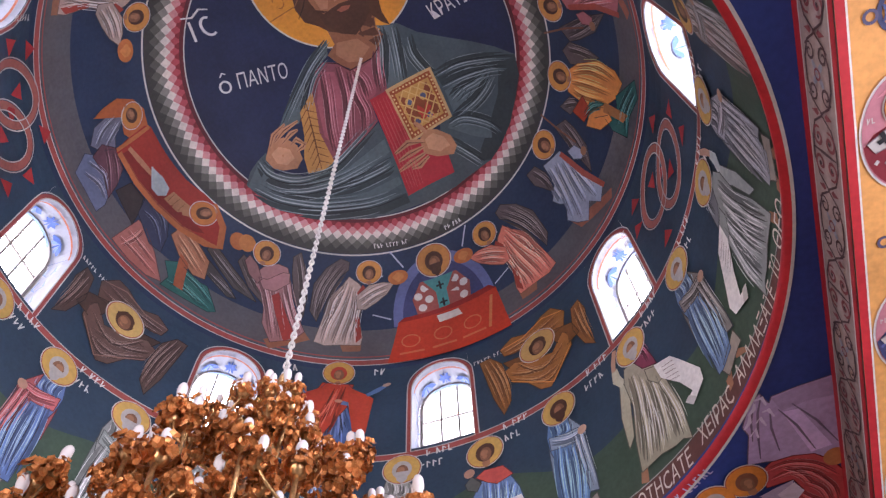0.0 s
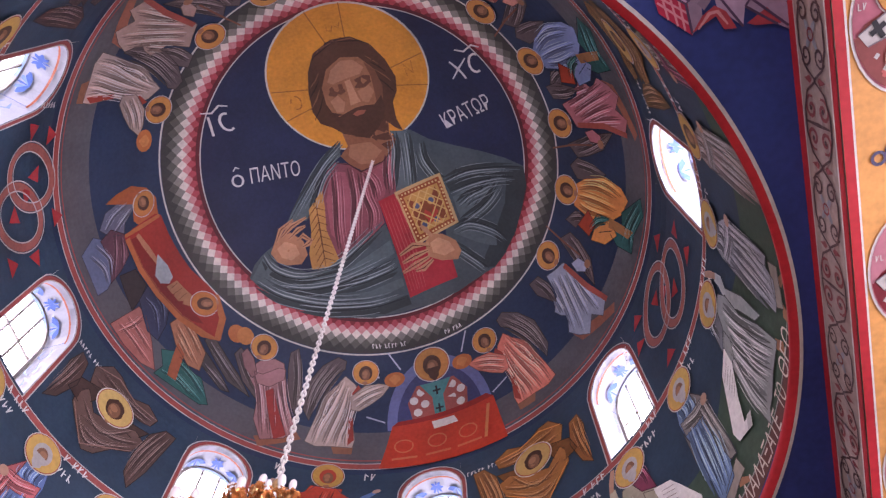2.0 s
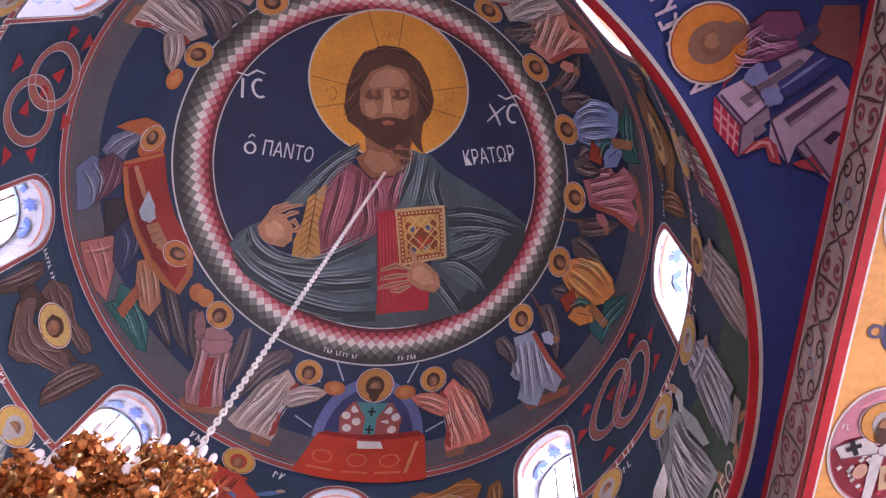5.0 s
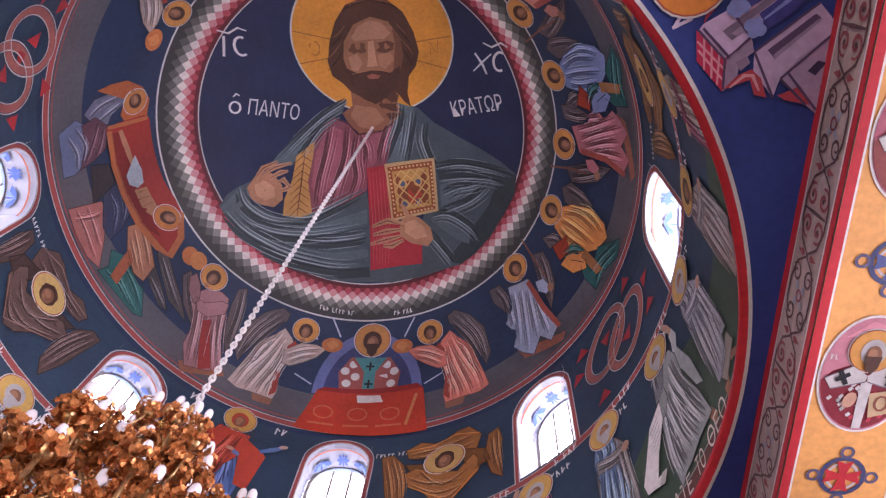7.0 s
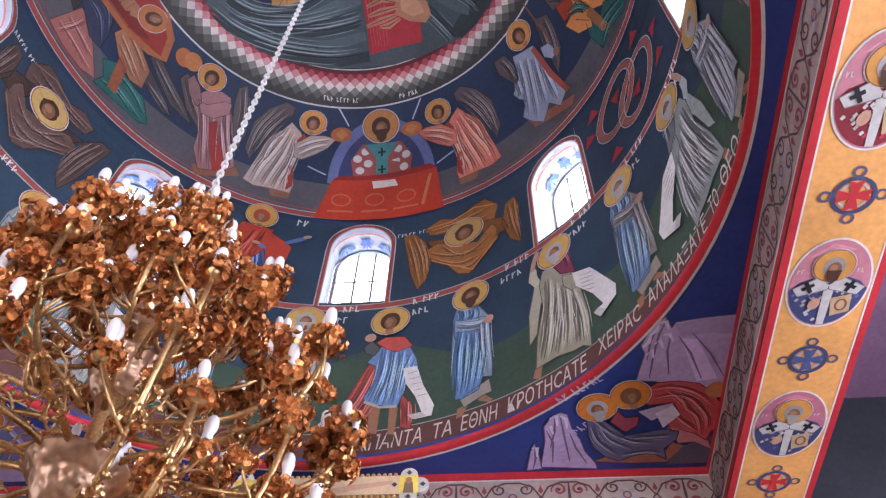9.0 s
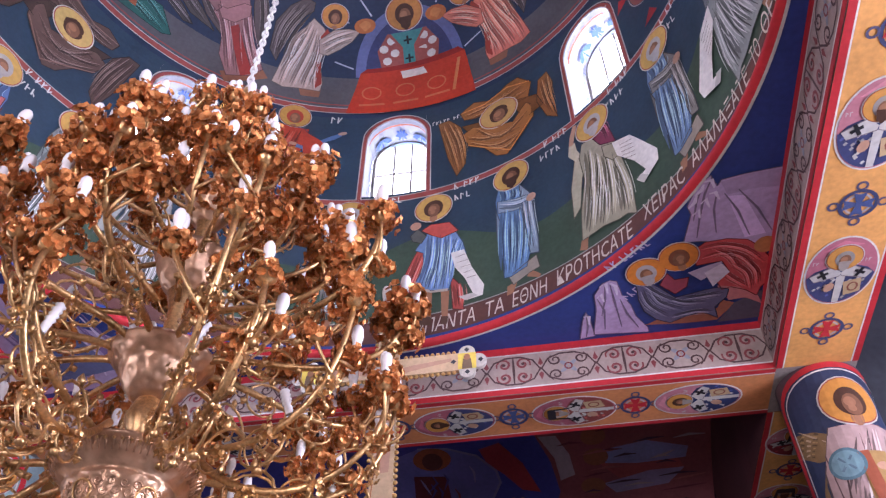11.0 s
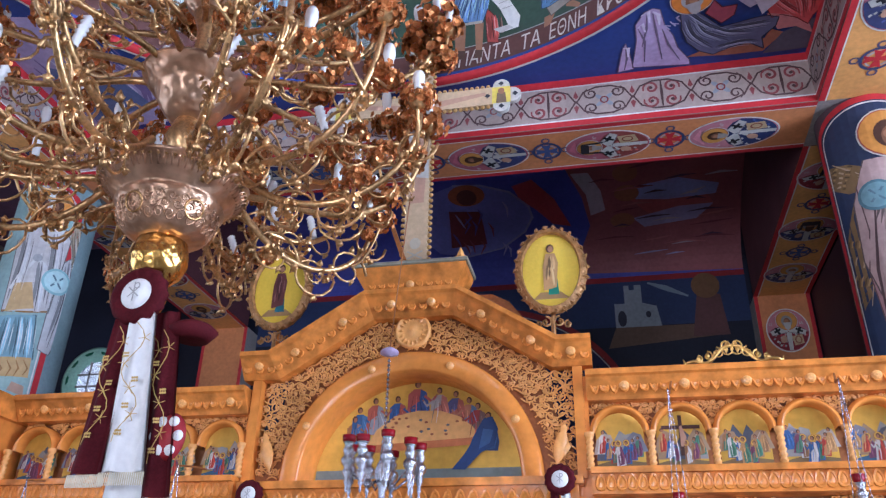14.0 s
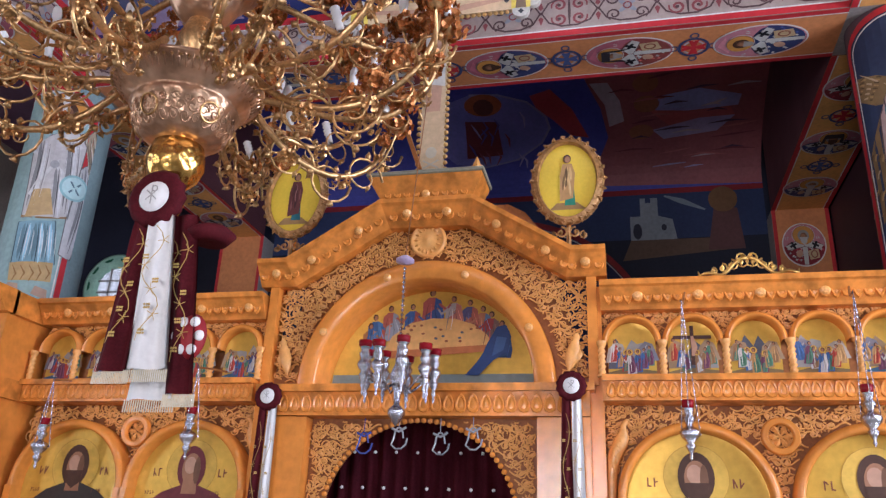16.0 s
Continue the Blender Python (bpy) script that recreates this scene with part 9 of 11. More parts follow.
def bit(name, shape, x, y, z, r, a, mat, parent):
    """One small carved piece, an object of its own on a shared mesh."""
    key = (shape, mat.name)
    if key not in UNIT:
        o = raw(name, *(stud(0, 0, 0, 1.0) if shape == "stud" else tongue()), mat)
        UNIT[key] = o.data
        bpy.data.objects.remove(o)
    o = new(name, UNIT[key])
    o.parent = parent
    o.matrix_basis = Matrix.Translation((x, y, z)) @ Matrix.Rotation(-radians(a), 4, "Y") @ Matrix.Scale(r, 4)
    return o


def arch_ring(cx, cz, r0, r1, y0, y1, n=24):
    """Half-round moulding with flat front, soffit and outer edge."""
    V, F = [], []
    prof = [(r0, y1), (r0, y0 + 0.012), (r0 + 0.012, y0), (r1 - 0.02, y0), (r1, y0 + 0.02), (r1, y1)]
    m = len(prof)
    for i in range(n + 1):
        a = math.pi * i / n
        for r, y in prof:
            V.append((cx + r * math.cos(a), y, cz + r * math.sin(a)))
    for i in range(n):
        for k in range(m - 1):
            F.append((i * m + k, i * m + k + 1, (i + 1) * m + k + 1, (i + 1) * m + k))
    return V, F


def half_disc(cx, cz, r, y, drop=0.0, n=28):
    V = [(cx + r * math.cos(math.pi * i / n), y, cz + r * math.sin(math.pi * i / n)) for i in range(n + 1)]
    if drop:
        V += [(cx - r, y, cz - drop), (cx + r, y, cz - drop)]
    return V, [tuple(range(len(V)))]


# central bay
arch_z, AR = 2.43, 0.70
gab = [(-1.15, 3.11), (-0.90, 3.11), (-0.27, 3.50), (0.27, 3.50), (0.90, 3.11), (1.15, 3.11)]


def in_gable(x, z, e):
    u = abs(x - XC)
    top = 3.12 if u > 0.90 else 3.12 + (0.90 - max(u, 0.27)) * 0.62
    return u < 1.03 - e and 2.46 + e < z < top - e and math.hypot(x - XC, z - arch_z) > AR + 0.15 + e


# sheet behind the gable carving, its colour darkened as shade in the gaps
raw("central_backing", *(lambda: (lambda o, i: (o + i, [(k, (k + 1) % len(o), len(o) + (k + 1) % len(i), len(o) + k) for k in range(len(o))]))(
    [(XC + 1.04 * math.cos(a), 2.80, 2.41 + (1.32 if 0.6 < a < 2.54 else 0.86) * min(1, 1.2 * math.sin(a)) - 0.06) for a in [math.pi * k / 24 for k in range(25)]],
    [(XC + 0.80 * math.cos(a), 2.80, arch_z + 0.80 * math.sin(a)) for a in [math.pi * k / 24 for k in range(25)]]))(), shadow_brown, screen)
fretwork("carved_panel", in_gable, XC - 1.05, XC + 1.05, 2.45, 3.72, 2.782, screen, 0.064, 3, "openwork vine carving in honey-coloured wood")
prof = [(0.0, -0.05), (0.0, 0.05), (0.02, 0.07), (0.12, 0.15), (0.135, 0.17), (0.165, 0.17), (0.165, -0.05)]
cor = Shape()
cor.add(move(sweep([(XC + x, z) for x, z in gab], prof), 0, 2.76))
cor.done("gable_cornice", wood, screen, "stepped orange wooden gable cornice")
for (xa, za), (xb, zb) in zip(gab, gab[1:]):
    d = math.hypot(xb - xa, zb - za)
    nst = max(1, round(d / 0.36))
    nx, nz = -(zb - za) / d, (xb - xa) / d
    for k in range(nst):
        t = (k + 0.5) / nst
        bit("stud", "stud", XC + xa + (xb - xa) * t + nx * 0.075, 2.76 - 0.115, za + (zb - za) * t + nz * 0.075, 0.032, 0, wood_light, screen)
    for k in range(int(d / 0.075)):
        t = (k + 0.5) / int(d / 0.075)
        bit("carved_leaf", "leaf", XC + xa + (xb - xa) * t + nx * 0.07, 2.76 - 0.112, za + (zb - za) * t + nz * 0.07, 0.036, math.degrees(math.atan2(nz, nx)), wood_plain, screen)
cap = [(-0.275, 2.66, 3.60), (0.275, 2.66, 3.60), (0.30, 2.62, 3.64), (-0.30, 2.62, 3.64), (-0.375, 2.545, 3.77), (0.375, 2.545, 3.77), (0.385, 2.53, 3.80), (-0.385, 2.53, 3.80)]
cap = [(XC + x, y, z) for x, y, z in cap] + [(XC + x, 2.84, z) for x, y, z in cap]
raw("gable_cap", cap, [(0, 1, 2, 3), (3, 2, 5, 4), (4, 5, 6, 7), (0, 3, 11, 8), (3, 4, 12, 11), (4, 7, 15, 12), (1, 9, 10, 2), (2, 10, 13, 5), (5, 13, 14, 6), (0, 8, 9, 1), (7, 6, 14, 15), (8, 11, 10, 9), (11, 12, 13, 10), (12, 15, 14, 13)], wood, screen)
part("cap_slab", box_bm(XC - 0.40, 2.52, 3.802, XC + 0.40, 2.85, 3.832, 0.006), paint((0.26, 0.24, 0.17), 0.6), screen)
bit("stud", "stud", XC, 2.60, 3.69, 0.032, 0, wood_light, screen)
for k in range(9):
    bit("carved_leaf", "leaf", XC - 0.26 + 0.065 * k, 2.585, 3.70, 0.03, 90, wood_plain, screen)
Vm, Fm = lathe([(0.125, 0.0), (0.12, 0.022), (0.105, 0.026), (0.10, 0.012), (0.035, 0.02), (0.001, 0.036)], 32)
raw("gable_medallion", [(XC - 0.01 + a, 2.765 - c, 3.42 + b) for a, b, c in Vm], Fm, wood_light, screen, None, True)
ros = Shape()
for k in range(16):
    a = 22.5 * k
    ros.add(leaf((XC - 0.01 + 0.072 * math.cos(radians(a)), 2.748, 3.42 + 0.085 * math.sin(radians(a))), 0.032, a))
ros.done("medallion_petals", wood_light, screen)
ar = Shape().add(arch_ring(XC, arch_z, AR, AR + 0.13, 2.70, 3.0, 40))
ar.done("central_arch", wood_plain, screen, "smooth orange wooden arch moulding", True)
for a in (28, 70, 110, 152):
    bit("stud", "stud", XC + (AR + 0.06) * math.cos(radians(a)), 2.70, arch_z + (AR + 0.06) * math.sin(radians(a)), 0.028, 0, wood_light, screen)

def tiny_figure(cv, h, robe, mantle, lay=2, halo=True, seated=False, face=1):
    """Small robed figure of height h with its feet at the canvas origin."""
    w = h * (0.30 if seated else 0.19)
    cv.poly([(-w, 0), (w * 0.9, 0), (w * 0.98, h * 0.22), (w * 0.74, h * 0.5), (w * 0.66, h * 0.68), (w * 0.25, h * 0.77), (-w * 0.28, h * 0.77), (-w * 0.7, h * 0.66), (-w * 0.72, h * 0.4)], robe, lay)
    cv.poly([(-w * 0.5, 0.0), (w * 0.55, h * 0.05), (w * 0.9, h * 0.34), (w * 0.62, h * 0.7), (w * 0.2, h * 0.76), (w * 0.15, h * 0.5), (-w * 0.55, h * 0.36)], mantle, lay + 1)
    for q in range(4):
        u = -0.6 + 0.4 * q
        c = shade(robe if q < 2 else mantle, 2.0 if q % 2 else 0.5)
        cv.line([(w * u, h * 0.04), (w * (u + 0.12), h * 0.3), (w * u * 0.5, h * 0.62)], h * 0.022, h * 0.006, c, lay + 2)
    cv.line([(face * w * 0.5, h * 0.62), (face * w * 1.05, h * 0.48), (face * w * 1.35, h * 0.60)], h * 0.07, h * 0.05, robe, lay + 2)
    cv.ell(face * w * 1.4, h * 0.62, h * 0.025, h * 0.025, SKIN, lay + 3, n=8)
    if halo:
        cv.ell(0, h * 0.87, h * 0.13, h * 0.13, (0.70, 0.43, 0.07), lay + 1, n=16)
        cv.loop(0, h * 0.87, h * 0.13, h * 0.13, h * 0.012, (0.32, 0.10, 0.02), lay + 2, 16)
    cv.ell(0, h * 0.875, h * 0.07, h * 0.085, HAIR, lay + 2, n=14)
    cv.ell(face * h * 0.012, h * 0.855, h * 0.048, h * 0.066, SKIN, lay + 3, n=12)


# lunette icon
lun = raw("lunette_icon", *half_disc(XC, arch_z, AR + 0.01, 2.98), gold_leaf, screen)
tagged(lun, "gold half-round painting of robed figures round a table")
cv = Canvas(flat_map((XC, 2.98, arch_z), (1, 0, 0), (0, 0, 1)), cell=9, base=0.003)
cv.poly([(-0.69, 0.0), (0.69, 0.0), (0.68, 0.13), (-0.68, 0.13)], (0.20, 0.235, 0.22), 0)
cv.poly([(-0.345, 0.286), (-0.282, 0.389), (-0.163, 0.476), (-0.010, 0.508), (0.144, 0.503), (0.277, 0.460), (0.363, 0.390), (0.408, 0.323), (-0.154, 0.295)], (0.74, 0.40, 0.13), 5)
cv.poly([(-0.345, 0.286), (0.408, 0.323), (0.415, 0.279), (-0.151, 0.244), (-0.334, 0.234)], (0.50, 0.16, 0.05), 6)
cv.poly([(0.363, 0.321), (0.430, 0.440), (0.489, 0.453), (0.525, 0.371), (0.502, 0.263), (0.415, 0.222), (0.314, 0.118), (0.226, 0.120), (0.305, 0.211), (0.342, 0.267)], (0.025, 0.06, 0.19), 8)
cv.poly([(0.430, 0.374), (0.496, 0.364), (0.473, 0.281), (0.400, 0.244)], (0.06, 0.13, 0.32), 9)
R = random.Random(21)
for k, (x, y) in enumerate(((-0.428, 0.462), (-0.397, 0.522), (-0.294, 0.581), (-0.145, 0.590), (-0.013, 0.686), (0.133, 0.637), (0.241, 0.610), (0.328, 0.564), (0.385, 0.524), (0.452, 0.461))):
    c = [(0.36, 0.17, 0.06), (0.05, 0.13, 0.32), (0.44, 0.12, 0.08), (0.05, 0.12, 0.32), (0.42, 0.10, 0.08), (0.40, 0.36, 0.34), (0.10, 0.10, 0.22), (0.44, 0.18, 0.10), (0.34, 0.05, 0.05), (0.03, 0.07, 0.20)][k]
    m = [(0.46, 0.24, 0.10), (0.08, 0.20, 0.42), (0.30, 0.32, 0.36), (0.40, 0.10, 0.07), (0.05, 0.10, 0.28), (0.46, 0.16, 0.12), (0.40, 0.12, 0.08), (0.12, 0.20, 0.34), (0.20, 0.12, 0.10), (0.04, 0.10, 0.26)][k]
    h = 0.31 if k == 4 else 0.26
    cv.at(x, y - 0.865 * h, 1, -6 * x)
    tiny_figure(cv, h, c, m, 1 + k % 3, False, True, 1 if x < 0 else -1)
cv.at()
for k in range(22):
    cv.ell(R.uniform(-0.24, 0.30), R.uniform(0.345, 0.465), 0.012, 0.008, R.choice(((0.1, 0.12, 0.14), (0.3, 0.1, 0.04))), 7, n=8)
cv.done("lunette_painting", screen)

# header over the doors and door arch with curtain
hd = Shape().box(XC - 1.03, 2.66, 2.24, XC + 1.03, 2.84, 2.40).box(XC - 1.06, 2.62, 2.385, XC + 1.06, 2.84, 2.43)
hd.done("door_header", wood, screen)
for k in range(26):
    bit("carved_leaf", "leaf", XC - 0.95 + 0.076 * k, 2.648, 2.31, 0.046, 90, wood_plain, screen)
DAZ, DAR = 1.62, 0.60
arch_d = lambda x, z, e: abs(x - XC) < 0.70 and z < 2.23 - e and (math.hypot(x - XC, z - DAZ) > DAR + 0.02 + e if z > DAZ else False)
fretwork("door_spandrel", arch_d, XC - 0.72, XC + 0.72, 1.6, 2.25, 2.77, screen, 0.064, 9)
# backing of the door carving, shade painted in as dark brown
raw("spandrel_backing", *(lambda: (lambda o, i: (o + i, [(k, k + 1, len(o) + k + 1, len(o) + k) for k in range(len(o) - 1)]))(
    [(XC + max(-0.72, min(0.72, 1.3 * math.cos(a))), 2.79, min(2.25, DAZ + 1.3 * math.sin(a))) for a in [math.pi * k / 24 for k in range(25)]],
    [(XC + DAR * math.cos(a), 2.79, DAZ + DAR * math.sin(a)) for a in [math.pi * k / 24 for k in range(25)]]))(), shadow_brown, screen)
for k in range(48):
    a = math.pi * k / 47
    bit("scallop", "stud", XC + (DAR + 0.005) * math.cos(a), 2.75, DAZ + (DAR + 0.005) * math.sin(a), 0.017, 0, wood_plain, screen)
# curtain with folds
velvet = paint((0.05, 0.003, 0.008), 0.85, grain=0.2, scale=14, spec=0.1)
NV = 90
bead_white = paint((0.8, 0.8, 0.82), 0.4)
Vc = [(XC - 0.75 + 1.5 * i / NV, 3.02 + 0.022 * math.sin(i * 1.1) + 0.01 * math.sin(i * 0.37), z) for z in (0.02, 2.3) for i in range(NV + 1)]
cur = tagged(raw("curtain", Vc, [(i, i + 1, NV + 2 + i, NV + 1 + i) for i in range(NV)], velvet, None, None, True), "dark red velvet curtain with small white dots", "curtain")
for i in range(9):
    for j in range(4):
        bit("dot", "stud", XC - 0.56 + 0.14 * i + 0.07 * (j % 2), 2.985, 1.40 + 0.22 * j, 0.011, 0, bead_white, cur)


def screen_pilaster(x0, x1, y0, z1, cap=True):
    s = Shape().box(x0, y0, 0.1, x1, 2.86, z1).box(x0 - 0.02, y0 - 0.02, 0.0, x1 + 0.02, 2.87, 0.14)
    if cap:
        s.box(x0 - 0.03, y0 - 0.03, z1, x1 + 0.03, 2.86, z1 + 0.05)
    s.done("pilaster", wood_plain, screen)


screen_pilaster(XC - 1.03, XC - 0.72, 2.68, 2.235, False)
screen_pilaster(XC + 0.72, XC + 1.03, 2.68, 2.235, False)
for s in (-1, 1):
    edge = Shape().box(XC + s * 1.055 - 0.03, 2.72, 2.43, XC + s * 1.055 + 0.03, 2.85, 3.16)
    edge.done("side_post", wood_plain, screen)


for xa, xb, zt in ((XC + 1.03, 1.24, 2.43), (-0.975, XC - 1.03, 2.43)):
    Shape().box(xa, 2.735, 0.0, xb, 2.855, zt).done("corner_post", wood_plain, screen)
for xa, xb in ((1.214, 1.24), (-0.975, -0.954)):
    Shape().box(xa, 2.745, 2.432, xb, 2.855, 3.05).done("corner_post", wood_plain, screen)


def bird(x, z, s):
    """Small carved bird on the panel."""
    sh = Shape()
    V, F = lathe([(0.001, -0.11), (0.03, -0.06), (0.042, 0.0), (0.034, 0.06), (0.018, 0.09), (0.024, 0.115), (0.001, 0.145)], 10, 1.0, 0.5)
    sh.add((V, F), Matrix.Translation((x, 2.735, z)) @ Matrix.Rotation(radians(14 * s), 4, "Y"))
    sh.add(leaf((x + s * 0.03, 2.725, z - 0.01), 0.045, 80))
    return sh.done("carved_bird", wood_light, screen, "carved wooden bird", True)


bird(XC - 0.93, 2.62, -1), bird(XC + 0.93, 2.62, 1)


def icon_panel(w, z0, z1, seed, big, parent, cx):
    """Arched gold panel with plain painted shapes, in a moulded arch."""
    R = random.Random(seed)
    r = w / 2
    pan = raw("icon_panel", *half_disc(cx, z1 - r, r, FY + 0.06, z1 - r - z0, 20), gold_leaf, parent)
    cv = Canvas(flat_map((cx, FY + 0.06, z0), (1, 0, 0), (0, 0, 1)), cell=9, base=0.003)
    h = z1 - z0
    if big:
        tone = ((0.035, 0.05, 0.075), (0.16, 0.03, 0.035), (0.045, 0.035, 0.03), (0.05, 0.09, 0.12))[seed % 4]
        cv.ell(0, h - r * 0.64, r * 0.46, r * 0.46, (0.70, 0.44, 0.07), 0, n=28)
        cv.loop(0, h - r * 0.64, r * 0.46, r * 0.46, 0.003, (0.50, 0.28, 0.04), 1, 28)
        cv.poly([(-r * 0.9, 0), (-r * 0.80, h - 1.25 * r), (-r * 0.50, h - 1.04 * r), (-r * 0.16, h - 0.92 * r), (r * 0.16, h - 0.92 * r), (r * 0.50, h - 1.04 * r), (r * 0.80, h - 1.25 * r), (r * 0.9, 0)], tone, 1)
        folds(cv, ((0, 0.1), (0, h - 1.15 * r)), lambda t: r * 0.7, tone, 18, 2, R, 0.02)
        cv.ell(0, h - r * 0.64, r * 0.26, r * 0.36, tone if seed % 4 == 1 else HAIR, 2)
        cv.poly([(-0.12 * r, h - 0.8 * r), (0.12 * r, h - 0.8 * r), (0.14 * r, h - 1.06 * r), (-0.14 * r, h - 1.06 * r)], SKIN, 2)
        cv.ell(0.0, h - r * 0.66, r * 0.17, r * 0.26, SKIN, 3)
        cv.ell(-r * 0.02, h - r * 0.60, r * 0.11, r * 0.14, SKIN2, 4)
        cv.ell(r * 0.11, h - r * 0.68, r * 0.06, r * 0.22, shade(SKIN, 0.5), 4)
        if seed % 4 != 1:
            cv.poly([(-0.17 * r, h - 0.72 * r), (0.17 * r, h - 0.72 * r), (0.14 * r, h - 0.92 * r), (0.0, h - 1.02 * r), (-0.13 * r, h - 0.92 * r)], HAIR, 5)
        for s in (-1, 1):
            cv.bars(s * r * 0.6 - 0.04, h - r * 0.72, (2,), 0.05, (0.2, 0.06, 0.03), 1)
            cv.bars(s * r * 0.6 - 0.08, h - r * 1.05, (4,), 0.025, (0.2, 0.06, 0.03), 1)
    else:
        cv.poly([(-r, 0), (r, 0), (r, h * 0.16), (-r * 0.2, h * 0.22), (-r, h * 0.14)], R.choice(((0.20, 0.13, 0.05), (0.10, 0.11, 0.05), (0.05, 0.12, 0.2))), 0)
        for k in range(3):
            x = R.uniform(-0.8, 0.8) * r
            cv.poly([(x - 0.05, h * 0.2), (x + 0.06, h * 0.2), (x + 0.05, h * R.uniform(0.5, 0.68)), (x, h * R.uniform(0.6, 0.75)), (x - 0.04, h * 0.5)], R.choice(((0.30, 0.29, 0.27), (0.09, 0.10, 0.13), (0.33, 0.22, 0.12))), 1)
        for s in (-1, 1):
            x = s * r * 0.62
            cv.poly([(x - 0.07, h * 0.3), (x - 0.05, h * 0.55), (x - 0.01, h * R.uniform(0.6, 0.7)), (x + 0.035, h * 0.62), (x + 0.07, h * 0.34)], R.choice(((0.42, 0.36, 0.30), (0.20, 0.20, 0.24), (0.36, 0.24, 0.14))), 1)
            cv.line([(x - 0.04, h * 0.4), (x, h * 0.6)], 0.012, 0.003, (0.60, 0.55, 0.48), 2)
        tones = ((0.40, 0.05, 0.03), (0.05, 0.12, 0.30), (0.58, 0.56, 0.53), (0.08, 0.20, 0.13), (0.30, 0.16, 0.07), (0.16, 0.05, 0.10), (0.46, 0.26, 0.10))
        for k, u in enumerate((-0.78, 0.76, -0.52, 0.5, -0.26, 0.25, 0.0)):
            if k == 6 and seed == 2:
                continue
            cv.at(r * u, h * (0.30 - 0.035 * k + R.uniform(-0.02, 0.02)), 1, R.uniform(-8, 8))
            tiny_figure(cv, h * R.uniform(0.36, 0.42) * (1.15 if k == 6 else 1), R.choice(tones), R.choice(tones), 2 + k % 4, k > 3, False, 1 if u < 0 else -1)
        cv.at()
        if seed == 2:
            cv.line([(0, h * 0.25), (0, h * 0.92)], 0.022, 0.022, (0.07, 0.03, 0.02), 5)
            cv.line([(-0.11, h * 0.72), (0.11, h * 0.72)], 0.022, 0.022, (0.07, 0.03, 0.02), 5)
            cv.line([(0, h * 0.4), (0.012, h * 0.55), (0, h * 0.74)], 0.035, 0.015, SKIN2, 6)
    cv.done("icon_painting", parent)
    return pan


def twisted_column(x, z0, z1):
    V, F = [], []
    n, m = 10, 24
    for i in range(m + 1):
        f = i / m
        for k in range(n):
            a = 2 * math.pi * k / n
            r = 0.02 + 0.005 * math.cos(2 * (a - f * 22))
            if f < 0.07 or f > 0.9:
                r = 0.029
            V.append((x + r * math.cos(a), 2.70 + r * math.sin(a), z0 + (z1 - z0) * f))
    for i in range(m):
        for k in range(n):
            F.append((i * n + k, i * n + (k + 1) % n, (i + 1) * n + (k + 1) % n, (i + 1) * n + k))
    raw("twisted_column", V, F, wood_light, screen, None, True)


def peacock(m, q):
    """Carved bird with a long tail, standing against the side of a big icon arch."""
    sh = Shape()
    back = [(0.36, 2.245, 0.010), (0.372, 2.232, 0.017), (0.385, 2.215, 0.015), (0.39, 2.19, 0.018), (0.392, 2.15, 0.034), (0.41, 2.10, 0.044), (0.435, 2.05, 0.042), (0.452, 2.0, 0.034), (0.462, 1.93, 0.030), (0.466, 1.84, 0.027), (0.466, 1.74, 0.022), (0.464, 1.66, 0.010)]
    V, F, n = [], [], 10
    for d, z, r in back:
        for k in range(n):
            a = 2 * math.pi * k / n
            V.append((m + q * (d + r * math.cos(a)), 2.795 - 0.7 * r * math.sin(a), z + 0.25 * r * math.cos(a)))
    for j in range(len(back) - 1):
        F += [(j * n + k, j * n + (k + 1) % n, (j + 1) * n + (k + 1) % n, (j + 1) * n + k) for k in range(n)]
    sh.add((V, F))
    sh.add(tube([(m + q * 0.365, 2.79, 2.238), (m + q * 0.335, 2.79, 2.226)], 0.005, 5))
    for k in range(7):
        sh.add(leaf((m + q * (0.405 + 0.012 * (k % 2) + 0.007 * k), 2.762, 2.12 - 0.028 * k), 0.018, -80))
    sh.done("carved_bird", wood_light, screen, "long-tailed carved wooden bird", True)


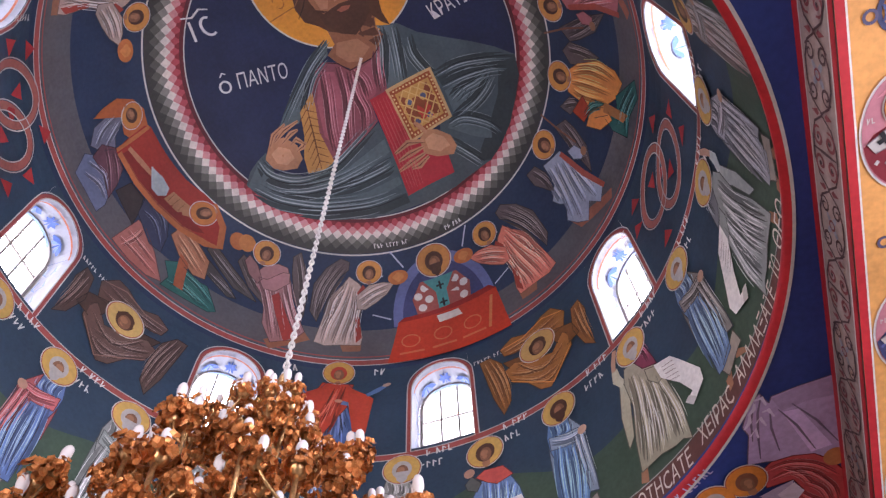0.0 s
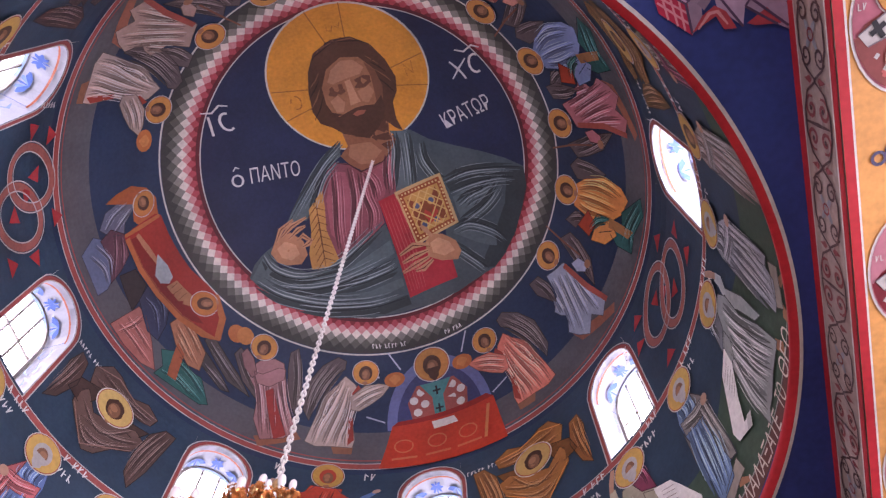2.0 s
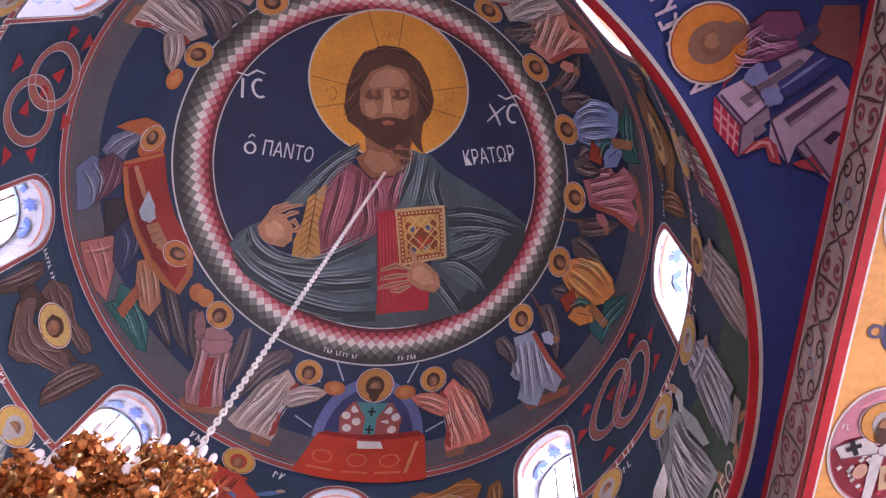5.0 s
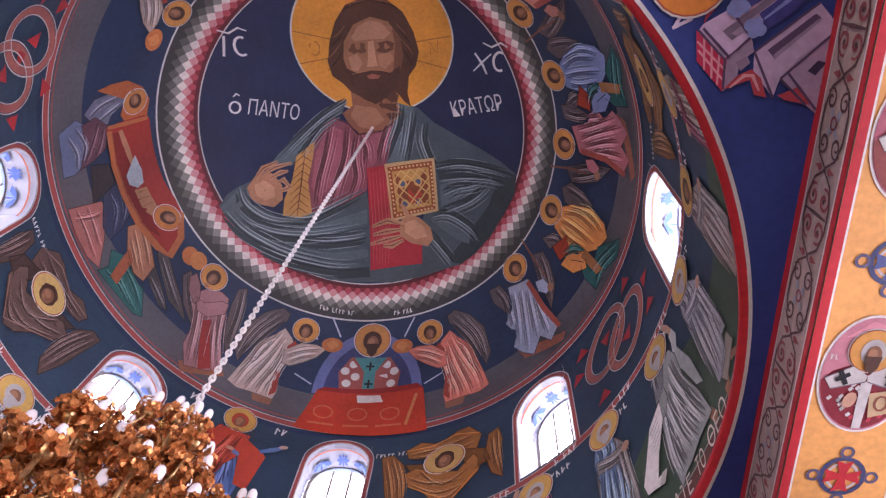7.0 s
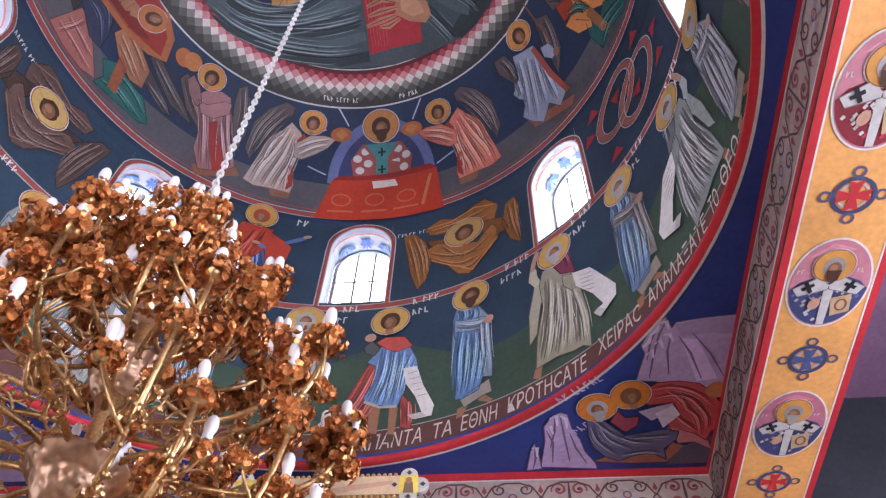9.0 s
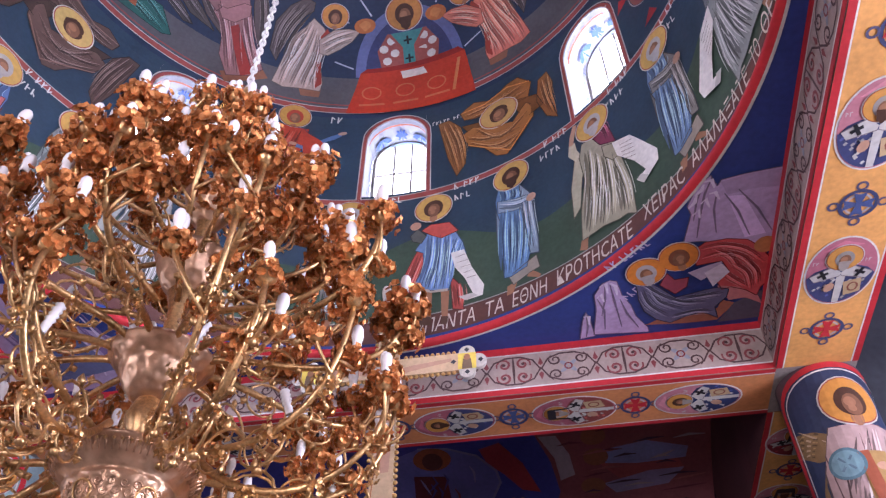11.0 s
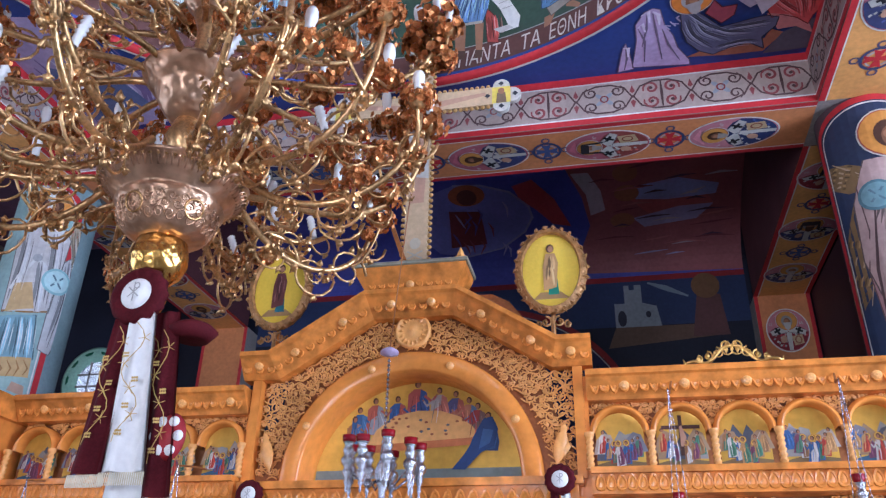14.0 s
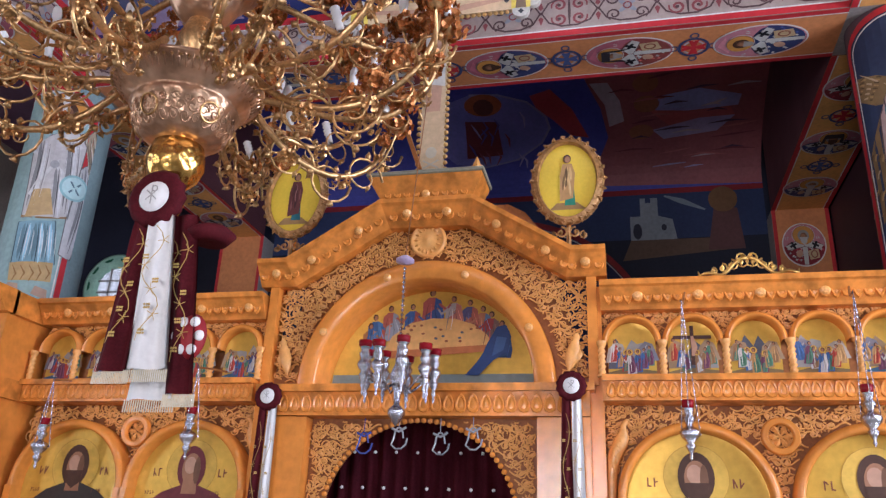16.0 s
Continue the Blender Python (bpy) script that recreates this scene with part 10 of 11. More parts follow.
def wing_bay(edges, bigs, seed, label):
    xa, xb = min(edges), max(edges)
    s = Shape()
    s.box(xa, 2.66, 2.33, xb, 2.86, 2.45).box(xa, 2.62, 2.44, xb, 2.86, 2.475)
    s.done("ledge", wood, screen)
    c = Shape().add(move(sweep([(xa, 2.89), (xb, 2.89)], [(0, -0.08), (0, 0.06), (0.02, 0.07), (0.12, 0.14), (0.13, 0.16), (0.165, 0.16), (0.165, -0.08)]), 0, 2.78))
    c.done("cornice", wood, screen)
    k, x = 0, xa + 0.05
    while x < xb:
        bit("carved_leaf", "leaf", x, 2.78 - 0.112, 2.965, 0.036, 90 if k % 2 else -90, wood_plain, screen)
        bit("carved_leaf", "leaf", x, 2.648, 2.39, 0.040, 90, wood_plain, screen)
        if k % 6 == 3:
            bit("stud", "stud", x, 2.78 - 0.10, 2.965, 0.034, 0, wood_light, screen)
        x += 0.058
        k += 1
    E2 = sorted(edges)
    wd = E2[1] - E2[0]
    r = wd / 2 - 0.035
    mids = [(a + b) / 2 for a, b in zip(E2, E2[1:])]
    for i, m in enumerate(mids):
        icon_panel(2 * r, 2.475, 2.475 + 0.215 + r, seed + i, False, screen, m)
        raw("icon_arch", *arch_ring(m, 2.69, r, r + 0.033, 2.71, 2.82, 14), wood_plain, screen, None, True)
    for e in E2:
        twisted_column(e, 2.475, 2.69)
    ins = lambda x, z, e: xa < x < xb and 2.70 < z < 2.89 - e * 0.5 and all(math.hypot(x - m, z - 2.69) > r + 0.035 + e * 0.7 for m in mids)
    fretwork("icon_spandrel", ins, xa, xb, 2.66, 2.90, 2.80, screen, 0.05, seed)
    # backing behind the small icons, coloured dark for the recess shade
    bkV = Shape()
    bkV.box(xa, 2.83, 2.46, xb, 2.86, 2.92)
    bkV.done("row_backing", shadow_brown, screen)
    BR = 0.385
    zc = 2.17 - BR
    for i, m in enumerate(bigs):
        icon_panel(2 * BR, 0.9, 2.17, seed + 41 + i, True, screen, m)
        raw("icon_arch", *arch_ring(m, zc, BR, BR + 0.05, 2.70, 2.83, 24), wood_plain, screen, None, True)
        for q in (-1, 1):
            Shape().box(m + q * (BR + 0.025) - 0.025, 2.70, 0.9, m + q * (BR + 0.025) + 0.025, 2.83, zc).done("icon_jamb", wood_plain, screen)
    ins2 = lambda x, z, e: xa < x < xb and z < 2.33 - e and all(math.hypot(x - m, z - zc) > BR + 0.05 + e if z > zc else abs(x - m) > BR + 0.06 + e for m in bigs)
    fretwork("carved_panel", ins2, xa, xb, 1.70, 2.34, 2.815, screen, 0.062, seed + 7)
    # backing of the lower carving, gap shade held in the brown colour
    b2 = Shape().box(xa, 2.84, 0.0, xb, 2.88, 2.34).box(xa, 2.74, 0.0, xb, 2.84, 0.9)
    b2.done("panel_backing", shadow_brown, screen)
    for xr in ([(bigs[0] + bigs[1]) / 2]):
        V, F = lathe([(0.064, 0.0), (0.068, 0.03), (0.076, 0.036), (0.086, 0.028), (0.094, 0.034), (0.102, 0.028), (0.105, 0.0)], 28)
        raw("rosette_ring", [(xr + a, 2.785 - c, 2.15 + b) for a, b, c in V], F, wood_plain, screen, None, True)
        rs = Shape()
        for q in range(6):
            rs.add(leaf((xr + 0.034 * math.cos(radians(60 * q)), 2.775, 2.15 + 0.034 * math.sin(radians(60 * q))), 0.026, 60 * q))
        rs.done("rosette_petals", wood_light, screen)
    peacock(bigs[0], -1 if bigs[0] > 0 else 1)


wing_bay([1.235 + 0.352 * k for k in range(6)], [1.73, 2.66], 1, "")
wing_bay([-0.97 - 0.345 * k for k in range(6)], [-1.40, -2.26], 20, "")
# end pilaster wrapping the northern pier
s = Shape().box(-3.55, 2.42, 0, -2.74, 2.98, 2.92)
s.done("end_pilaster", wood_plain, screen)
s = Shape().add(move(sweep([(-3.6, 2.89), (-2.70, 2.89)], prof), 0, 2.40)).box(-2.76, 2.42, 2.89, -2.70, 2.9, 3.05).box(-3.55, 2.38, 2.33, -2.70, 2.9, 2.46)
s.done("end_cornice", wood, screen)


def crest(x, z, w, h, y=2.68):
    """Gilded openwork crest on the cornice."""
    sh = Shape()
    for s in (-1, 1):
        sh.add(tube([(x + s * w * f, y, z + h * (1 - f) ** 1.6 * 0.75 + 0.012 + 0.02 * math.sin(f * 9)) for f in [i / 12 for i in range(13)]], 0.011, 5))
        for q in range(4):
            spiral(sh, x + s * w * (0.12 + 0.2 * q), y, z + 0.03 + 0.45 * h * (1 - q / 4), 0.045 - 0.007 * q, s, 90, 0.006)
        spiral(sh, x + s * 0.028, y, z + h * 0.86, 0.036, s, -90, 0.007)
        sh.add(tube([(x + s * w, y, z + 0.01), (x + s * w * 1.05, y, z + 0.05)], [0.012, 0.002], 5))
    return tagged(sh.done("cornice_crest", gold_metal, None, "", True), "gilded openwork crest on the screen cornice", "crest")


gold_metal = paint((0.72, 0.44, 0.13), 0.28, 0.9, grain=0.15, scale=12, bump=0.05)
crest(2.10, 3.055, 0.27, 0.15), crest(-1.83, 3.055, 0.27, 0.15)


def oval_icon(cx, seed, robe, low):
    o = tagged(new("oval_icon"), "oval gold icon in a carved gilt frame above the screen", "icon", group="oval icons over the screen")
    o.matrix_basis = Matrix.Translation((cx, 2.74, 3.79))
    rx, ry = 0.185, 0.262
    n = 48
    V = [(rx * math.cos(2 * math.pi * k / n) * 1.02, 0, ry * math.sin(2 * math.pi * k / n) * 1.02) for k in range(n)]
    raw("icon_panel", V, [tuple(range(n))], paint((0.80, 0.55, 0.05), 0.35, 0.1, grain=0.06), o)
    cv = Canvas(flat_map((0, 0, -0.21), (1, 0, 0), (0, 0, 1)), cell=9, base=0.003)
    cv.poly([(-0.12, 0.0), (0.12, 0.0), (0.06, 0.05), (-0.07, 0.05)], (0.34, 0.19, 0.07), 0)
    cv.poly([(-0.02, 0.03), (0.05, 0.03), (0.04, 0.16), (-0.01, 0.16)], low, 1)
    cv.poly([(-0.05, 0.06), (0.035, 0.08), (0.05, 0.26), (0.03, 0.33), (-0.03, 0.33), (-0.05, 0.24)], robe, 2)
    folds(cv, ((0, 0.07), (0, 0.31)), lambda t: 0.035, robe, 10, 3, random.Random(seed), 0.008)
    cv.ell(0, 0.365, 0.026, 0.032, HAIR, 3)
    cv.ell(0.003, 0.36, 0.018, 0.024, SKIN, 4)
    cv.done("icon_painting", o)
    V, F = [], []
    prof = [(1.0, -0.01), (1.05, -0.035), (1.12, -0.03), (1.22, -0.02), (1.28, 0.0), (1.26, 0.02), (1.0, 0.02)]
    for k in range(n):
        a = 2 * math.pi * k / n
        wob = 1 + 0.008 * math.cos(a * 24)
        for q, y in prof:
            V.append((rx * (1 + (q - 1) * 1.0 * ry / rx * 0.75) * math.cos(a) * (wob if q > 1.2 else 1), y, ry * (1 + (q - 1) * 0.75) * math.sin(a) * (wob if q > 1.2 else 1)))
    m = len(prof)
    for k in range(n):
        for j in range(m - 1):
            F.append((k * m + j, k * m + j + 1, ((k + 1) % n) * m + j + 1, ((k + 1) % n) * m + j))
    gilt = embossed((0.42, 0.21, 0.07), 0.4, 0.35, 60.0, 0.5, 0.01)
    raw("frame", V, F, gilt, o)
    orn = Shape()
    for k in range(26):
        a = 2 * math.pi * k / 26
        x, z = (rx + 0.036) * math.cos(a), (ry + 0.036) * math.sin(a)
        orn.add(leaf((x, -0.03, z), 0.017, math.degrees(a) + 60))
        spiral(orn, x * 1.06, -0.018, z * 1.045, 0.014, 1, 57 * k, 0.005)
    tagged(orn.done("frame_carving", gilt, o), kind="stuff")
    ft = Shape()
    for s in (-1, 1):
        spiral(ft, s * 0.045, 0, -0.37, 0.042, s, 90, 0.008)
        spiral(ft, s * 0.10, 0, -0.39, 0.03, s, 90, 0.007)
    ft.add(tube([(0, 0, -0.33), (0, 0, -0.46)], 0.014, 6))
    ft.done("bracket", gilt, o)


oval_icon(1.05, 1, (0.50, 0.28, 0.11), (0.02, 0.20, 0.13))
oval_icon(-0.86, 2, (0.13, 0.035, 0.03), (0.02, 0.12, 0.15))

# pole behind each oval icon, resting on the screen
for cx in (1.05, -0.86):
    ob = tagged(raw("icon_post", *tube([(cx, 2.80, 3.05), (cx, 2.80, 3.7)], 0.014, 6), wood_plain), "thin wooden post behind an oval icon", "post")


def great_cross():
    o = tagged(new("great_cross"), "tall painted wooden cross with beaded edges and trefoil ends", "cross")
    o.matrix_basis = Matrix.Translation((0.12, 2.74, 3.835))
    pale = paint((0.62, 0.44, 0.26), 0.5, grain=0.15, scale=5)
    sh = Shape().box(-0.085, -0.02, 0.0, 0.085, 0.02, 1.95).box(-0.56, -0.022, 1.36, 0.56, 0.018, 1.52)
    sh.done("beam", pale, o)
    beadm = paint((0.52, 0.30, 0.10), 0.4, 0.2)
    for k in range(40):
        for s in (-1, 1):
            z = 0.05 + 0.047 * k
            if not 1.3 < z < 1.58:
                bit("bead", "stud", s * 0.098, -0.01, z, 0.018, 0, beadm, o)
    for k in range(10):
        for s in (-1, 1):
            for q in (1.345, 1.535):
                bit("bead", "stud", s * (0.14 + 0.042 * k), -0.01, q, 0.017, 0, beadm, o)
    lobe = paint((0.64, 0.60, 0.54), 0.5)
    for x, z in ((-0.62, 1.44), (0.62, 1.44), (0.0, 2.02)):
        t = Shape()
        for dx, dz in ((0, 0.085), (0.085, 0), (-0.085, 0), (0, -0.085)):
            V, F = lathe([(0.001, 0.024), (0.06, 0.024), (0.065, -0.018), (0.001, -0.018)], 16)
            t.add(([(x + dx + a, c, z + dz + b) for a, b, c in V], F))
        end = t.done("trefoil_end", lobe, o)
        p = Canvas(flat_map((x, -0.019, z), (1, 0, 0), (0, 0, 1)), cell=9, base=0.004)
        p.poly([(-0.07, -0.075), (0.07, -0.075), (0.07, 0.075), (-0.07, 0.075)], (0.78, 0.60, 0.10), 0)
        p.poly([(-0.04, -0.075), (0.04, -0.075), (0.03, 0.02), (-0.03, 0.02)], (0.20, 0.13, 0.08), 1)
        p.ell(0, 0.035, 0.025, 0.03, SKIN, 1)
        for q in range(4):
            a = 90 * q
            p.at(0.105 * math.cos(radians(a)), 0.105 * math.sin(radians(a)), 1, 45)
            p.poly([(-0.016, -0.016), (0.016, -0.016), (0.016, 0.016), (-0.016, 0.016)], (0.05, 0.05, 0.06), 1)
        p.at()
        p.done("end_painting", end)
    cv = Canvas(flat_map((0, -0.023, 0), (1, 0, 0), (0, 0, 1)), cell=9, base=0.003)
    cv.poly([(-0.05, 0.55), (0.05, 0.55), (0.07, 1.1), (0.09, 1.36), (-0.09, 1.36), (-0.07, 1.1)], SKIN2, 0)
    cv.line([(-0.5, 1.46), (-0.2, 1.42), (0, 1.38), (0.2, 1.42), (0.5, 1.46)], 0.06, 0.03, SKIN2, 0)
    cv.ell(0.0, 1.47, 0.06, 0.07, HAIR, 1)
    cv.poly([(-0.075, 0.95), (0.075, 0.95), (0.08, 0.75), (-0.07, 0.78)], (0.6, 0.56, 0.5), 1)
    cv.ell(0.0, 0.22, 0.04, 0.045, (0.55, 0.48, 0.36), 1)
    cv.line([(-0.055, 0.1), (0.055, 0.16)], 0.016, 0.012, (0.5, 0.44, 0.34), 1)
    cv.line([(-0.055, 0.16), (0.055, 0.1)], 0.016, 0.012, (0.5, 0.44, 0.34), 1)
    cv.done("cross_painting", o)
    fb = Shape()
    for s in (-1, 1):
        for q in range(2):
            spiral(fb, s * (0.13 + 0.09 * q), 0, 0.05 - 0.015 * q, 0.045, s, 90, 0.009)
    fb.add(arch_ring(0, -0.0, 0.10, 0.13, -0.02, 0.02, 12)).add(tube([(-0.24, 0, 0.0), (0.24, 0, 0.0)], 0.012, 5))
    fb.done("foot_carving", wood_light, o)
    st = Shape().add(tube([(-0.02, -0.14, -0.02), (-0.16, -0.34, 0.42)], 0.02, 4))
    tagged(st.done("brace", shadow_brown, None), "dark iron brace leaning from the gable", "brace").matrix_basis = o.matrix_basis.copy()


great_cross()
for x in (XC - 0.33, XC + 0.33):
    f = Shape().add(tube([(x, 2.64, 3.83), (x, 2.64, 3.89), (x, 2.64, 3.96)], [0.022, 0.032, 0.002], 6))
    for s in (-1, 1):
        f.add(tube([(x, 2.64, 3.85), (x + s * 0.035, 2.64, 3.895)], [0.016, 0.003], 5))
    tagged(f.done("gable_finial", wood_light), "small carved leaf finial on the gable", "finial", group="gable finials")

# ---- hanging lamps ----
silver = paint((0.50, 0.50, 0.53), 0.26, 1.0, grain=0.12, scale=40, bump=0.25)
red_glass = paint((0.24, 0.006, 0.012), 0.10, 0.0, grain=0.05, bump=0)


def vigil_lamp(x, y, z, s=1.0, top=0.9, group="vigil lamps before the screen", chains=True):
    o = tagged(new("vigil_lamp"), "silver hanging oil lamp with a red glass cup", "lamp", group=group)
    o.matrix_basis = Matrix.Translation((x, y, z)) @ Matrix.Scale(s, 4)
    raw("body", *lathe([(0.003, -0.15), (0.012, -0.13), (0.006, -0.115), (0.022, -0.09), (0.030, -0.07), (0.018, -0.055), (0.05, -0.02), (0.058, 0.005), (0.048, 0.02), (0.022, 0.035), (0.018, 0.05), (0.032, 0.07), (0.036, 0.085), (0.022, 0.1), (0.028, 0.125), (0.034, 0.14)], 18), silver, o, None, True)
    raw("red_glass", *lathe([(0.024, 0.135), (0.033, 0.15), (0.036, 0.185), (0.033, 0.187), (0.02, 0.15)], 16), red_glass, o, None, True)
    if chains:
        for k in range(3):
            a = 2 * math.pi * k / 3 + 0.4
            P = [(0.058 * math.cos(a) * (1 - f) + 0.004, 0.058 * math.sin(a) * (1 - f), 0.0 + top * f) for f in [i / 20 for i in range(21)]]
            sh = Shape()
            for i, p in enumerate(P):
                sh.add(([(p[0] + u[0] * 0.005, p[1] + u[1] * 0.005, p[2] + u[2] * 0.016) for u in ((1, 0, 0), (0, 1, 0), (-1, 0, 0), (0, -1, 0), (0, 0, 1), (0, 0, -1))], [(0, 1, 4), (1, 2, 4), (2, 3, 4), (3, 0, 4), (1, 0, 5), (2, 1, 5), (3, 2, 5), (0, 3, 5)]))
            sh.add(tube([P[0], P[-1]], 0.0022, 4))
            sh.done("chain", silver, o)
    return o


for x, z, tp in ((1.69, 2.12, 0.78), (2.59, 2.20, 0.72), (-1.27, 2.08, 0.45), (-2.31, 2.01, 0.45)):
    vigil_lamp(x, 2.48, z, 0.95, tp)
    arm = Shape().add(tube([(x, 2.48, z + tp * 0.95), (x + 0.02, 2.60, z + tp * 0.95 + 0.02), (x + 0.06, 2.74, 3.06 if x > 0 else z + tp * 0.95 + 0.03)], 0.007, 5))
    tagged(arm.done("lamp_bracket", shadow_brown), "thin dark metal bracket holding a hanging lamp", "bracket", group="lamp brackets")

# cluster of small silver lamps on one chain
pk = tagged(new("lamp_cluster"), "cluster of silver lamps with red glasses on one chain", "hanging lamp")
pk.matrix_basis = Matrix.Translation((0.22, 1.9, 2.33)) @ Matrix.Scale(1.0, 4)
raw("hub", *lathe([(0.003, -0.27), (0.02, -0.25), (0.045, -0.21), (0.045, -0.19), (0.015, -0.16), (0.02, -0.1), (0.05, -0.02), (0.02, 0.05), (0.015, 0.15)], 18), silver, pk, None, True)
for k in range(9):
    a = 2 * math.pi * k / 9 + 0.2
    cup = raw("lamp_cup", *lathe([(0.002, -0.15), (0.008, -0.135), (0.005, -0.12), (0.014, -0.10), (0.008, -0.085), (0.022, -0.06), (0.024, -0.045), (0.014, -0.03), (0.030, -0.012), (0.036, 0.008), (0.030, 0.022), (0.018, 0.034), (0.027, 0.05), (0.028, 0.064), (0.018, 0.078), (0.03, 0.098)], 16), silver, pk, None, True)
    cup.matrix_basis = Matrix.Translation((0.185 * math.cos(a), 0.185 * math.sin(a), 0.02 * (k % 2)))
    raw("red_glass", *lathe([(0.026, 0.096), (0.034, 0.104), (0.036, 0.132), (0.028, 0.132), (0.02, 0.12)], 14), red_glass, cup, None, True)
    raw("cluster_arm", *tube([(0.02 * math.cos(a), 0.02 * math.sin(a), -0.05), (0.08 * math.cos(a), 0.08 * math.sin(a), -0.09), (0.175 * math.cos(a), 0.175 * math.sin(a), -0.01)], 0.006, 5), silver, pk, None, True)
ch = Shape()
for k in range(17):
    z = 0.16 + 0.026 * k
    ch.add(move(lathe([(0.002, -0.013), (0.011, 0), (0.002, 0.013)], 6), 0, 0, z))
ch.done("bead_chain", silver, pk)
raw("ceiling_cup", *lathe([(0.005, 0.6), (0.05, 0.615), (0.05, 0.63), (0.02, 0.65)], 16), paint((0.45, 0.35, 0.5), 0.3), pk, None, True)
raw("rod", *tube([(0, 0, 0.64), (-0.07, 0.52, 1.92)], 0.004, 5), shadow_brown, pk)

# beaded ornaments hanging in the door arch
for k, x in enumerate((-0.34, -0.12, 0.14, 0.34)):
    o = Shape()
    y, z = 2.70, 2.10 + 0.03 * (k % 2)
    o.add(tube([(XC + x, y, z + 0.13), (XC + x, y, z + 0.05)], 0.003, 4))
    o.add(tube([(XC + x + 0.05 * math.cos(a) * (1.1 if math.sin(a) < 0 else 0.6), y, z - 0.02 + 0.065 * math.sin(a)) for a in [2 * math.pi * i / 10 for i in range(11)]], 0.006, 5))
    o.add(tube([(XC + x - 0.045, y, z + 0.04), (XC + x, y, z + 0.02), (XC + x + 0.045, y, z + 0.045)], 0.008, 5))
    tagged(o.done("beaded_ornament", paint((0.10, 0.12, 0.4) if k == 0 else (0.4, 0.4, 0.42), 0.25, 0.3)), "small beaded ornament hanging in the door arch", "ornament", group="beaded ornaments")


def ribbon(name, top, foot, z0, z1, y, mat, parent, amp=0.012):
    """Hanging cloth strip with soft folds and thickness."""
    V, F = [], []
    n, m = 10, 14
    for j in range(m + 1):
        f = j / m
        z = z1 + (z0 - z1) * f
        for i in range(n + 1):
            u = i / n
            xa, xb = top[0] + (foot[0] - top[0]) * f, top[1] + (foot[1] - top[1]) * f
            V.append((xa + (xb - xa) * u, y + amp * math.sin(u * 9 + f * 2) * (0.4 + f), z))
    o = len(V)
    V += [(a, b + 0.006, c) for a, b, c in V]
    for j in range(m):
        for i in range(n):
            q = j * (n + 1) + i
            F += [(q, q + 1, q + n + 2, q + n + 1), (o + q, o + q + n + 1, o + q + n + 2, o + q + 1)]
    return raw(name, V, F, mat, parent, None, True)


satin = paint((0.78, 0.76, 0.74), 0.4, grain=0.06, scale=14, spec=0.6)
gold_thread = (0.55, 0.36, 0.10)


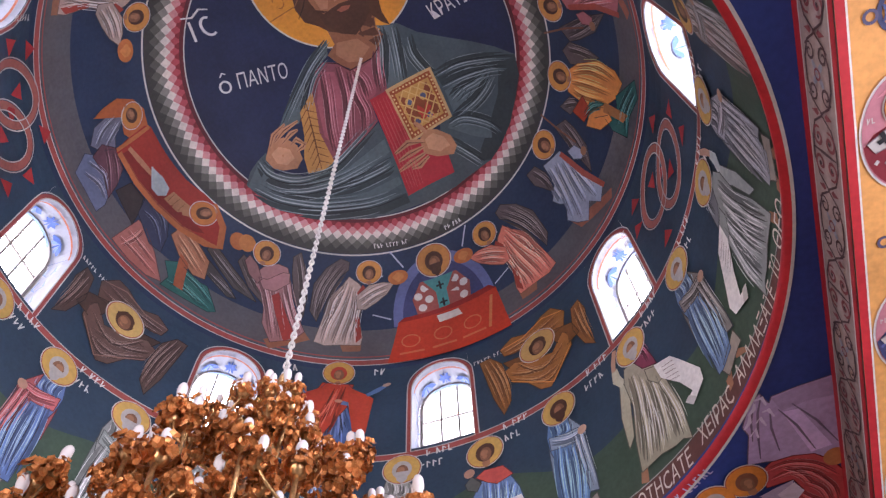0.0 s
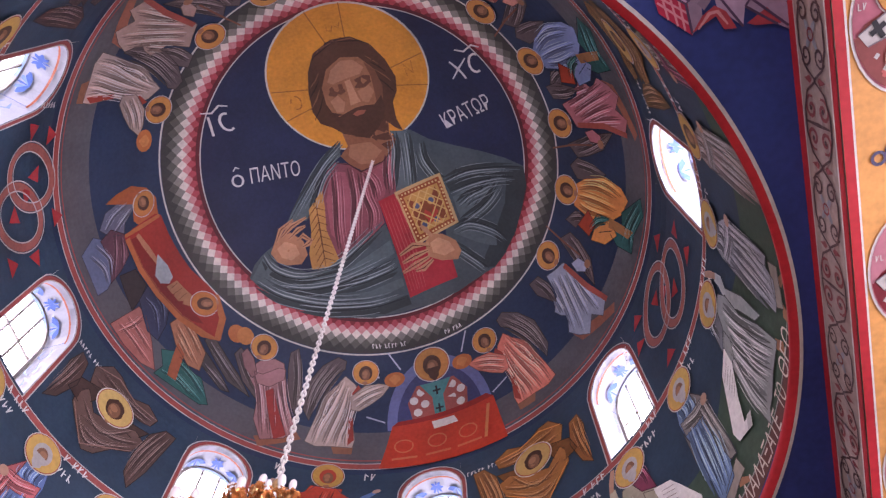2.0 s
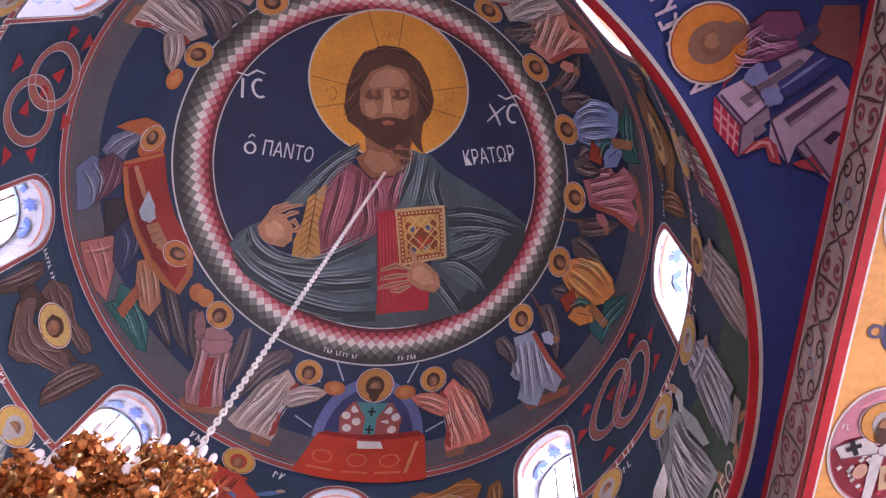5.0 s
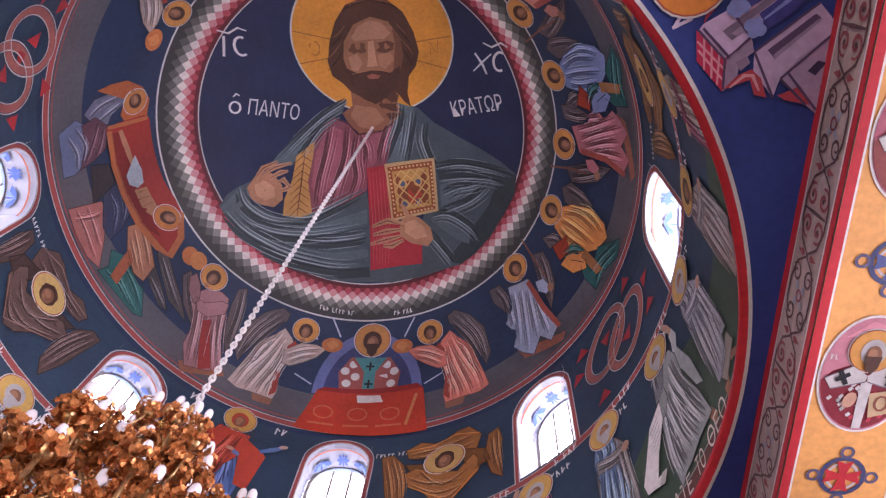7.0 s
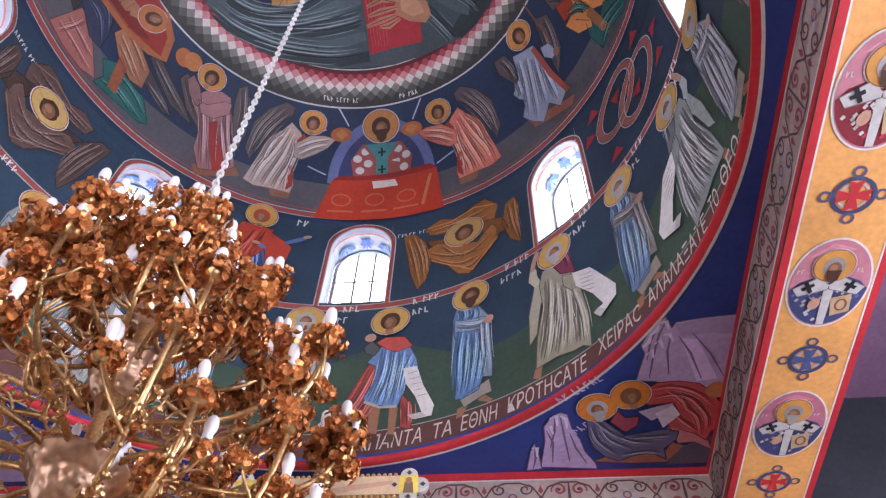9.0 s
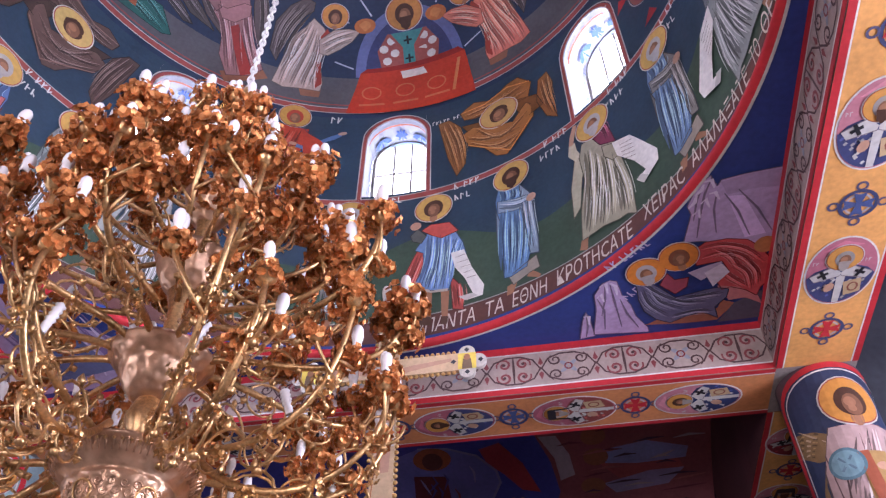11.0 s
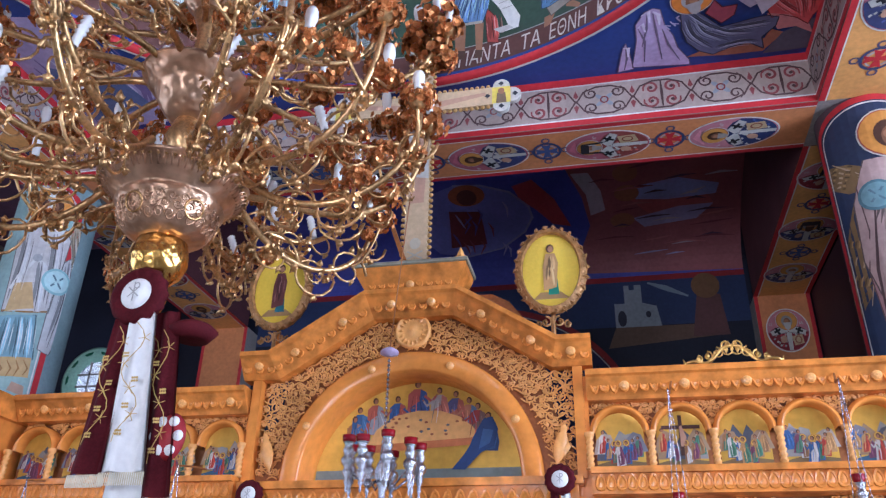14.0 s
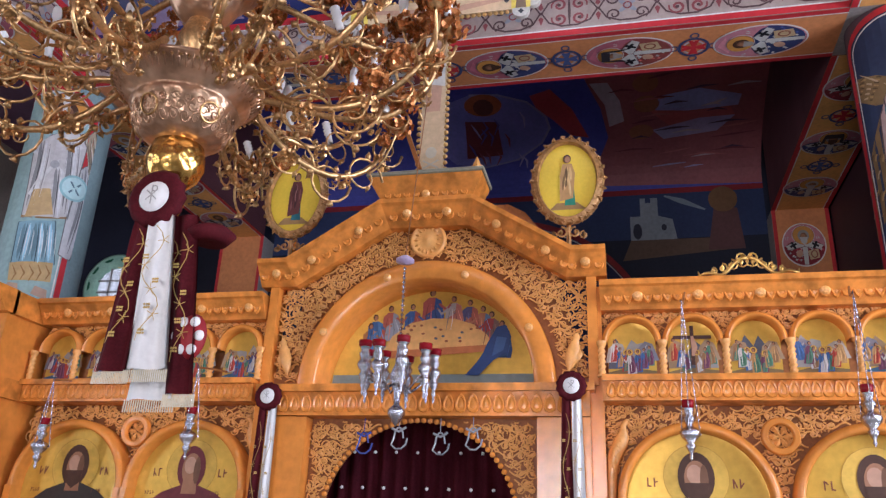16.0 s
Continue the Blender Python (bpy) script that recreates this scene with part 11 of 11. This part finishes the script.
def ribbon_bow(x, y, z, s, spread, length, label):
    """Velvet rosette with a white disc and embroidered hanging bands."""
    o = tagged(new("ribbon_bow"), label, "ribbon", group="ribbon bows")
    o.matrix_basis = Matrix.Translation((x, y, z)) @ Matrix.Scale(s, 4)
    V, F = [], []
    n = 40
    for j, (r, d) in enumerate(((0.03, -0.03), (0.055, -0.028), (0.075, -0.034), (0.092, -0.02), (0.09, 0.0), (0.03, 0.0))):
        for k in range(n):
            a = 2 * math.pi * k / n
            q = r * (1 + (0.05 * math.cos(a * 13) if j in (2, 3, 4) else 0))
            V.append((q * math.cos(a), d + (0.006 * math.cos(a * 13) if j in (2, 3) else 0), q * math.sin(a)))
    for j in range(5):
        for k in range(n):
            F.append((j * n + k, j * n + (k + 1) % n, (j + 1) * n + (k + 1) % n, (j + 1) * n + k))
    raw("rosette", V, F, velvet_r, o, None, True)
    V, F = lathe([(0.001, 0.042), (0.04, 0.04), (0.05, 0.03)], 28)
    disc = raw("white_disc", [(a, -c, b) for a, b, c in V], F, satin, o, None, True)
    cv = Canvas(flat_map((0, -0.043, 0), (1, 0, 0), (0, 0, 1)), cell=9, base=0.001)
    cv.line([(0, -0.03), (0, 0.032)], 0.005, 0.004, (0.4, 0.38, 0.36), 0)
    cv.line([(-0.018, -0.016), (0.018, 0.016)], 0.004, 0.004, (0.4, 0.38, 0.36), 0)
    cv.line([(-0.018, 0.016), (0.018, -0.016)], 0.004, 0.004, (0.4, 0.38, 0.36), 0)
    cv.loop(0.008, 0.02, 0.009, 0.009, 0.004, (0.4, 0.38, 0.36), 0, 12)
    cv.done("embroidery", disc)
    bands = []
    for top, foot, mat, dl, yy in spread:
        b = ribbon("band", top, foot, -length * dl, -0.04, yy, mat, o)
        ct, cx = (top[0] + top[1]) / 2, (foot[0] + foot[1]) / 2
        fm = lambda x, y, lift, ct=ct, cx=cx, yy=yy, L=length * dl - 0.04: Vector((ct + (cx - ct) * min(1.0, -y / L) + x, yy - 0.016 - lift, -0.04 + y))
        e = Canvas(fm, cell=9, base=0.002)
        w = (foot[1] - foot[0]) * 0.8
        L = length * dl - 0.04
        pts = [(0.28 * w * math.sin(i * 0.8), -0.12 * L - 0.72 * L * i / 14) for i in range(15)]
        e.line(pts, 0.003, 0.0025, gold_thread, 0)
        for i in range(2, 14, 3):
            px, py = pts[i]
            for q in range(5):
                a = radians(72 * q + 20 * i)
                e.line([(px, py), (px + 0.02 * math.cos(a), py + 0.02 * math.sin(a))], 0.007, 0.002, gold_thread, 1)
            for q in range(6):
                e.ell(-px * 0.7 + 0.007 * (q % 3 - 1), py - 0.045 - 0.009 * (q // 3), 0.0038, 0.0038, gold_thread, 1, n=10)
        e.done("embroidery", b)
        V2 = Shape()
        for i in range(22):
            u = (i + 0.5) / 22
            ww = foot[1] - foot[0]
            V2.add(tube([(cx + (u - 0.5) * ww, yy + 0.004, -length * dl), (cx + (u - 0.5) * ww * 1.02, yy + 0.004, -length * dl - 0.035)], 0.0022, 3))
        V2.done("fringe", paint((0.62, 0.54, 0.38), 0.5), b)
    return o


velvet_r = paint((0.075, 0.004, 0.008), 0.8, grain=0.2, scale=30, spec=0.15)
SP1 = [((-0.07, 0.0), (-0.115, 0.0), velvet_r, 0.88, 0.0), ((-0.01, 0.065), (-0.005, 0.135), satin, 0.88, -0.02), ((0.045, 0.12), (0.10, 0.20), velvet_r, 0.98, 0.03), ((0.0, 0.08), (-0.03, 0.13), satin, 1.0, 0.045)]
SP2 = [((-0.06, -0.01), (-0.085, 0.01), velvet_r, 1.0, 0.0), ((0.0, 0.055), (-0.015, 0.08), satin, 1.0, 0.012)]
ribbon_bow(0.0, -0.05, 2.44, 1.0, SP1, 0.60, "dark red and white embroidered ribbon bow under the chandelier")
ribbon_bow(-0.82, 2.60, 2.345, 0.95, SP2, 1.1, "dark red and white ribbon bow on a screen pilaster")
ribbon_bow(1.06, 2.60, 2.40, 0.95, SP2, 1.1, "dark red and white ribbon bow on a screen pilaster")

# small red and white rosette tucked behind the ribbons
rs2 = tagged(new("ribbon_rosette"), "small red rosette with white discs behind the ribbons", "ribbon")
rs2.matrix_basis = Matrix.Translation((0.15, -0.005, 2.02))
V, F = lathe([(0.001, 0.02), (0.05, 0.016), (0.07, 0.0), (0.05, -0.01), (0.001, -0.012)], 24, 0.75, 1.0)
raw("rosette", [(a, -c, b) for a, b, c in V], F, paint((0.30, 0.015, 0.02), 0.6), rs2, None, True)
for k in range(6):
    a = radians(60 * k)
    V, F = lathe([(0.001, 0.021), (0.014, 0.02), (0.016, 0.014)], 14)
    raw("white_disc", [(u + 0.036 * math.cos(a), -c, b + 0.046 * math.sin(a)) for u, b, c in V], F, satin, rs2, None, True)
raw("back_rosette", *move(lathe([(0.001, -0.02), (0.05, -0.03), (0.075, 0.0), (0.05, 0.02), (0.001, 0.02)], 20), 0.0, 0.03, 0.33), velvet_r, rs2, None, True)
raw("cord", *tube([(0, 0, 0.05), (-0.05, 0.0, 0.33)], 0.003, 4), velvet_r, rs2)

# ---- chandelier ----
brass = paint((0.66, 0.41, 0.18), 0.34, 0.92, grain=0.3, scale=18, bump=0.12)
brass_chased = embossed((0.68, 0.43, 0.27), 0.34, 0.85, 30.0, 0.7, 0.012)
bright_gold = embossed((0.80, 0.47, 0.12), 0.26, 1.0, 42.0, 0.7, 0.010)
copper_leaf = paint((0.58, 0.225, 0.065), 0.34, 0.5, grain=0.3, scale=30, bump=0.1)
bulb_white = paint((0.86, 0.85, 0.84), 0.25, grain=0.03, bump=0)
chand = tagged(new("chandelier"), "many-tiered gilt chandelier with copper flowers and white bulbs", "chandelier")

raw("stem", *lathe([(0.02, 5.06), (0.03, 5.0), (0.02, 4.92), (0.05, 4.88), (0.03, 4.86), (0.025, 4.55), (0.06, 4.5), (0.03, 4.45), (0.03, 4.1), (0.05, 4.06), (0.03, 4.0), (0.03, 3.7), (0.06, 3.62), (0.035, 3.55), (0.03, 3.16), (0.05, 3.11), (0.065, 3.06), (0.045, 3.01), (0.035, 2.98), (0.05, 2.95), (0.05, 2.90), (0.03, 2.85), (0.03, 2.6)], 20), brass, chand, None, True)
raw("top_ball", *lathe([(0.02, 4.62), (0.08, 4.65), (0.115, 4.71), (0.125, 4.76), (0.11, 4.82), (0.06, 4.87), (0.02, 4.89)], 28), bright_gold, chand, None, True)
raw("upper_cup", *lathe([(0.03, 4.02), (0.07, 4.05), (0.105, 4.12), (0.115, 4.18), (0.125, 4.19), (0.11, 4.195)], 24), brass_chased, chand, None, True)
raw("middle_cup", *lathe([(0.03, 3.62), (0.09, 3.66), (0.13, 3.74), (0.145, 3.80), (0.155, 3.81), (0.13, 3.815)], 24), brass_chased, chand, None, True)
raw("lower_cup", *lathe([(0.03, 3.13), (0.06, 3.135), (0.085, 3.155), (0.11, 3.19), (0.13, 3.235), (0.137, 3.25), (0.15, 3.255), (0.168, 3.285), (0.186, 3.30), (0.188, 3.312), (0.175, 3.312), (0.14, 3.26), (0.03, 3.20)], 36), brass_chased, chand, None, True)
raw("great_bowl", *lathe([(0.05, 2.655), (0.085, 2.66), (0.12, 2.675), (0.145, 2.70), (0.155, 2.725), (0.16, 2.76), (0.175, 2.775), (0.168, 2.785), (0.172, 2.795), (0.19, 2.805), (0.205, 2.825), (0.213, 2.828), (0.222, 2.845), (0.243, 2.858), (0.248, 2.868), (0.236, 2.872), (0.20, 2.84), (0.05, 2.76)], 48), brass_chased, chand, None, True)
raw("gold_ball", *lathe([(0.05, 2.67), (0.08, 2.65), (0.088, 2.61), (0.09, 2.58), (0.075, 2.54), (0.045, 2.51), (0.02, 2.50)], 32), bright_gold, chand, None, True)
raw("finial", *lathe([(0.015, 2.51), (0.04, 2.48), (0.046, 2.455), (0.036, 2.42), (0.012, 2.40), (0.001, 2.39)], 24), bright_gold, chand, None, True)
beads = Shape()
for k in range(60):
    a = 2 * math.pi * k / 60
    beads.add(move(lathe([(0.001, -0.007), (0.007, 0), (0.001, 0.007)], 6), 0.238 * math.cos(a), 0.238 * math.sin(a), 2.845))
beads.done("bowl_beading", brass, chand)


def flower_mesh(seed, mat=None, count=64):
    """Cluster of small copper petals and leaves round a drip cup."""
    R = random.Random(seed)
    sh = Shape()
    for k in range(count):
        th, ph = R.uniform(0, 2 * math.pi), R.uniform(-0.9, 0.75)
        d = Vector((math.cos(th) * math.cos(ph), math.sin(th) * math.cos(ph), math.sin(ph) * 0.75))
        p = d * R.uniform(0.024, 0.060)
        u = d.orthogonal().normalized()
        u = Matrix.Rotation(R.uniform(0, 6.28), 3, d) @ u
        v = d.cross(u)
        s = R.uniform(0.011, 0.0175)
        V = [p, p + u * s + d * 0.006, p + v * s * 0.9 + d * 0.008, p - u * s + d * 0.006, p - v * s * 0.9 + d * 0.008, p + (u + v) * s * 0.75 + d * 0.011, p + (v - u) * s * 0.75 + d * 0.011, p - (u + v) * s * 0.75 + d * 0.011, p + (u - v) * s * 0.75 + d * 0.011]
        sh.add((V, [(0, 1, 5), (0, 5, 2), (0, 2, 6), (0, 6, 3), (0, 3, 7), (0, 7, 4), (0, 4, 8), (0, 8, 1)]))
    me = raw("flower", sh.V, sh.F, mat or copper_leaf, chand)
    data = me.data
    bpy.data.objects.remove(me)
    return data


def obj_data(name, vf, mat, smooth=True):
    o = raw(name, *vf, mat, None, None, smooth)
    d = o.data
    bpy.data.objects.remove(o)
    return d


FLOWERS = [flower_mesh(60 + k) for k in range(5)]
LEAVES = [flower_mesh(80 + k, brass, 26) for k in range(3)]
BULB = obj_data("bulb", lathe([(0.012, 0.0), (0.017, 0.004), (0.017, 0.035), (0.021, 0.045), (0.023, 0.06), (0.021, 0.085), (0.014, 0.100), (0.001, 0.107)], 12), bulb_white)
SPIRAL_BULB = obj_data("bulb", lathe([(0.012, 0.0), (0.013, 0.03)] + [(0.017 if i % 2 else 0.011, 0.035 + 0.008 * i) for i in range(8)] + [(0.001, 0.105)], 10), bulb_white)
CUP = obj_data("cup", lathe([(0.006, -0.035), (0.022, -0.03), (0.034, -0.012), (0.038, 0.0), (0.03, 0.002), (0.012, 0.0)], 16), brass)


def sub(name, data, parent, m):
    o = new(name, data)
    o.parent = parent
    o.matrix_basis = m
    return o


def bez(P, n):
    out = []
    for i in range(n + 1):
        t = i / n
        Q = [Vector(p) for p in P]
        while len(Q) > 1:
            Q = [a.lerp(b, t) for a, b in zip(Q, Q[1:])]
        out.append(Q[0])
    return out


def arm_tier(n, phase, ctrl, rad, twigs, seed, scrolls=0, flower=1.0, droop=False, bunch=3):
    """Ring of curved gilt arms; each carries flowers, cups and bulbs. ctrl: (radius, height) of the bend."""
    R = random.Random(seed)
    for k in range(n):
        a = 2 * math.pi * (k + phase) / n + R.uniform(-0.05, 0.05)
        c, s = math.cos(a), math.sin(a)
        jr, jz = R.uniform(0.94, 1.05), R.uniform(-0.035, 0.035)
        P = bez([(r * jr * c, r * jr * s, z + (jz if i > 1 else 0)) for i, (r, z) in enumerate(ctrl)], 16)
        sh = Shape().add(tube(P, [rad * (1.15 - 0.35 * i / 16) for i in range(17)], 7))
        up = Vector((0, 0, 1))
        out = Vector((c, s, 0))
        for q in range(scrolls):
            b = P[min(15, 4 + 3 * q)]
            sg = -1 if q % 2 else 1
            S = []
            for i in range(21):
                f = i / 20
                t = 2 * math.pi * 1.5 * f
                w = (0.100 - 0.008 * q) * (1 - 0.85 * f)
                S.append(b + out * (w * math.cos(t)) + up * (sg * w * math.sin(t) - 0.02))
            sh.add(tube(S, [rad * 0.5 * (1 - 0.5 * i / 20) for i in range(21)], 5))
            for i in (3, 7, 11):
                sh.add(tube([S[i], S[i] + (S[i] - b) * 0.22 + up * 0.004, S[i] + (S[i] - b) * 0.34 + up * 0.016], [rad * 0.8, rad * 1.2, rad * 0.25], 5))
                sh.add(tube([S[i], S[i] + (S[i] - b) * 0.2 + out.cross(up) * (0.02 if i % 4 == 1 else -0.02)], [rad * 0.8, rad * 0.1], 4))
        arm = sh.done("arm", brass, chand, "", True)
        tips = [(P[-1], 1.0, True)]
        side = Vector((-s, c, 0))
        for q in range(twigs):
            b = P[R.choice((10, 11, 12, 13))]
            e = b + side * R.uniform(-0.14, 0.14) + out * R.uniform(-0.05, 0.08) + up * R.uniform(0.06, 0.2)
            tw = Shape().add(tube(bez([b, b + out * 0.05 - up * 0.03, e - up * 0.06, e], 6), rad * 0.5, 5))
            tw.done("twig", brass, arm, "", True)
            tips.append((e, 0.85, R.random() < 0.85))
        for e, sc, lit in tips:
            spin = Matrix.Rotation(R.uniform(0, 6.28), 4, "Z") @ Matrix.Rotation(R.uniform(-0.25, 0.25), 4, "X")
            sub("cup", CUP, arm, Matrix.Translation(e) @ spin @ Matrix.Scale(sc, 4))
            sub("flower", R.choice(FLOWERS), arm, Matrix.Translation(e + up * 0.005) @ spin @ Matrix.Scale(sc * flower * R.uniform(1.0, 1.35), 4))
            if lit:
                sub("bulb", BULB, arm, Matrix.Translation(e + up * 0.045) @ Matrix.Rotation(R.uniform(-0.2, 0.2), 4, "X") @ Matrix.Scale(R.uniform(0.72, 0.95), 4))
        for q in range(bunch):
            b = P[R.choice((9, 11, 12, 13, 14))] + Vector((R.uniform(-0.05, 0.05), R.uniform(-0.05, 0.05), R.uniform(-0.02, 0.05)))
            sub("flower", R.choice(FLOWERS), arm, Matrix.Translation(b) @ Matrix.Rotation(R.uniform(0, 6), 4, "Z") @ Matrix.Scale(flower * R.uniform(0.7, 1.1), 4))
        for q in range(3 * (scrolls > 1)):
            b = P[4 + 4 * q] - up * 0.02
            sub("gilt_leaf", R.choice(LEAVES), arm, Matrix.Translation(b) @ Matrix.Rotation(R.uniform(0, 6), 4, "Z") @ Matrix.Scale(R.uniform(0.55, 0.8), 4))
        if droop:
            b = P[9]
            sub("bulb", SPIRAL_BULB, arm, Matrix.Translation(b + up * 0.02) @ Matrix.Rotation(R.uniform(-0.5, 0.5), 4, "Y"))


arm_tier(8, 0.10, [(0.20, 2.92), (0.32, 2.76), (0.52, 2.66), (0.74, 2.72), (0.85, 2.97), (0.79, 3.12)], 0.0115, 1, 1, 4, 0.8, False, 1)
arm_tier(10, 0.60, [(0.20, 2.86), (0.32, 2.90), (0.62, 2.72), (0.80, 2.95), (0.82, 3.3)], 0.0115, 2, 2, 3, 0.9, True, 1)
arm_tier(12, 0.35, [(0.15, 3.30), (0.35, 3.36), (0.66, 3.12), (0.92, 3.35), (0.86, 3.60)], 0.012, 3, 3, 2, 1.1, False, 2)
arm_tier(11, 0.00, [(0.12, 3.50), (0.30, 3.56), (0.55, 3.40), (0.72, 3.62), (0.68, 3.84)], 0.011, 2, 4, 1, 1.1, False, 2)
arm_tier(10, 0.50, [(0.10, 3.80), (0.25, 3.70), (0.45, 3.75), (0.58, 3.9), (0.53, 4.10)], 0.010, 2, 5, 1, 1.1, False, 1)
arm_tier(9, 0.20, [(0.08, 4.06), (0.18, 3.97), (0.33, 4.02), (0.42, 4.14), (0.38, 4.28)], 0.009, 2, 6, 0, 1.0, False, 1)
arm_tier(8, 0.60, [(0.06, 4.34), (0.13, 4.27), (0.24, 4.3), (0.29, 4.38), (0.25, 4.48)], 0.009, 1, 7, 0, 1.0, False, 0)
arm_tier(6, 0.10, [(0.04, 4.54), (0.1, 4.5), (0.17, 4.53), (0.18, 4.6), (0.15, 4.68)], 0.007, 1, 8, 0, 0.8, False, 0)
arm_tier(5, 0.40, [(0.02, 4.84), (0.05, 4.81), (0.09, 4.81), (0.1, 4.84), (0.09, 4.87)], 0.006, 0, 9, 0, 0.6, False, 0)

# suspension chain
links = Shape()
n = 137
for k in range(n):
    z = 5.06 + 0.0475 * k
    L = [(0.014 * math.cos(t), 0, 0.034 * math.sin(t)) for t in [2 * math.pi * i / 10 for i in range(11)]]
    m = Matrix.Translation((0, 0, z)) @ Matrix.Rotation(radians(90 * (k % 2) + 25), 4, "Z")
    links.add(tube(L, 0.0068, 5), m)
links.done("chain", paint((0.80, 0.78, 0.74), 0.35, 0.4, grain=0.1), chand, "pale metal suspension chain", True)


def relief(rows, n, rad, name):
    """Raised scrollwork chased round a bowl: spirals laid on its surface. rows: (height, radius, slope)."""
    sh = Shape()
    for k in range(n):
        for j, (z, r, sl, w) in enumerate(rows):
            a0 = 2 * math.pi * (k + 0.5 * (j % 2)) / n
            P = []
            for i in range(13):
                f = i / 12
                t = (1 if k % 2 else -1) * 2 * math.pi * 1.3 * f
                q = w * (1 - 0.75 * f)
                dz = q * math.sin(t)
                rr = r + dz * sl
                a = a0 + q * math.cos(t) / r
                P.append((rr * math.cos(a), rr * math.sin(a), z + dz))
            sh.add(tube(P, [rad * (1.2 - 0.5 * i / 12) for i in range(13)], 4))
    return tagged(sh.done(name, brass_chased, chand, "", True), kind="stuff")


relief([(2.694, 0.139, 1.0, 0.017), (2.722, 0.1555, 0.35, 0.016), (2.748, 0.160, 0.3, 0.014)], 26, 0.0026, "bowl_relief")
flute = Shape()
for k in range(64):
    c, s = math.cos(2 * math.pi * k / 64), math.sin(2 * math.pi * k / 64)
    flute.add(tube([(0.206 * c, 0.206 * s, 2.823), (0.221 * c, 0.221 * s, 2.842), (0.240 * c, 0.240 * s, 2.853)], [0.003, 0.005, 0.003], 5))
tagged(flute.done("rim_fluting", brass_chased, chand, "", True), kind="stuff")
for k in range(5):
    a = 2 * math.pi * k / 5 - 1.75
    loop = [((0.157 + 0.03 * 0.4 * math.sin(t)) * math.cos(a + 0.2 * math.cos(t)), (0.157 + 0.03 * 0.4 * math.sin(t)) * math.sin(a + 0.2 * math.cos(t)), 2.722 + 0.03 * math.sin(t)) for t in [2 * math.pi * i / 20 for i in range(21)]]
    raw("bowl_medallion", *tube(loop, 0.004, 5), brass, chand, None, True)
relief([(2.842, 0.221, 1.2, 0.013)], 40, 0.003, "rim_relief")
relief([(3.29, 0.142, 0.45, 0.024), (3.365, 0.174, 0.3, 0.012)], 18, 0.0035, "cup_relief")
